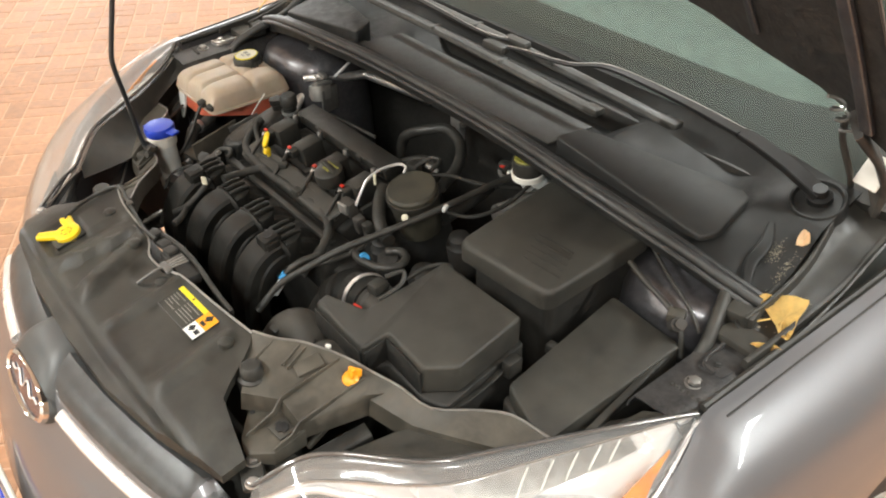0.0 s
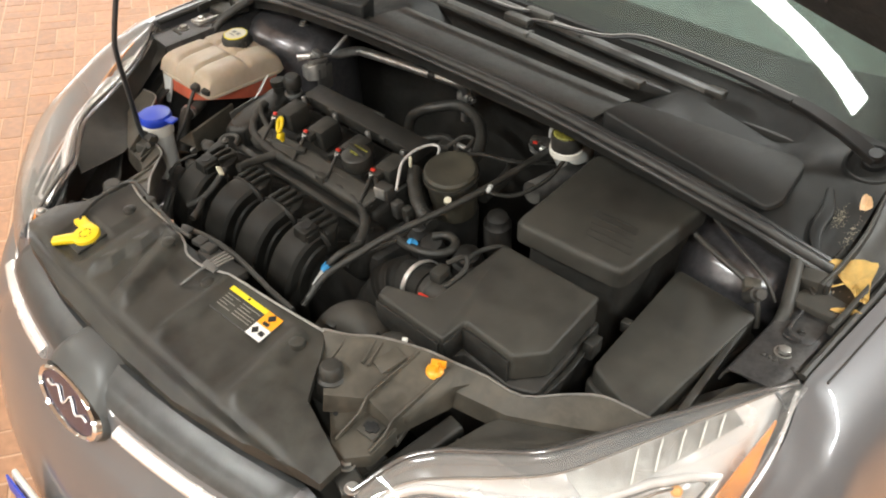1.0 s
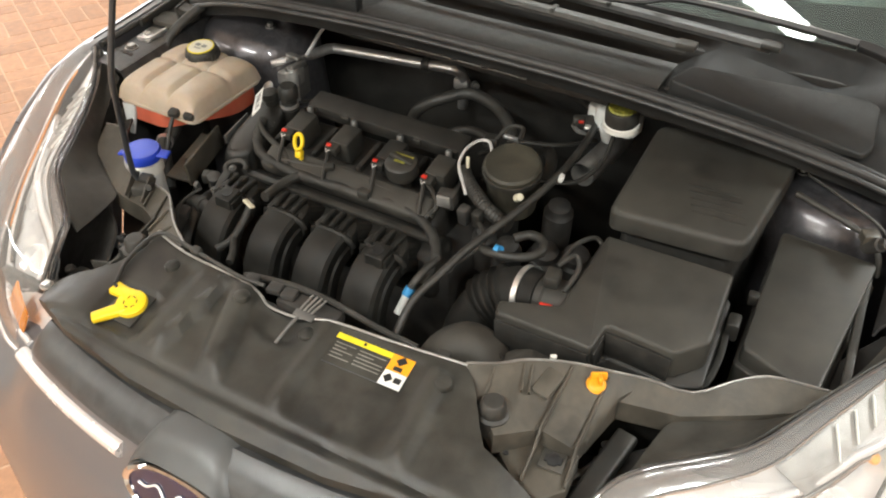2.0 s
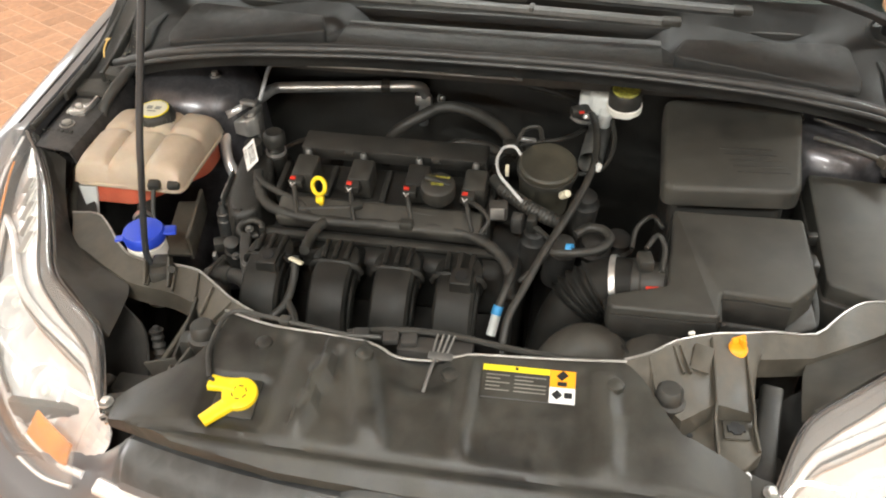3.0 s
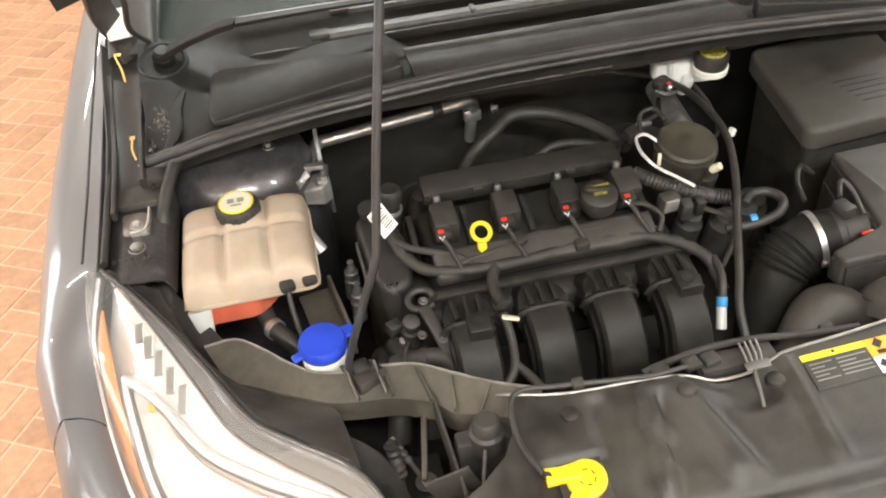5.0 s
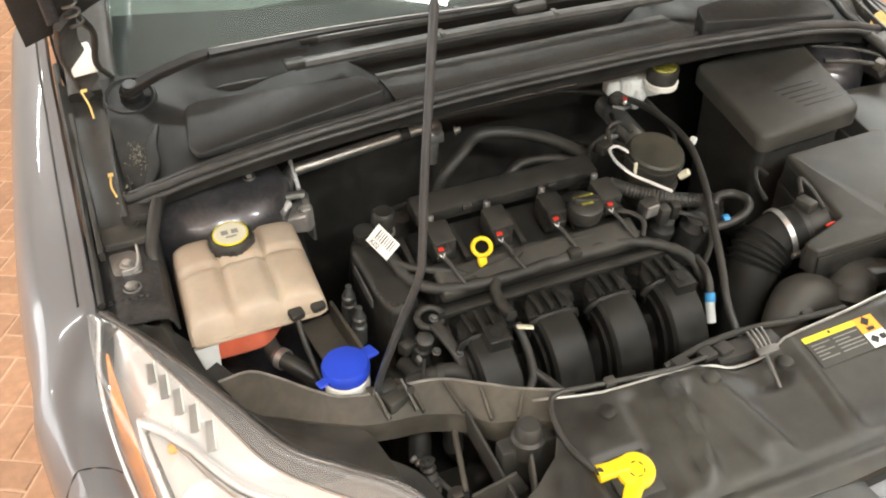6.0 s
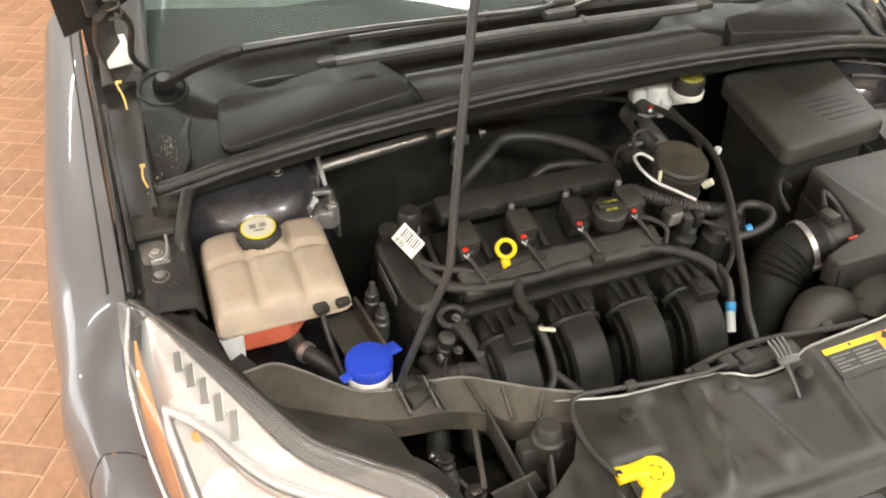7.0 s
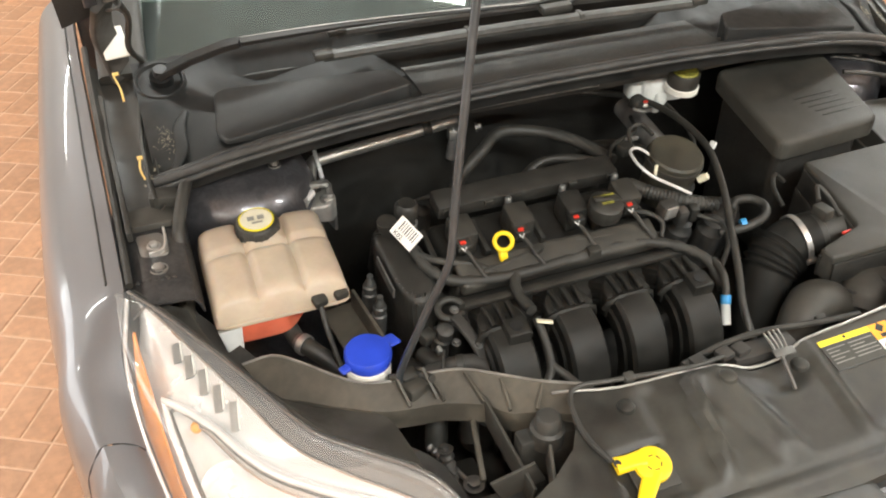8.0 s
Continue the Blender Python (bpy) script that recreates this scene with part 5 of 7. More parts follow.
def runner(x, special):
    path = [(x, -0.090, 0.824), (x, -0.130, 0.850), (x, -0.162, 0.856), (x, -0.193, 0.846), (x, -0.217, 0.818), (x, -0.230, 0.770), (x, -0.231, 0.66)]
    girth = [(-0.033, -0.024), (-0.033, -0.004), (-0.0295, -0.001), (-0.0295, 0.016), (-0.025, 0.0225), (-0.010, 0.0245), (0.010, 0.0245), (0.025, 0.0225), (0.0295, 0.016), (0.0295, -0.001), (0.033, -0.004), (0.033, -0.024)]
    ob = part("intake_runner", sweep(bmesh.new(), spline(path, 6), girth), RUNNER, engine, "curved black plastic intake runner", 30)
    arch = [(x + 0.036 * math.cos(a), -0.148 + 0.034 * math.sin(a)) for a in np.linspace(0, math.pi, 13)] + [(x - 0.037, -0.158), (x + 0.037, -0.158)]
    part("runner_head", prism(arch, 0.838, lambda px, py: 0.880 + 0.10 * (py + 0.158) - 2.4 * (px - x) ** 2, 0.004, 2), RUNNER, ob)
    part("runner_bar", sweep(bmesh.new(), [(x - 0.040, -0.158, 0.856), (x - 0.035, -0.162, 0.870), (x - 0.020, -0.164, 0.878), (x + 0.020, -0.164, 0.878), (x + 0.035, -0.162, 0.870), (x + 0.040, -0.158, 0.856)], round_rect(0.007, 0.009, 0.002)), RUNNER, ob)
    for k in (-1, 0, 1):
        part("runner_rib", sweep(bmesh.new(), [(x + 0.017 * k, -0.160, 0.8815 - 0.001 * abs(k)), (x + 0.018 * k, -0.140, 0.8855 - 0.001 * abs(k)), (x + 0.019 * k, -0.122, 0.8845 - 0.001 * abs(k))], round_rect(0.0075, 0.010, 0.0025)), RUNNER, ob)
    if special:
        stand = prism([(x - 0.008, -0.196), (x + 0.024, -0.196), (x + 0.024, -0.164), (x - 0.008, -0.164)], 0.855, lambda px, py: 0.892 + 0.16 * (py + 0.180), 0.0025, 2)
        part("runner_boss", stand, RUNNER, ob, "square boss with a round hole")
        part("boss_hole", lathe([(0.0095, 0.0), (0.009, 0.0012), (0.0, 0.0006)], (x + 0.008, -0.180, 0.8922), (0, -0.16, 0.99), 18), INK, ob)
        part("boss_gusset", box((0.004, 0.026, 0.014), pose(x + 0.026, -0.180, 0.879, 8), 0.001), RUNNER, ob)
    return ob


for i, rx in enumerate((-0.296, -0.190, -0.094, 0.001)):
    runner(rx, i in (0, 3))
part("plenum", box((0.42, 0.075, 0.10), pose(-0.145, -0.070, 0.795), 0.02, 3), NEAR_BLACK, engine, "black plastic plenum behind the runners")
part("plenum_rail", box((0.40, 0.014, 0.010), pose(-0.14, -0.078, 0.856, 6), 0.003), PLASTIC, engine)
part("lower_plenum", box((0.42, 0.05, 0.16), pose(-0.145, -0.225, 0.60), 0.02, 3), PLASTIC, engine)

pump = part("vacuum_pump", lathe([(0.040, -0.10), (0.044, -0.05), (0.0475, -0.014), (0.0475, -0.004), (0.044, 0.0), (0.020, 0.0015), (0, 0.0018)], (0.113, 0.062, 0.948), (0.05, -0.22, 0.97), 40), PUMP, engine, "round dusty brown-black pump cover")
part("pump_lip", lathe([(0.0475, -0.012), (0.050, -0.012), (0.050, -0.020), (0.0475, -0.020)], (0.113, 0.062, 0.948), (0.05, -0.22, 0.97), 40), PLASTIC, pump)
part("fuel_pipe", tube([(0.071, 0.072, 0.945), (0.055, 0.092, 0.952), (0.038, 0.088, 0.952), (0.031, 0.062, 0.951), (0.032, 0.040, 0.949), (0.040, 0.014, 0.945), (0.060, -0.012, 0.940), (0.081, -0.037, 0.934)], 0.0027, 8, 6), BEZEL, engine, "thin bright fuel pipe")
part("pipe_clip", box((0.006, 0.004, 0.022), pose(0.050, 0.026, 0.948), 0.0015), CREAM, engine, "cream pipe clip")
part("pump_cap", lathe([(0, 0.008), (0.006, 0.007), (0.007, 0.0), (0.007, -0.010)], (0.146, 0.022, 0.915), (0.5, -0.5, 0.6), 14), CREAM, engine, "small cream plug")
part("pump_lead", tube([(0.055, 0.115, 0.945), (0.066, 0.142, 0.958), (0.090, 0.145, 0.962), (0.098, 0.118, 0.955)], 0.004, 8, 5), RUBBER, engine)
part("pump_plug", box((0.026, 0.022, 0.020), pose(0.046, 0.118, 0.938, 0, 0, 15), 0.004), PLASTIC, engine)
part("pump_foil", box((0.030, 0.008, 0.008), pose(0.072, 0.140, 0.940, 0, 10, 15), 0.003), STEEL, engine)
part("front_hose", hose([(0.025, 0.060, 0.905), (0.055, 0.030, 0.900), (0.105, -0.005, 0.893), (0.150, -0.018, 0.885)], 0.012, 0.06, 0.006), RUBBER, engine, "black ribbed hose")
part("sensor_block", box((0.030, 0.022, 0.030), pose(0.044, -0.030, 0.908, 10, 0, 8), 0.004), DARK, engine, "grey electrical connector")
part("sensor_face", box((0.022, 0.004, 0.022), pose(0.044, -0.043, 0.910, 10, 0, 8), 0.001), ALUMINIUM, engine)
part("sensor_block", box((0.018, 0.020, 0.034), pose(0.075, -0.028, 0.886, 10, 0, -5), 0.004), DARK, engine)
part("sensor_block", box((0.016, 0.018, 0.030), pose(0.098, -0.026, 0.886, 10, 0, -5), 0.004), PLASTIC, engine)

# wiring looms over the head
part("wiring_loom", tube([(-0.372, 0.020, 0.905), (-0.362, -0.010, 0.890), (-0.335, -0.040, 0.880), (-0.288, -0.054, 0.876), (-0.20, -0.057, 0.874), (-0.115, -0.050, 0.874), (-0.03, -0.050, 0.873), (0.02, -0.062, 0.870), (0.055, -0.090, 0.866), (0.074, -0.120, 0.858), (0.078, -0.160, 0.835)], 0.0088, 12, 6, scales=[1.0 + 0.09 * math.sin(i * 1.7) + 0.06 * math.sin(i * 4.1) for i in range(61)]), TAPE, engine, "thick taped wiring loom")
part("wiring_loom", tube([(-0.372, 0.012, 0.905), (-0.352, -0.005, 0.898), (-0.320, -0.018, 0.892), (-0.285, -0.030, 0.886), (-0.262, -0.050, 0.878)], 0.0055, 10, 6), TAPE, engine)
part("wiring_loom", tube([(-0.235, -0.060, 0.874), (-0.244, -0.080, 0.872), (-0.247, -0.11, 0.872), (-0.245, -0.14, 0.874)], 0.0085, 10, 6), TAPE, engine)
part("wiring_loom", tube([(-0.250, -0.165, 0.882), (-0.247, -0.195, 0.858), (-0.252, -0.225, 0.838), (-0.268, -0.243, 0.826)], 0.0065, 10, 6), TAPE, engine)
part("wiring_loom", tube([(-0.250, -0.222, 0.840), (-0.236, -0.240, 0.832), (-0.226, -0.262, 0.828)], 0.0065, 10, 5), TAPE, engine)
part("cable_tag", box((0.024, 0.010, 0.004), pose(-0.244, -0.180, 0.886, -20, 8, -18), 0.0015), CREAM, engine, "cream cable tag")
part("wiring_loom", tube([(-0.285, -0.045, 0.884), (-0.2, -0.032, 0.888), (-0.16, -0.020, 0.890), (-0.10, -0.030, 0.888), (-0.02, -0.036, 0.884), (0.03, -0.05, 0.878)], 0.0035, 8, 6), RUBBER, engine)
part("loom_connector", box((0.020, 0.014, 0.012), tilted(-0.188, -0.034, 0.893, 0, 0, 30), 0.003), PLASTIC, engine)
part("loom_connector", box((0.022, 0.016, 0.014), pose(-0.100, -0.056, 0.882), 0.003), PLASTIC, engine)

# rear hoses, bracket and bright pipe
part("heater_hose", tube([(-0.215, 0.275, 0.78), (-0.205, 0.270, 0.83), (-0.185, 0.270, 0.860), (-0.150, 0.285, 0.880), (-0.105, 0.315, 0.892), (-0.05, 0.305, 0.892), (0.0, 0.270, 0.890), (0.035, 0.225, 0.885), (0.060, 0.17, 0.88)], 0.0115, 12, 6), RUBBER, engine, "black heater hose")
part("heater_hose", tube([(-0.12, 0.20, 0.845), (-0.06, 0.225, 0.870), (0.0, 0.205, 0.878), (0.04, 0.165, 0.880)], 0.009, 10, 6), RUBBER, engine)
part("heater_hose", tube([(0.06, 0.30, 0.83), (0.10, 0.25, 0.86), (0.13, 0.19, 0.875), (0.14, 0.12, 0.87)], 0.011, 10, 6), RUBBER, engine)
part("engine_mount", prism(rounded([(-0.492, 0.206), (-0.458, 0.196), (-0.444, 0.212), (-0.448, 0.244), (-0.484, 0.248)], 0.006, 3), 0.860, lambda x, y: 0.892 + 0.3 * (x + 0.468), 0.004, 2), ALUMINIUM, engine, "grey cast engine mount bracket")
part("mount_bolt", bolt((-0.462, 0.214, 0.894), 0.007, 0.007, (0.1, -0.2, 1)), ZINC, engine)
part("mount_web", box((0.006, 0.050, 0.060), pose(-0.452, 0.240, 0.855, 0, 0, 12), 0.002), ZINC, engine)
part("mount_arm", box((0.040, 0.014, 0.010), pose(-0.470, 0.236, 0.912, 0, 0, -8), 0.003), ZINC, engine)
part("mount_arm", box((0.012, 0.040, 0.012), pose(-0.452, 0.228, 0.900, 0, 0, -8), 0.003), ZINC, engine)

# timing cover side
cover_side = [(-0.424, 0.085), (-0.372, 0.095), (-0.348, 0.02), (-0.356, -0.055), (-0.394, -0.072), (-0.416, -0.03)][::-1]
part("timing_cover", prism(rounded(cover_side, 0.022, 4), 0.62, lambda x, y: 0.900 + 0.22 * (y - 0.05), 0.012, 3), PLASTIC_CLEAN, engine, "satin black timing cover")
part("breather", lathe([(0.016, -0.06), (0.018, -0.02), (0.015, -0.018), (0.015, 0.0), (0.019, 0.004), (0.019, 0.022), (0.014, 0.028), (0, 0.028)], (-0.362, 0.085, 0.920), (0.05, -0.1, 1), 20), PLASTIC_CLEAN, engine, "black stacked breather valve")
part("breather_ring", lathe([(0.0155, 0.006), (0.018, 0.006), (0.018, 0.0), (0.0155, 0.0)], (-0.362, 0.085, 0.905), (0.05, -0.1, 1), 20), STEEL, engine)
part("breather", lathe([(0.013, -0.05), (0.013, 0.01), (0.016, 0.012), (0.016, 0.024), (0, 0.026)], (-0.395, 0.075, 0.905), (-0.1, -0.1, 1), 18), PLASTIC, engine)
TAG = Matrix.Translation((-0.382, 0.022, 0.936)) @ Vector((-0.60, -0.58, 0.55)).to_track_quat("Z", "Y").to_matrix().to_4x4() @ pose(0, 0, 0, 0, 0, -29)
tag = part("barcode_tag", box((0.046, 0.033, 0.002), TAG, 0.001), PAPER, engine, "white bar code tag on the loom")
bars = bmesh.new()
for i in range(8):
    box((0.0010 if i % 3 else 0.0018, 0.017, 0.0006), TAG @ pose(-0.013 + 0.0042 * i, 0.005, 0.0013), 0.0, 1, bars)
part("bar_code", bars, INK, tag, "", 0)


def lettering(text, size, m, mat, parent, name="lettering"):
    curve = bpy.data.curves.new(name, "FONT")
    curve.body, curve.size, curve.align_x, curve.align_y = text, size, "CENTER", "CENTER"
    scratch = new("scratch", curve)
    bpy.context.view_layer.update()
    me = bpy.data.meshes.new_from_object(scratch)
    bpy.data.objects.remove(scratch)
    me.transform(m)
    bm = bmesh.new()
    bm.from_mesh(me)
    return part(name, bm, mat, parent, "", 0)


lettering("K02", 0.0105, TAG @ pose(-0.008, -0.0105, 0.0016), INK, tag)

# sensors and pipes between the tank and the engine
for bx, by, bz in ((-0.441, 0.036, 0.836), (-0.438, -0.006, 0.826)):
    part("ribbed_sensor", lathe([(0.012, -0.05), (0.012, -0.012), (0.009, -0.010), (0.009, -0.004), (0.011, -0.003), (0.011, 0.004), (0.008, 0.006), (0.008, 0.012), (0.005, 0.016), (0.005, 0.026), (0, 0.027)], (bx, by, bz), (0.05, -0.1, 1), 16), GREY_STEEL, engine, "small grey ribbed sensor")
# label in a dimmer grey, with its shade put into the colour
part("side_label", box((0.003, 0.074, 0.019), pose(-0.4235, 0.002, 0.879, 9, 0, 3), 0.001), GREY_STEEL, engine, "label strip on the timing cover, greyed as in shade")
part("bracket_plate", box((0.050, 0.13, 0.006), pose(-0.490, -0.050, 0.822, 8, 0, 10), 0.002), RAIL, engine, "brown stained metal bracket")
part("bracket_plate", box((0.006, 0.12, 0.05), pose(-0.466, -0.050, 0.835, 8, 0, 10), 0.002), RAIL, engine)
part("vacuum_loop", sweep(bmesh.new(), [Vector((-0.352 + 0.019 * math.cos(a), -0.088 + 0.017 * math.sin(a), 0.866 + 0.004 * math.sin(a))) for a in np.linspace(0, 5.6, 22)], circle(0.0055, 10)), RUBBER, engine, "looped rubber hose")
valve = part("purge_valve", lathe([(0.014, -0.05), (0.014, -0.008), (0.011, -0.005), (0.011, 0.004), (0.0125, 0.006), (0.0125, 0.013), (0.008, 0.016), (0, 0.016)], (-0.374, -0.120, 0.850), (0.1, -0.25, 1), 18), DARK, engine, "small grey solenoid valve")
part("valve_plug", box((0.022, 0.018, 0.020), pose(-0.397, -0.112, 0.846, 10, 0, 25), 0.003), PLASTIC, valve)
part("valve_clip", box((0.006, 0.010, 0.014), pose(-0.392, -0.148, 0.850, 20, 0, 10), 0.001), GREY_STEEL, valve, "pale spring clip")
part("support_arm", sweep(bmesh.new(), spline([(-0.352, -0.108, 0.868), (-0.346, -0.132, 0.864), (-0.338, -0.156, 0.852), (-0.332, -0.172, 0.832)], 4), round_rect(0.017, 0.009, 0.003)), DARK, engine, "dusty grey support arm")
for bx, by, bz in ((-0.336, -0.160, 0.853), (-0.362, -0.138, 0.846), (-0.350, -0.098, 0.872)):
    part("arm_bolt", bolt((bx, by, bz), 0.0045, 0.006, (0.1, -0.3, 0.95)), GREY_STEEL, engine)
part("cross_pipe", tube([(-0.408, -0.150, 0.812), (-0.380, -0.162, 0.828), (-0.345, -0.170, 0.830), (-0.325, -0.180, 0.815)], 0.0125, 14, 5), DARK, engine, "stubby cast pipe")
part("pipe_collar", lathe([(0.0125, -0.006), (0.0155, -0.005), (0.0155, 0.005), (0.0125, 0.006)], (-0.366, -0.166, 0.829), (0.95, -0.25, 0.1), 20), PLASTIC, engine)
part("pipe_boss", box((0.030, 0.026, 0.050), pose(-0.398, -0.185, 0.800, 8, 0, 18), 0.006), DARK, engine)
part("thin_lead", tube([(-0.384, -0.146, 0.846), (-0.392, -0.166, 0.842), (-0.398, -0.190, 0.832), (-0.390, -0.212, 0.81)], 0.0028, 8, 5), RUBBER, engine)
part("coolant_hose", tube([(-0.40, -0.10, 0.80), (-0.385, -0.155, 0.812), (-0.37, -0.20, 0.79), (-0.375, -0.23, 0.74)], 0.014, 12, 6), RUBBER, engine)
part("coolant_hose", tube([(-0.42, -0.09, 0.77), (-0.415, -0.14, 0.79), (-0.41, -0.18, 0.77), (-0.42, -0.21, 0.72)], 0.017, 12, 6), RUBBER, engine)
part("oil_filter_housing", lathe([(0.035, -0.10), (0.036, 0.0), (0.030, 0.006), (0, 0.008)], (-0.335, -0.20, 0.77), (0, -0.3, 1), 24), PLASTIC, engine)

# front and side hoses on the clutch side
part("coolant_hose", tube([(0.12, -0.075, 0.872), (0.165, -0.084, 0.880), (0.205, -0.074, 0.884), (0.222, -0.050, 0.886), (0.212, -0.026, 0.886), (0.188, -0.020, 0.884), (0.168, -0.036, 0.880)], 0.0075, 10, 6), RUBBER, engine, "looped black vacuum hose")
part("hose_mark", tube([(0.157, -0.077, 0.882), (0.166, -0.079, 0.884)], 0.0085, 10, 2), BLUE_TAPE, engine, "blue hose marker")
part("long_cable", tube([(0.05, 0.385, 0.915), (0.12, 0.362, 0.912), (0.165, 0.30, 0.925), (0.186, 0.20, 0.938), (0.187, 0.09, 0.936), (0.165, 0.0, 0.918), (0.125, -0.096, 0.890), (0.100, -0.160, 0.862), (0.082, -0.204, 0.838), (0.078, -0.25, 0.80)], 0.0062, 10, 6), RUBBER, engine, "long black cable sleeve")
part("cable_clip", box((0.008, 0.012, 0.014), pose(0.194, 0.075, 0.938, 0, 20, 20), 0.003), NECK, engine, "pale cable clip")
part("earth_lead", tube([(0.064, -0.186, 0.836), (0.070, -0.172, 0.852), (0.076, -0.150, 0.862), (0.080, -0.120, 0.862)], 0.006, 10, 5), RUBBER, engine)
part("taped_plug", tube([(0.058, -0.206, 0.804), (0.061, -0.196, 0.818), (0.064, -0.186, 0.832)], 0.0075, 12, 3), NECK, engine, "white plug")
part("taped_plug", tube([(0.063, -0.189, 0.831), (0.066, -0.181, 0.842)], 0.0082, 12, 2), BLUE_TAPE, engine, "blue tape round a plug")
part("gear_linkage", tube([(0.256, -0.057, 0.880), (0.262, -0.020, 0.892), (0.285, 0.010, 0.896), (0.305, 0.005, 0.88)], 0.004, 8, 5), RUBBER, engine)
for bx, by, bz, r in ((0.10, 0.0, 0.84, 0.022), (0.15, -0.02, 0.84, 0.025), (0.20, 0.02, 0.82, 0.03), (0.18, 0.12, 0.84, 0.026), (0.24, 0.06, 0.80, 0.03), (0.02, 0.18, 0.84, 0.02), (-0.30, 0.20, 0.83, 0.02), (-0.38, 0.15, 0.84, 0.022)):
    part("housing", lathe([(r, -0.08), (r, -0.005), (r * 0.8, 0.0), (r * 0.75, 0.012), (r * 0.4, 0.016), (0, 0.016)], (bx, by, bz), (0.1, -0.2, 1), 18), DARK, engine)
for i, pts in enumerate(([(0.02, 0.12, 0.90), (0.06, 0.18, 0.905), (0.13, 0.22, 0.90), (0.17, 0.30, 0.88)], [(0.10, -0.03, 0.885), (0.13, -0.06, 0.88), (0.12, -0.10, 0.87), (0.09, -0.13, 0.85)], [(-0.36, 0.10, 0.90), (-0.33, 0.15, 0.895), (-0.28, 0.18, 0.88), (-0.22, 0.21, 0.86)],
                         [(0.14, 0.10, 0.90), (0.20, 0.13, 0.90), (0.22, 0.20, 0.91), (0.21, 0.28, 0.93)], [(-0.02, 0.0, 0.90), (0.01, -0.02, 0.905), (0.03, -0.04, 0.895), (0.02, -0.06, 0.88)])):
    part("thin_lead", tube(pts, 0.004, 8, 6), RUBBER, engine)

# ---- air intake ----
def air_top(x, y):
    return 0.944 + 0.17 * (y + 0.02) + 0.09 * min(0.0, x - 0.42)


air_box = thing("air_filter_box", (0.40, -0.12, 0.66), "matt dark grey plastic air filter box", "air filter box")
lid = rounded([(0.312, -0.020), (0.500, -0.026), (0.508, -0.150), (0.472, -0.188), (0.376, -0.180), (0.373, -0.224), (0.225, -0.214), (0.220, -0.190), (0.304, -0.170)], 0.006, 3)
part("lid", prism(lid, lambda x, y: air_top(x, y) - 0.046, air_top, 0.005, 3), COVER, air_box, "flat grey lid with a notched front")
base = rounded([(0.308, -0.016), (0.506, -0.022), (0.516, -0.18), (0.475, -0.196), (0.384, -0.190), (0.370, -0.221), (0.227, -0.211), (0.290, -0.150)], 0.008, 3)
part("base", prism(base, 0.66, lambda x, y: air_top(x, y) - 0.050, 0.004), NEAR_BLACK, air_box, "black lower half of the air box")
# dark strips put the shade of the lid's engine and notch sides into colour
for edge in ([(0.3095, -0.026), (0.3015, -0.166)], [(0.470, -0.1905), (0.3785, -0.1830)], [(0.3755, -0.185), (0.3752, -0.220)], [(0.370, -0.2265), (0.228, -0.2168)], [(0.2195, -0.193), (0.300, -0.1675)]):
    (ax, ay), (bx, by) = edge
    shade_line = [(ax + (bx - ax) * k, ay + (by - ay) * k, air_top(ax + (bx - ax) * k, ay + (by - ay) * k) - 0.030) for k in (0, 0.33, 0.67, 1)]
    part("lid_shade", sweep(bmesh.new(), shade_line, round_rect(0.004, 0.040, 0.001, 2)), NEAR_BLACK, air_box, "near-black strip painting the shade on the lid's side")
skirt = [(0.512, -0.05, 0.882), (0.520, -0.12, 0.868), (0.512, -0.172, 0.856), (0.470, -0.196, 0.852)]
part("flange", sweep(bmesh.new(), spline(skirt, 4), round_rect(0.010, 0.005, 0.002)), RUNNER, air_box)
part("clip", box((0.018, 0.030, 0.030), pose(0.520, -0.060, 0.880, 0, 0, 5), 0.004), PLASTIC, air_box)
part("red_tab", box((0.018, 0.004, 0.004), pose(0.283, -0.172, 0.9, 0, 0, 8), 0.001), RED, air_box, "small red tab")
meter = lathe([(0.034, -0.055), (0.036, -0.03), (0.040, -0.028), (0.040, 0.0), (0.036, 0.003), (0.036, 0.05)], (0.272, -0.125, 0.865), (0.96, -0.1, 0.15), 30)
part("air_flow_meter", meter, PLASTIC, air_box, "round black air flow meter")
part("meter_plug", box((0.022, 0.030, 0.020), pose(0.272, -0.125, 0.910, 0, 0, 10), 0.004), PLASTIC, air_box)
part("meter_lead", tube([(0.272, -0.110, 0.922), (0.288, -0.085, 0.930), (0.300, -0.10, 0.918), (0.296, -0.14, 0.905)], 0.004, 8, 5), RUBBER, air_box)

duct = thing("intake_hose", (0.17, -0.15, 0.70), "ribbed black rubber intake hose with a steel clamp", "hose")
boot = spline([(0.262, -0.128, 0.866), (0.225, -0.124, 0.858), (0.190, -0.134, 0.838), (0.166, -0.150, 0.806), (0.154, -0.162, 0.765), (0.150, -0.17, 0.70)], 28)
girth = []
for i in range(len(boot)):
    k = i / (len(boot) - 1)
    ridges = sum(math.exp(-((k - c) / 0.0085) ** 2) for c in (0.30, 0.345, 0.39, 0.435, 0.48))
    girth.append(0.90 + 0.05 * math.sin(math.pi * min(1, k * 1.4)) + 0.17 * ridges)
part("bellows", sweep(bmesh.new(), boot, circle(0.044, 26), scales=girth), BOOT_RUBBER, duct, "thick rubber boot with five ridges", 60)

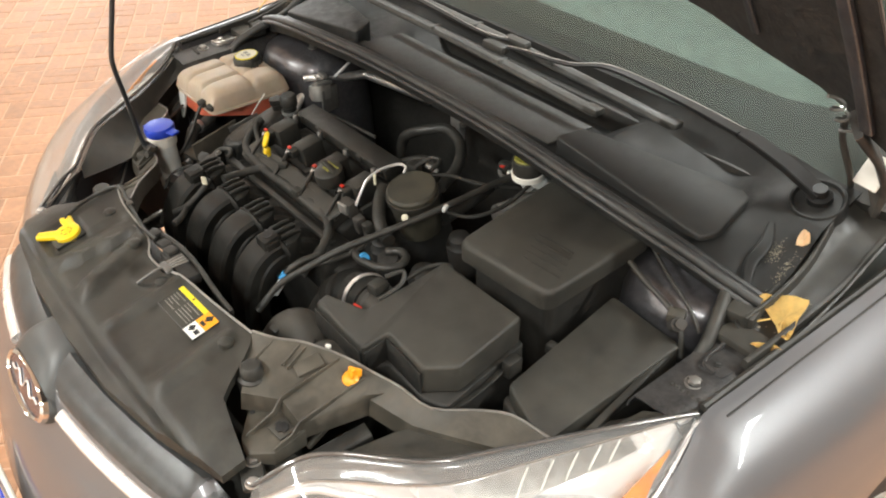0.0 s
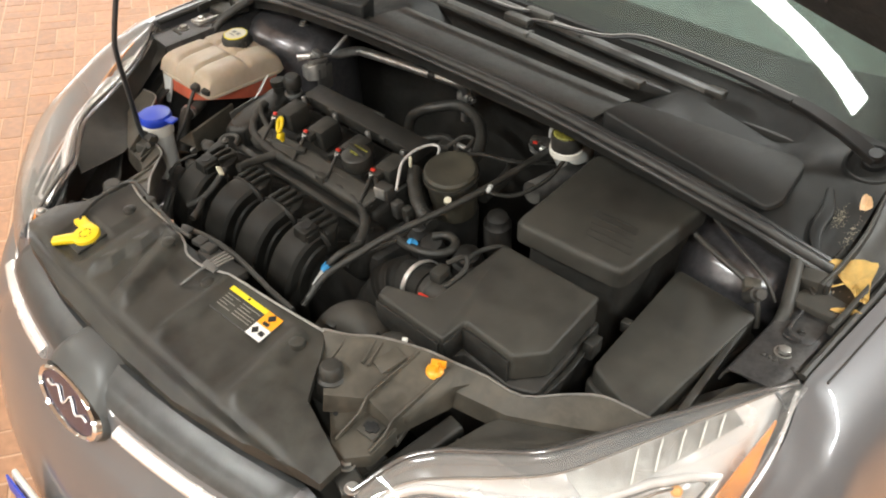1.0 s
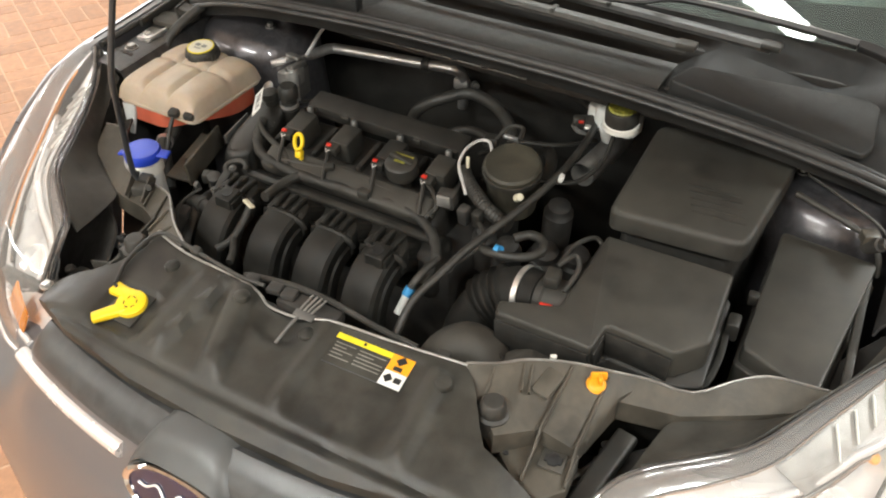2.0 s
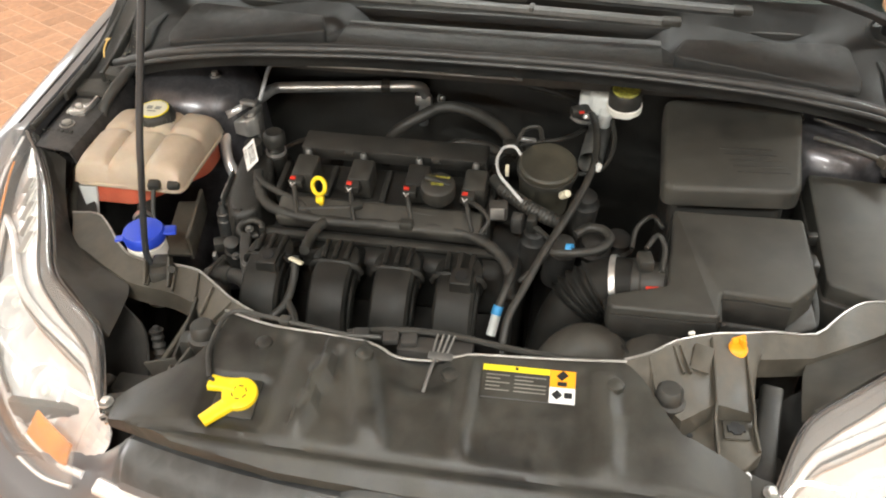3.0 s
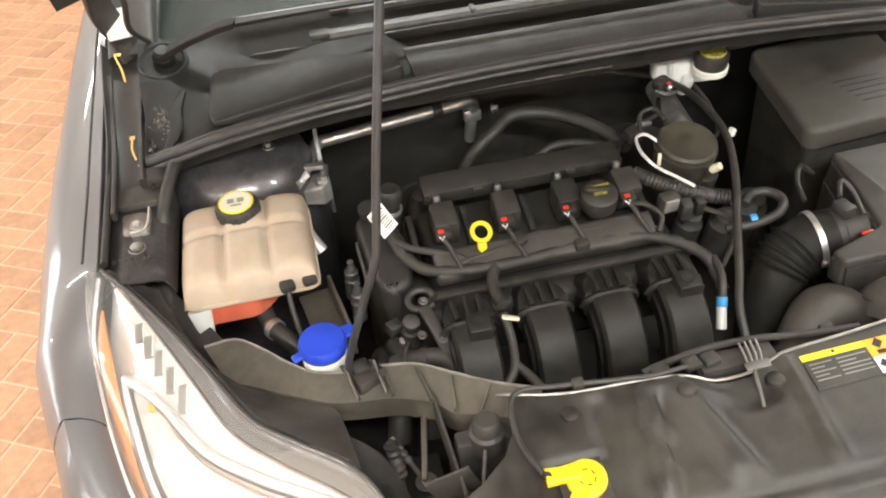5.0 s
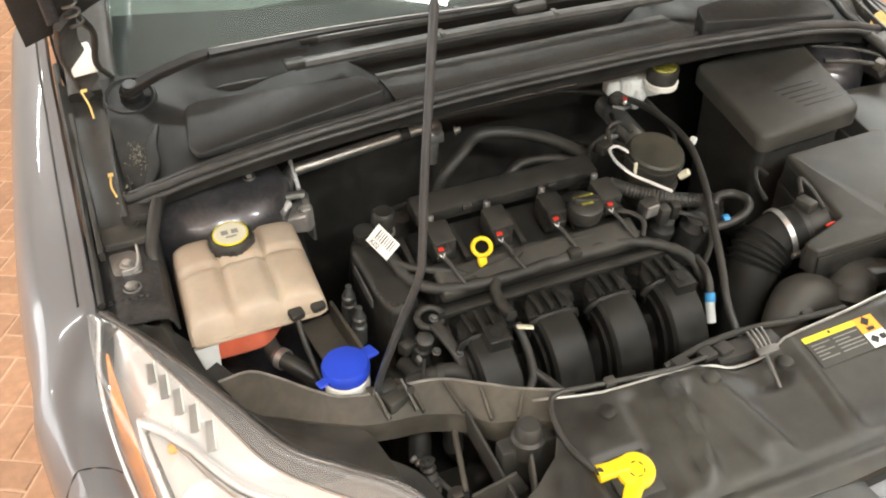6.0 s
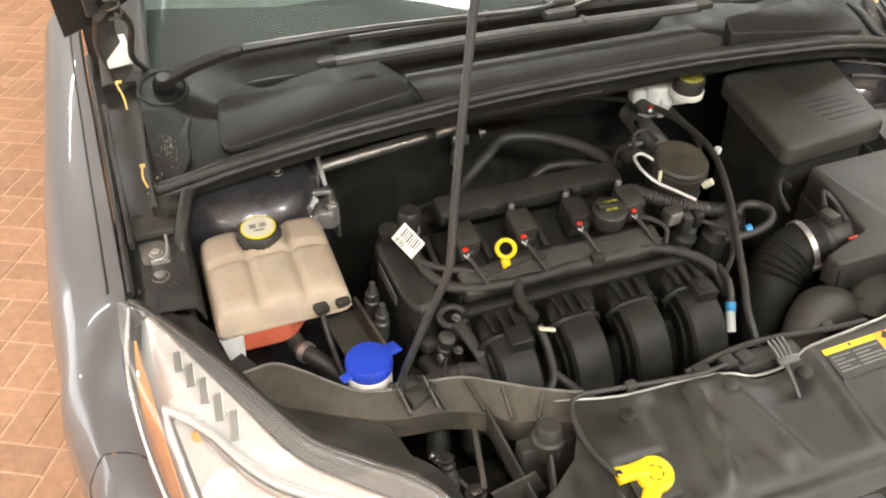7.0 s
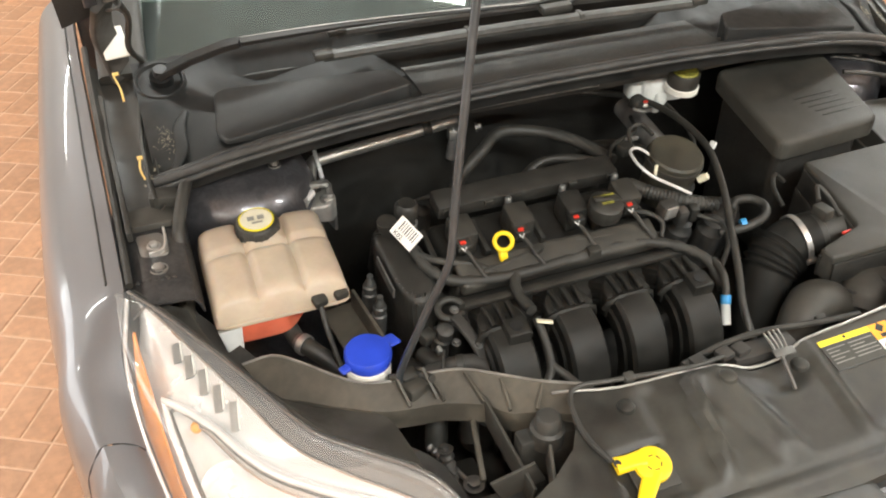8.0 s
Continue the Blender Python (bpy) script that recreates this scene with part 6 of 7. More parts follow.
ring = lathe([(0.0425, -0.0045), (0.0445, -0.0045), (0.0445, 0.0045), (0.0425, 0.0045)], (0.235, -0.124, 0.861), (0.97, -0.08, 0.22), 36)
part("clamp", ring, STEEL, duct, "bright steel hose clamp")
part("clamp_screw", box((0.018, 0.010, 0.012), pose(0.236, -0.165, 0.850, 20, 0, 0), 0.003), STEEL, duct)
snorkel = thing("air_snorkel", (0.24, -0.25, 0.70), "curved black plastic air snorkel behind the radiator cover", "air duct")
throat = spline([(0.135, -0.262, 0.775), (0.160, -0.246, 0.811), (0.190, -0.232, 0.829), (0.225, -0.232, 0.827), (0.255, -0.243, 0.806), (0.275, -0.256, 0.770)], 6)
part("snorkel_body", sweep(bmesh.new(), throat, circle(0.033, 24, 0.80), scales=[0.75 + 0.30 * math.sin(math.pi * min(1, i / 24)) for i in range(31)]), PLASTIC_DUSTY, snorkel, "curved black duct")
mouth = spline([(0.262, -0.262, 0.812), (0.290, -0.238, 0.836), (0.325, -0.228, 0.836), (0.362, -0.232, 0.810)], 6)
part("snorkel_mouth", sweep(bmesh.new(), mouth, circle(0.035, 22, 0.62), scales=[1.0 + 0.05 * math.sin(i * 1.9) for i in range(len(mouth))]), PLASTIC_DUSTY, snorkel, "second bulge of the duct")
for k in range(4):
    part("snorkel_fold", tube([(0.240 + 0.012 * k, -0.228 - 0.008 * k, 0.841 - 0.002 * k), (0.262 + 0.012 * k, -0.250 - 0.008 * k, 0.838 - 0.004 * k), (0.276 + 0.012 * k, -0.274 - 0.008 * k, 0.825 - 0.004 * k)], 0.0028, 8, 4), NEAR_BLACK, snorkel)
part("duct_flange", prism(rounded([(0.300, -0.262), (0.352, -0.262), (0.352, -0.226), (0.300, -0.226)], 0.008, 3), 0.825, lambda x, y: 0.861 - 0.15 * (x - 0.30), 0.003), PLASTIC_DUSTY, snorkel, "flat pad on the duct")
part("snorkel_clip", box((0.020, 0.012, 0.010), pose(0.176, -0.268, 0.832, 15, 0, 10), 0.003), PLASTIC, snorkel)

# ---- boxes on the clutch side ----
def top_of(z0, sx, sy, x0, y0):
    return lambda x, y: z0 + sx * (x - x0) + sy * (y - y0)


battery = thing("battery_box", (0.39, 0.12, 0.70), "large matt dark grey battery box cover", "battery box")
outline = rounded([(0.294, 0.020), (0.502, 0.024), (0.522, 0.232), (0.296, 0.236)], 0.022, 5)
part("cover", prism(outline, top_of(0.926, 0.05, 0.19, 0.50, 0.03), top_of(0.960, 0.05, 0.19, 0.50, 0.03), 0.009, 4), COVER, battery, "smooth cover with rounded corners")
outline = rounded([(0.310, 0.040), (0.488, 0.042), (0.506, 0.222), (0.312, 0.226)], 0.018, 4)
part("case", prism(outline, 0.70, top_of(0.928, 0.05, 0.19, 0.50, 0.03), 0.004), NEAR_BLACK, battery, "black lower case")
for i in range(5):
    sx, sy = 0.448 - 0.006 * i, 0.062 + 0.013 * i
    part("vent_slot", box((0.080, 0.0035, 0.0016), pose(sx, sy, 0.9604 + 0.05 * (sx - 0.50) + 0.19 * (sy - 0.03), 10.8, -2.9, 0), 0.0006), PLASTIC, battery, "shallow moulded line")

fuse_box = thing("fuse_box", (0.60, 0.02, 0.70), "flat dark grey fuse box lid beside the wing", "fuse box")
outline = rounded([(0.541, -0.086), (0.650, -0.122), (0.672, 0.130), (0.533, 0.138)], 0.008, 3)
part("lid", prism(outline, 0.845, top_of(0.874, 0.0, 0.215, 0.54, -0.086), 0.004, 2), COVER, fuse_box, "flat textured lid")
outline = rounded([(0.536, -0.092), (0.656, -0.130), (0.680, 0.134), (0.528, 0.142)], 0.008, 3)
part("case", prism(outline, 0.70, lambda x, y: 0.846 + 0.16 * (y + 0.086), 0.004), PLASTIC, fuse_box, "black case")
part("latch", box((0.024, 0.016, 0.020), pose(0.534, 0.012, 0.882, 0, 0, 8), 0.004), PLASTIC, fuse_box)
part("lid_hinge", box((0.012, 0.20, 0.012), pose(0.672, 0.01, 0.885, 12, 0, 4), 0.003), PLASTIC, fuse_box)

# ---- fluid reservoirs ----
coolant = thing("coolant_reservoir", (-0.585, 0.05, 0.78), "yellowed plastic coolant reservoir, half full of red coolant", "coolant reservoir")


def lobed(x0, x1, y0, y1, z0, z1, lobes, rise, xstep=45, ystep=36, front_drop=0.012):
    """A blow-moulded tank: soft box with lobes pressed along x and one crease along y."""
    def edge(t):
        return (1 - abs(2 * t - 1) ** 7) ** (1 / 3.2)
    top, low = [], []
    for i in range(xstep + 1):
        u = i / xstep
        rt, rl = [], []
        for j in range(ystep + 1):
            v = j / ystep
            h = edge(u) * edge(v)
            crease = 0.0085 * sum(math.exp(-((u - c) / 0.030) ** 2) for c in lobes) + 0.008 * math.exp(-((v - 0.56) / 0.03) ** 2)
            x, y = x0 + (x1 - x0) * u, y0 + (y1 - y0) * v
            base = z0 + rise * (y - y0)
            z = base + (z1 - base) * h - crease * h - front_drop * max(0.0, 0.55 - v) * 2 * h
            rt.append((x, y, z))
            rl.append((x, y, base))
        top.append(rt)
        low.append(rl)
    bm = loft(top)
    return loft(low, bm=bm)


part("tank", lobed(-0.682, -0.488, -0.038, 0.156, 0.889, 0.940, (0.335, 0.665), 0.02, front_drop=0.005), TANK, coolant, "yellowed translucent upper tank in three lobes")
shell = rounded([(-0.674, -0.031), (-0.580, -0.031), (-0.530, 0.030), (-0.493, 0.080), (-0.493, 0.145), (-0.674, 0.150)], 0.018, 4)
def split(y):
    """Height of the join between the two halves of the tank."""
    return 0.889 + 0.02 * (y + 0.038)


part("seam", prism(rounded([(-0.683, -0.040), (-0.486, -0.040), (-0.486, 0.158), (-0.683, 0.158)], 0.02, 4), lambda x, y: split(y) - 0.004, lambda x, y: split(y) + 0.002, 0.0015), TANK, coolant)
part("lower_tank", prism(shell, lambda x, y: split(y) - 0.042, lambda x, y: split(y) - 0.003, 0.003), TANK_RED, coolant, "lower half stained red by the coolant")
part("tank_foot", sweep(bmesh.new(), [(-0.664, -0.030, 0.878), (-0.662, -0.036, 0.850), (-0.658, -0.044, 0.820)], round_rect(0.034, 0.010, 0.003), up=(0, 1, 0), scales=[1.0, 0.75, 0.35]), NECK, coolant, "milky tapered foot")
lid_at = (-0.590, 0.110, 0.934)
rcap = part("cap", lathe([(0.028, -0.016), (0.0315, -0.014), (0.0325, 0.012), (0.031, 0.020), (0.028, 0.0225), (0, 0.0225)], lid_at, (0, -0.10, 1), 40), PLASTIC, coolant, "black screw cap with a pale warning disc")
part("cap_label", lathe([(0, 0.0245), (0.024, 0.0245), (0.0255, 0.0228)], lid_at, (0, -0.10, 1), 32), CREAM, rcap, "cream disc with a yellow rim")
part("cap_rim", lathe([(0.0245, 0.0250), (0.0262, 0.0248), (0.0264, 0.0228)], lid_at, (0, -0.10, 1), 32), YELLOW_INK, rcap)
glyphs = bmesh.new()
for u, v, w, h in ((-0.008, 0.0, 0.010, 0.009), (0.007, 0.0, 0.010, 0.009), (-0.004, 0.012, 0.006, 0.004), (0.005, 0.012, 0.006, 0.004), (0, -0.012, 0.016, 0.003)):
    box((w, h, 0.0006), Matrix.Translation(lid_at) @ pose(u, v, 0.0252, 6), 0.0, 1, glyphs)
part("cap_symbols", glyphs, GREY_INK, rcap, "", 0)
for i in range(24):
    a = 2 * math.pi * i / 24
    part("cap_grip", box((0.003, 0.003, 0.024), Matrix.Translation(lid_at) @ pose(0.0325 * math.cos(a), 0.0325 * math.sin(a), 0.002, 0, 0, math.degrees(a)), 0.001, 1), PLASTIC, rcap)
for hx_, hy_ in ((-0.534, -0.040), (-0.502, -0.034)):
    part("hose_nipple", box((0.022, 0.020, 0.014), pose(hx_, hy_, 0.900, 10, 0, 12), 0.005), PLASTIC, coolant, "black hose fitting")
part("overflow_hose", tube([(-0.534, -0.046, 0.894), (-0.533, -0.062, 0.870), (-0.528, -0.085, 0.835), (-0.522, -0.118, 0.80)], 0.0040, 10, 6), RUBBER, coolant, "thin black overflow hose")
part("feed_hose", tube([(-0.580, -0.005, 0.838), (-0.572, -0.035, 0.828), (-0.560, -0.060, 0.832), (-0.535, -0.085, 0.815), (-0.51, -0.11, 0.78)], 0.013, 12, 6), RUBBER, coolant)
part("hose_clip", lathe([(0.0132, -0.006), (0.0146, -0.005), (0.0146, 0.005), (0.0132, 0.006)], (-0.568, -0.044, 0.830), (0.42, -0.9, 0.13), 20), GREY_STEEL, coolant, "silver hose clip")
part("hose_clip", lathe([(0.014, -0.005), (0.016, -0.005), (0.016, 0.005), (0.014, 0.005)], (-0.566, -0.050, 0.832), (0.5, -0.75, 0.0), 20), STEEL, coolant, "steel spring clip")

washer = thing("washer_reservoir", (-0.498, -0.165, 0.60), "washer reservoir filler neck with a bright blue cap", "washer reservoir")
part("neck", lathe([(0.026, -0.13), (0.026, -0.03), (0.029, -0.028), (0.029, -0.010), (0.026, -0.008), (0.026, 0.0), (0, 0.0)], (-0.498, -0.160, 0.884), (0, -0.05, 1), 28), NECK, washer, "grey translucent filler neck")
part("neck_ring", lathe([(0.0265, -0.030), (0.0305, -0.028), (0.0305, -0.008), (0.0265, -0.006)], (-0.498, -0.160, 0.884), (0, -0.05, 1), 28), WHITE, washer, "white neck ring")
wcap = part("cap", lathe([(0.0315, -0.008), (0.0325, -0.002), (0.0325, 0.006), (0.030, 0.0105), (0.012, 0.0125), (0, 0.0128)], (-0.498, -0.160, 0.889), (0, -0.05, 1), 36), BLUE, washer, "bright blue snap cap")
part("cap_tab", box((0.026, 0.022, 0.006), pose(-0.464, -0.147, 0.892, 0, 6, 22), 0.0028, 3), BLUE, wcap, "lifting tab")
part("cap_strap", box((0.020, 0.014, 0.005), pose(-0.531, -0.172, 0.887, 0, -6, 20), 0.0025, 3), BLUE, wcap, "strap")

brake = thing("brake_fluid_reservoir", (0.215, 0.25, 0.82), "white brake fluid reservoir with a black and yellow cap", "brake reservoir")
part("body", prism(rounded([(0.168, 0.262), (0.248, 0.246), (0.256, 0.30), (0.172, 0.315)], 0.02, 4), 0.932, 0.970, 0.012, 3), NECK, brake, "milky white reservoir body")
bcap = part("cap", lathe([(0.026, -0.030), (0.0285, -0.028), (0.029, -0.004), (0.027, 0.0), (0, 0.0005)], (0.230, 0.234, 0.998), (0, -0.12, 1), 32), PLASTIC, brake, "black cap")
part("cap_face", lathe([(0, 0.0024), (0.022, 0.0022), (0.024, 0.0)], (0.230, 0.234, 0.998), (0, -0.12, 1), 28), OLIVE, bcap, "olive yellow warning face")
part("cap_collar", lathe([(0.027, -0.04), (0.031, -0.038), (0.031, -0.028), (0.027, -0.026)], (0.230, 0.234, 0.998), (0, -0.12, 1), 28), WHITE, brake)
part("master_cylinder", lathe([(0.022, -0.08), (0.022, 0.08), (0.016, 0.085), (0, 0.085)], (0.19, 0.29, 0.86), (0.1, 1, 0), 20), ALUMINIUM, brake, "grey master cylinder")
part("level_plug", box((0.009, 0.006, 0.004), pose(0.158, 0.240, 0.946, 0, 0, 20), 0.001), RED, brake)
part("level_plug", box((0.024, 0.020, 0.018), pose(0.150, 0.255, 0.938, 0, 0, 20), 0.005), PLASTIC, brake)
part("reservoir_step", prism(rounded([(0.150, 0.285), (0.178, 0.272), (0.186, 0.31), (0.155, 0.32)], 0.01, 3), 0.93, 0.960, 0.006, 2), NECK, brake)
part("outlet", lathe([(0.012, -0.03), (0.012, 0.008), (0.009, 0.012), (0, 0.013)], (0.200, 0.256, 0.935), (0.0, -0.5, 0.8), 16), NECK, brake, "milky outlet stub")
part("sensor_body", box((0.030, 0.026, 0.022), pose(0.160, 0.268, 0.930, 10, 0, 25), 0.005), DARK, brake)
for k, (fx, fy, fz) in enumerate(((0.150, 0.262, 0.936), (0.168, 0.254, 0.930), (0.178, 0.266, 0.926))):
    part("foil", box((0.016, 0.010, 0.008), pose(fx, fy, fz, 20 * k, 15, 40 * k), 0.002, 1), ALUMINIUM, brake)
part("foil_lead", tube([(0.140, 0.250, 0.930), (0.155, 0.240, 0.926), (0.175, 0.244, 0.924)], 0.004, 8, 5), GREY_STEEL, brake)

pipe = thing("air_conditioning_pipe", (-0.31, 0.37, 0.80), "bright aluminium air conditioning pipe along the bulkhead", "pipe")
part("pipe_run", tube([(-0.505, 0.205, 0.900), (-0.485, 0.24, 0.902), (-0.468, 0.30, 0.890), (-0.455, 0.342, 0.888), (-0.42, 0.352, 0.889), (-0.23, 0.369, 0.898), (-0.175, 0.376, 0.899), (-0.158, 0.388, 0.885), (-0.160, 0.40, 0.85), (-0.165, 0.405, 0.80)], 0.0110, 14, 6), STEEL, pipe, "bent bright pipe")
part("pipe_run", tube([(-0.62, 0.17, 0.885), (-0.545, 0.190, 0.900), (-0.505, 0.205, 0.902), (-0.48, 0.225, 0.905)], 0.006, 12, 6), BEZEL, pipe)
part("pipe_run", tube([(-0.455, 0.26, 0.905), (-0.452, 0.33, 0.945), (-0.430, 0.385, 0.970), (-0.33, 0.39, 0.975), (-0.24, 0.392, 0.976)], 0.004, 10, 6), BEZEL, pipe)
part("pipe_run", tube([(-0.505, 0.225, 0.885), (-0.508, 0.20, 0.86), (-0.498, 0.17, 0.83), (-0.48, 0.15, 0.80)], 0.011, 12, 6), BEZEL, pipe)
part("pipe_bush", lathe([(0.0135, -0.009), (0.0145, -0.007), (0.0145, 0.007), (0.0135, 0.009)], (-0.23, 0.369, 0.898), (1, 0.09, 0.045), 20), RUBBER, pipe, "black rubber bush")
part("pipe_flange", box((0.034, 0.016, 0.024), pose(-0.160, 0.392, 0.862), 0.004), ALUMINIUM, pipe)
part("flange_bolt", bolt((-0.125, 0.378, 0.875), 0.006, 0.012, (0.9, -0.3, 0.2)), ZINC, pipe)
edge_line = [(-0.34, 0.232, 1.002), (-0.2, 0.235, 1.004), (0.0, 0.236, 1.004), (0.05, 0.237, 1.003)]
part("bulkhead_edge", sweep(bmesh.new(), spline(edge_line, 4), round_rect(0.010, 0.004, 0.001)), ZINC, car, "pale metal lip under the cowl")
for ex in (-0.17, -0.09, -0.03, 0.04):
    part("lip_bolt", bolt((ex, 0.232, 1.006), 0.005, 0.006), ZINC, car)
slab("plenum_wall", -0.50, 0.50, 0.245, 0.255, 0.985, 1.045, DARK, "dark lip below the cowl")

# ---- small things on the radiator cover and in the gutters ----
def on_panel(x, y, lift=0.0, rz=0):
    return pose(x, y, panel_z(x, y) + panel_relief(x, y) + lift, math.degrees(math.atan(0.22)), 0, rz)


label = part("warning_label", box((0.118, 0.048, 0.0012), on_panel(0.128, -0.386, 0.0015, 2), 0.0004, 1), GREY_PLASTIC, cover, "dark printed warning label with yellow and orange fields")
M = on_panel(0.128, -0.386, 0.0025, 2)
part("label_band", box((0.085, 0.0085, 0.0006), M @ pose(-0.0165, 0.0195, 0), 0, 1), YELLOW_INK, label, "yellow heading band", 0)
part("label_field", box((0.032, 0.0245, 0.0006), M @ pose(0.0425, 0.0115, 0), 0, 1), ORANGE, label, "orange warning field", 0)
part("label_field", box((0.032, 0.0225, 0.0006), M @ pose(0.0425, -0.0125, 0), 0, 1), PAPER, label, "white field", 0)
part("label_field", box((0.085, 0.038, 0.0006), M @ pose(-0.0165, -0.0042, 0), 0, 1), PANEL, label, "dark text field", 0)
lines = bmesh.new()
for i in range(5):
    for x0, w in ((-0.054, 0.030), (-0.018, 0.040)):
        if i == 1 or (i == 3 and x0 < -0.05):
            w *= 0.6
        box((w, 0.0014, 0.0004), M @ pose(x0 + w / 2, 0.009 - 0.0055 * i, 0.0007), 0, 1, lines)
part("label_text", lines, GREY_INK, label, "lines of print too small to read", 0)
for x0, y0, w, h in ((-0.016, 0.020, 0.004, 0.004), (0.042, 0.016, 0.012, 0.010), (0.042, 0.004, 0.012, 0.006), (0.036, -0.012, 0.010, 0.010), (0.050, -0.012, 0.010, 0.008)):
    part("label_sign", box((w, h, 0.0004), M @ pose(x0, y0, 0.0007, 0, 0, 45 if h > 0.009 else 0), 0, 1), INK, label, "", 0)


def lever():
    """Yellow hood release lever: a round hub with two arms."""
    Q = on_panel(-0.232, -0.452, 0.009) @ Matrix.Scale(0.88, 4)
    hub = lathe([(0.025, -0.014), (0.0265, -0.002), (0.0255, 0.003), (0.022, 0.0045), (0, 0.0045)], n=32)
    hub.transform(Q)
    ob = part("release_lever", hub, YELLOW, cover, "bright yellow hood release lever")
    part("lever_arm", sweep(bmesh.new(), [Q @ Vector(p) for p in ((-0.008, 0.012, -0.003), (-0.030, 0.013, -0.003), (-0.050, 0.014, -0.003))], round_rect(0.022, 0.012, 0.004), scales=[1.1, 0.9, 1.0]), YELLOW, ob)
    part("lever_arm", sweep(bmesh.new(), [Q @ Vector(p) for p in ((-0.004, -0.010, -0.003), (-0.025, -0.032, -0.002), (-0.040, -0.050, -0.001))], round_rect(0.021, 0.012, 0.004), scales=[1.1, 0.95, 0.85]), YELLOW, ob)
    hole = lathe([(0.0058, 0.0), (0.0055, 0.0008), (0, 0.0005)], n=14)
    hole.transform(Q @ pose(-0.048, 0.014, 0.0035))
    part("lever_hole", hole, INK, ob)
    slots = bmesh.new()
    for i in range(6):
        a = 60 * i
        box((0.0065, 0.0016, 0.0006), Q @ pose(0, 0, 0.0047, 0, 0, a) @ pose(0, 0.0105, 0), 0, 1, slots)
    part("lever_slots", slots, INK, ob, "", 0)
    part("lever_plate", box((0.056, 0.056, 0.004), on_panel(-0.236, -0.454, 0.0035), 0.003), PANEL, ob, "dark recess plate under the lever")


lever()
part("release_cable", tube([(x, y, panel_z(x, y) + 0.006) for x, y in ((-0.278, -0.436), (-0.293, -0.396), (-0.291, -0.349), (-0.274, -0.332), (-0.231, -0.337), (-0.15, -0.348), (-0.11, -0.352), (-0.07, -0.350))], 0.0035, 8, 6), RUBBER, cover, "thin black release cable")
part("cable_grommet", box((0.016, 0.014, 0.012), on_panel(-0.205, -0.340, 0.006), 0.004), PLASTIC, cover)
latch = part("hood_latch", box((0.10, 0.030, 0.018), pose(0.0, -0.340, 0.893), 0.004), DARK, cover, "dark hood latch")
for i in range(4):
    part("latch_tine", sweep(bmesh.new(), [(0.003 + 0.0075 * i, -0.334, 0.917), (0.002 + 0.0068 * i, -0.352, 0.915), (0.001 + 0.0058 * i, -0.368, 0.911)], round_rect(0.0026, 0.003, 0.0008)), ZINC, latch)
part("latch_hook", tube([(0.008, -0.366, 0.911), (0.004, -0.380, 0.908), (0.001, -0.398, 0.901), (-0.002, -0.416, 0.893)], 0.0024, 10, 5), GREY_STEEL, latch, "grey safety catch lever")
part("latch_plate", box((0.032, 0.012, 0.004), pose(0.012, -0.368, 0.911, 12), 0.0015), GREY_STEEL, latch)
for lx in (-0.10, -0.06, -0.035):
    part("latch_bracket", box((0.022, 0.020, 0.010), pose(lx, -0.340, 0.906, 0, 0, 10), 0.003), DARK, latch)
part("latch_cable", tube([(-0.12, -0.335, 0.902), (-0.05, -0.325, 0.908), (0.02, -0.322, 0.906), (0.10, -0.328, 0.90), (0.17, -0.332, 0.898)], 0.0045, 8, 5), RUBBER, latch)

plug = part("orange_plug", lathe([(0.013, -0.008), (0.014, 0.0), (0.011, 0.004), (0.006, 0.006), (0, 0.006)], (0.396, -0.262, 0.885), (0, -0.3, 0.95), 20), ORANGE, car, "orange plastic retaining plug")
part("plug_wing", box((0.022, 0.005, 0.012), pose(0.397, -0.254, 0.894, -15, 0, 30), 0.002), ORANGE, plug)
part("plug_wing", box((0.005, 0.018, 0.012), pose(0.400, -0.258, 0.894, -15, 0, 30), 0.002), ORANGE, plug)
part("white_clip", box((0.009, 0.006, 0.006), pose(0.334, -0.259, 0.901, 0, 0, 30), 0.002), WHITE, car, "small white clip")

for s in (-1, 1):
    well = part("lamp_plug", lathe([(0.008, -0.05), (0.008, 0.0), (0.011, 0.002), (0.011, 0.014), (0.009, 0.016), (0.009, 0.030), (0.007, 0.033), (0, 0.033)], (0.472 * s, -0.365, 0.765), (0.1 * s, -0.4, 0.9), 18), GREY_STEEL, car, "grey bulb holder plug")
    part("adjuster", tube([(0.430 * s, -0.315, 0.72), (0.432 * s, -0.300, 0.775), (0.436 * s, -0.288, 0.82)], 0.005, 10, 4), DARK, car, "headlight adjuster rod")
    screw = spline([(0.432 * s, -0.216, 0.733), (0.418 * s, -0.250, 0.735), (0.402 * s, -0.292, 0.735)], 14)
    part("adjuster", sweep(bmesh.new(), screw, circle(0.0046, 12), scales=[(1.35 if i % 4 < 2 else 0.85) if i < 19 else 0.8 for i in range(len(screw))]), ZINC, car, "ribbed headlight adjuster screw")
    part("adjuster_head", bolt((0.398 * s, -0.302, 0.738), 0.010, 0.010), ZINC, car)
    part("adjuster_spring", hose([(0.431 * s, -0.303, 0.765), (0.435 * s, -0.290, 0.815)], 0.009, 0.22, 0.012, 12), DARK, car)
    part("well_strut", box((0.008, 0.09, 0.010), pose(0.395 * s, -0.305, 0.815, 14, 0, 12 * s), 0.003), RAIL, car)
    part("well_floor", box((0.20, 0.16, 0.010), pose(0.47 * s, -0.31, 0.70), 0.004), PLASTIC, car)
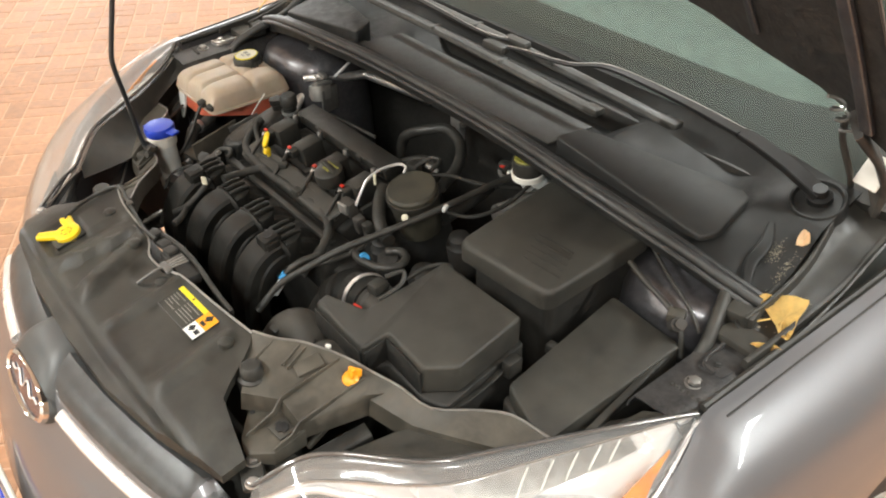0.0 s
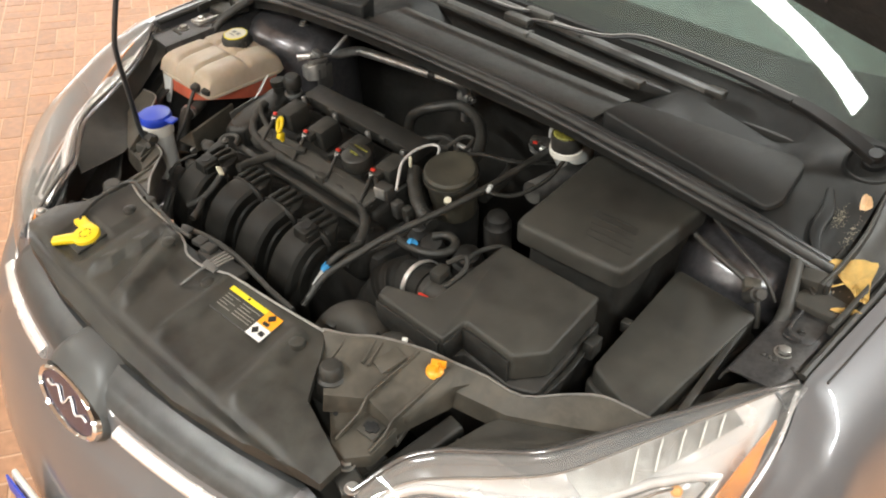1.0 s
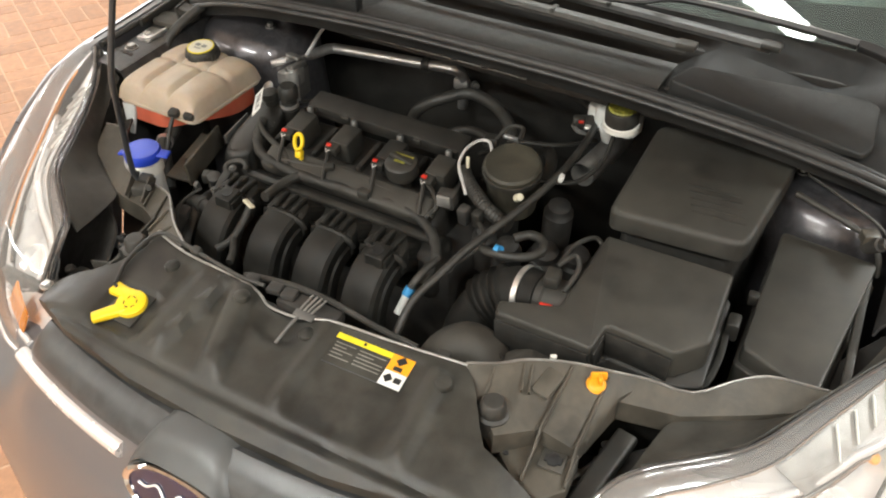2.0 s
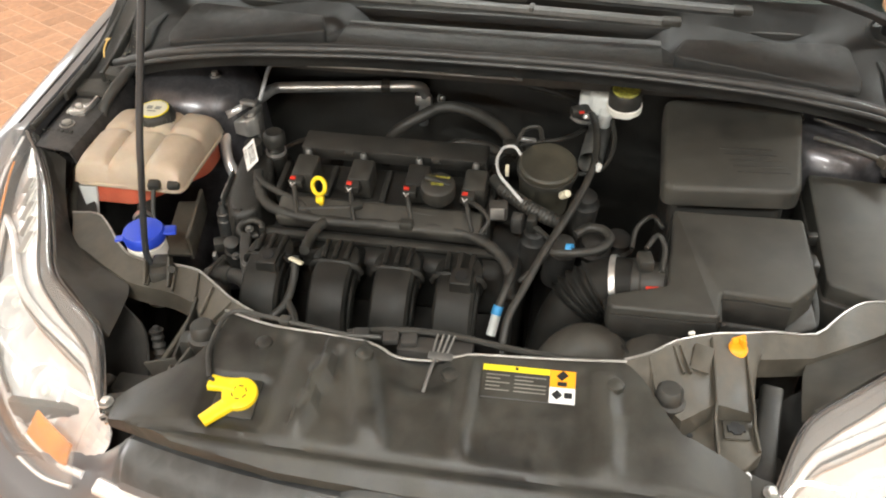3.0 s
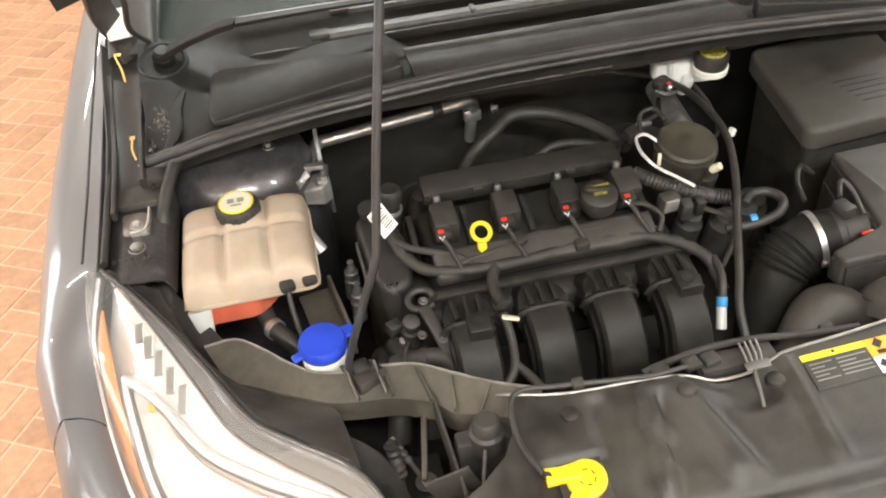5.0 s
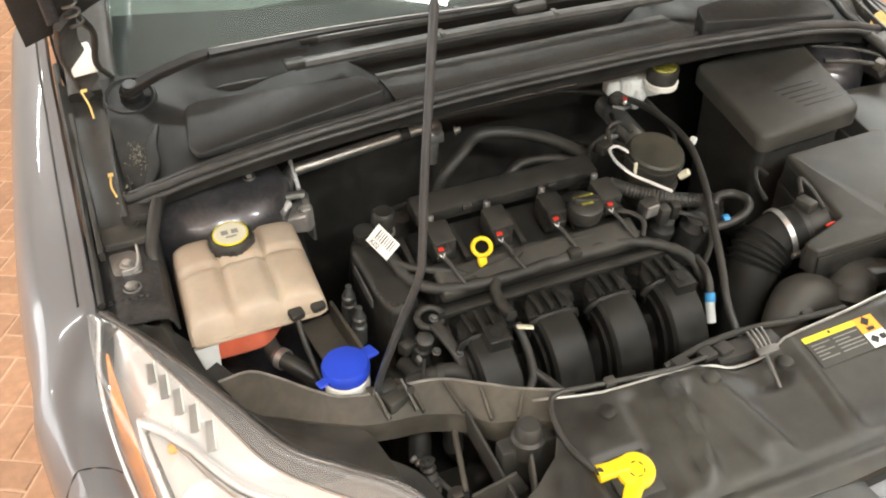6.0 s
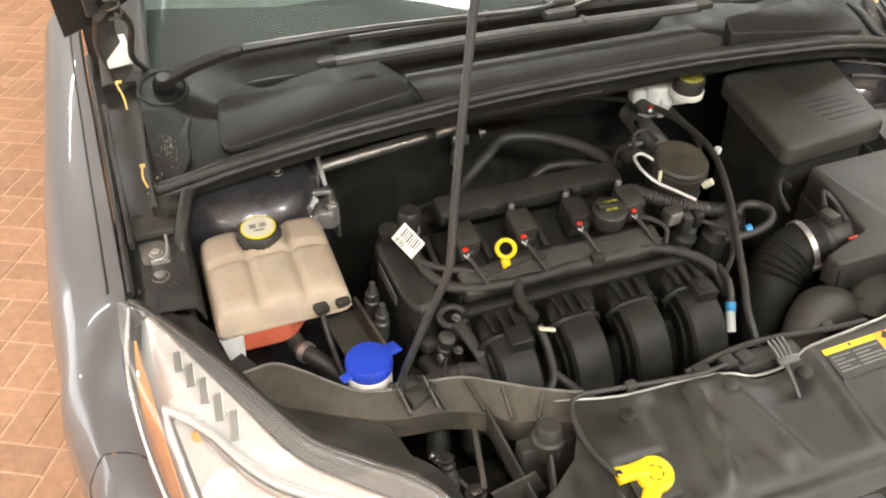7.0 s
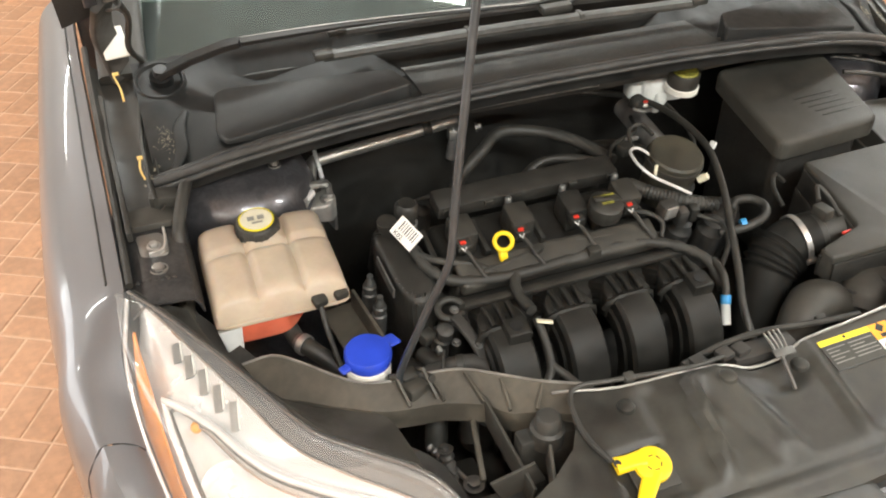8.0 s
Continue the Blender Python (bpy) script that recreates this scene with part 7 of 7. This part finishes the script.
part("bolt_plug", lathe([(0.012, 0), (0.012, 0.01), (0.006, 0.02), (0, 0.02)], (0.405, -0.330, 0.85), (0, -0.2, 1), 14), RAIL, car)

# hoses beside the fuse box and the strut tower
line = thing("refrigerant_hose", (0.63, 0.17, 0.90), "black hose with a dull grey valve beside the strut tower", "hose")
part("hose_run", tube([(0.535, 0.165, 0.975), (0.575, 0.150, 0.972), (0.615, 0.146, 0.962), (0.648, 0.140, 0.952), (0.668, 0.132, 0.93), (0.676, 0.128, 0.90)], 0.0045, 12, 6), RUBBER, line, "bent black hose")
part("hose_run", tube([(0.54, 0.21, 0.985), (0.60, 0.175, 0.982), (0.655, 0.158, 0.965), (0.684, 0.150, 0.94)], 0.003, 10, 6), RUBBER, line)
part("valve", lathe([(0.011, -0.02), (0.011, 0.008), (0.008, 0.010), (0.008, 0.022), (0, 0.023)], (0.660, 0.128, 0.952), (0.5, -0.4, 0.6), 16), DARK, line, "dull grey service valve")
part("valve_block", box((0.026, 0.020, 0.018), pose(0.648, 0.140, 0.955, 10, 0, 30), 0.004), RAIL, line)


def leaf(name, points, tip_lift, mat, label):
    """A dry curled leaf lying in the gutter."""
    c = sum((Vector(p) for p in points), Vector()) / len(points)
    bm = bmesh.new()
    ring = spline(points, 4, closed=True)
    mid = bm.verts.new(c + Vector((0, 0, -0.004)))
    inner = [bm.verts.new(c.lerp(p, 0.55) + Vector((0, 0, -0.003 + 0.002 * math.sin(i * 2.1)))) for i, p in enumerate(ring)]
    outer = [bm.verts.new(p + Vector((0, 0, tip_lift * abs(math.sin(i * 0.9))))) for i, p in enumerate(ring)]
    n = len(ring)
    for i in range(n):
        j = (i + 1) % n
        bm.faces.new((mid, inner[i], inner[j]))
        bm.faces.new((inner[i], outer[i], outer[j], inner[j]))
    bmesh.ops.solidify(bm, geom=list(bm.faces), thickness=0.0006)
    root = thing(name, tuple(c), label, "leaf")
    part("blade", bm, mat, root)
    return root


big = leaf("dry_leaf", [(0.711, 0.238, 0.978), (0.731, 0.262, 0.980), (0.766, 0.278, 0.985), (0.774, 0.245, 0.972), (0.787, 0.208, 0.968), (0.778, 0.200, 0.966), (0.750, 0.222, 0.966)], 0.004, LEAF, "large dry yellow poplar leaf lying in the gutter")
part("stalk", tube([(0.745, 0.224, 0.968), (0.735, 0.212, 0.964), (0.728, 0.205, 0.962), (0.722, 0.200, 0.956)], 0.0012, 6, 4), LEAF, big)
leaf("dry_leaf", [(0.707, 0.318, 1.033), (0.699, 0.341, 1.043), (0.709, 0.344, 1.044), (0.720, 0.329, 1.036)], 0.002, LEAF_PALE, "small pale dry leaf on the black cowl")
leaf("dry_leaf", [(0.752, 0.170, 0.956), (0.770, 0.185, 0.960), (0.790, 0.186, 0.962), (0.770, 0.176, 0.956)], 0.002, LEAF, "thin curled yellow leaf scrap beside the wing")
for pts in ([(-0.744, 0.395, 1.090), (-0.748, 0.385, 1.094), (-0.742, 0.372, 1.075), (-0.741, 0.365, 1.055)], [(-0.735, 0.250, 1.015), (-0.738, 0.236, 1.003), (-0.734, 0.222, 0.992)]):
    twig = thing("dry_stalk", tuple(pts[-1]), "dry yellow leaf stalk caught beside the hinge", "leaf stalk")
    part("stem", tube(pts, 0.0016, 6, 5), LEAF, twig)
    part("flake", box((0.008, 0.010, 0.001), Matrix.Translation(pts[0]), 0.0), LEAF, twig)

crumbs = bmesh.new()
rng = random.Random(11)
for cx, cy, sx, sy, z0, count, grit in ((0.735, 0.245, 0.030, 0.05, 0.962, 34, 1.0), (-0.720, 0.24, 0.022, 0.05, 0.972, 26, 1.0), (0.688, 0.300, 0.010, 0.014, 1.015, 130, 0.4), (0.716, 0.285, 0.006, 0.020, 1.008, 90, 0.4), (-0.690, 0.290, 0.012, 0.020, 1.013, 120, 0.4)):
    for i in range(count):
        x, y = cx + (rng.gauss(0, sx * 0.6) if grit < 1 else rng.uniform(-sx, sx)), cy + (rng.gauss(0, sy * 0.6) if grit < 1 else rng.uniform(-sy, sy))
        z = z0 + (0.6 if grit < 1 else 0.16) * (y - cy) + rng.uniform(0, 0.004)
        size = rng.uniform(0.0010, 0.0028) * grit
        box((size * rng.uniform(1, 2.4), size, size * 0.5), pose(x, y, z, rng.uniform(-25, 25), rng.uniform(-25, 25), rng.uniform(0, 180)), 0, 1, crumbs)
tagged(new("dry_debris", finish("dry_debris", crumbs, DEBRIS, 0)), "crumbs of dry leaf and grit lying in the gutters", "debris", kind="stuff")

# ---- pavers, in basket weave ----
PAVER = 0.0868
GRID = radians(61.3)
GAP = 0.0068


def paver_mesh():
    bm = bmesh.new()
    w, l, h = PAVER - GAP, PAVER * 2 - GAP, 0.006
    low = [bm.verts.new((x * w / 2, y * l / 2, -0.006)) for x, y in ((-1, -1), (1, -1), (1, 1), (-1, 1))]
    mid = [bm.verts.new((x * w / 2, y * l / 2, -0.0015)) for x, y in ((-1, -1), (1, -1), (1, 1), (-1, 1))]
    top = [bm.verts.new((x * (w / 2 - 0.003), y * (l / 2 - 0.003), 0.0)) for x, y in ((-1, -1), (1, -1), (1, 1), (-1, 1))]
    for a, b in ((low, mid), (mid, top)):
        for i in range(4):
            bm.faces.new((a[i], a[(i + 1) % 4], b[(i + 1) % 4], b[i]))
    bm.faces.new(top)
    return finish("paver", bm, BRICK, 0)


paver = paver_mesh()
corners = [tuple(v.co) for v in paver.vertices]
sides = [tuple(p.vertices) for p in paver.polygons]
singles, rest_v, rest_f = 0, [], []
spin = Matrix.Rotation(GRID, 4, "Z")
shift = Vector((-0.012, 0.020))
rnd = random.Random(7)
for i in range(-60, 61):
    for j in range(-60, 61):
        for k in (0, 1):
            turned = (i + j) % 2
            cx, cy = i * 2 * PAVER, j * 2 * PAVER
            dx, dy = ((k - 0.5) * PAVER, 0) if not turned else (0, (k - 0.5) * PAVER)
            m = spin @ pose(cx + dx + shift.x, cy + dy + shift.y, rnd.uniform(-0.0012, 0.0008), rnd.uniform(-0.3, 0.3), rnd.uniform(-0.3, 0.3), 90 * turned + rnd.uniform(-0.6, 0.6))
            x, y = m.translation.x, m.translation.y
            if not WEST + 0.12 < x < ROOM_X - 0.12 or not ROOM_Y0 + 0.12 < y < ROOM_Y1 - 0.12:
                continue
            if singles < 300 and -1.52 < x < -0.86 and -0.6 < y < 2.2:
                ob = new("paver", paver)
                ob.matrix_basis = m
                ob.parent = floor
                singles += 1
                continue
            n0 = len(rest_v)
            rest_v.extend(m @ Vector(c) for c in corners)
            rest_f.extend(tuple(n0 + v for v in f) for f in sides)
me = bpy.data.meshes.new("pavers")
me.from_pydata(rest_v, [], rest_f)
me.materials.append(BRICK)
field = tagged(new("pavers", me), "field of terracotta pavers", kind="stuff")
field.parent = floor
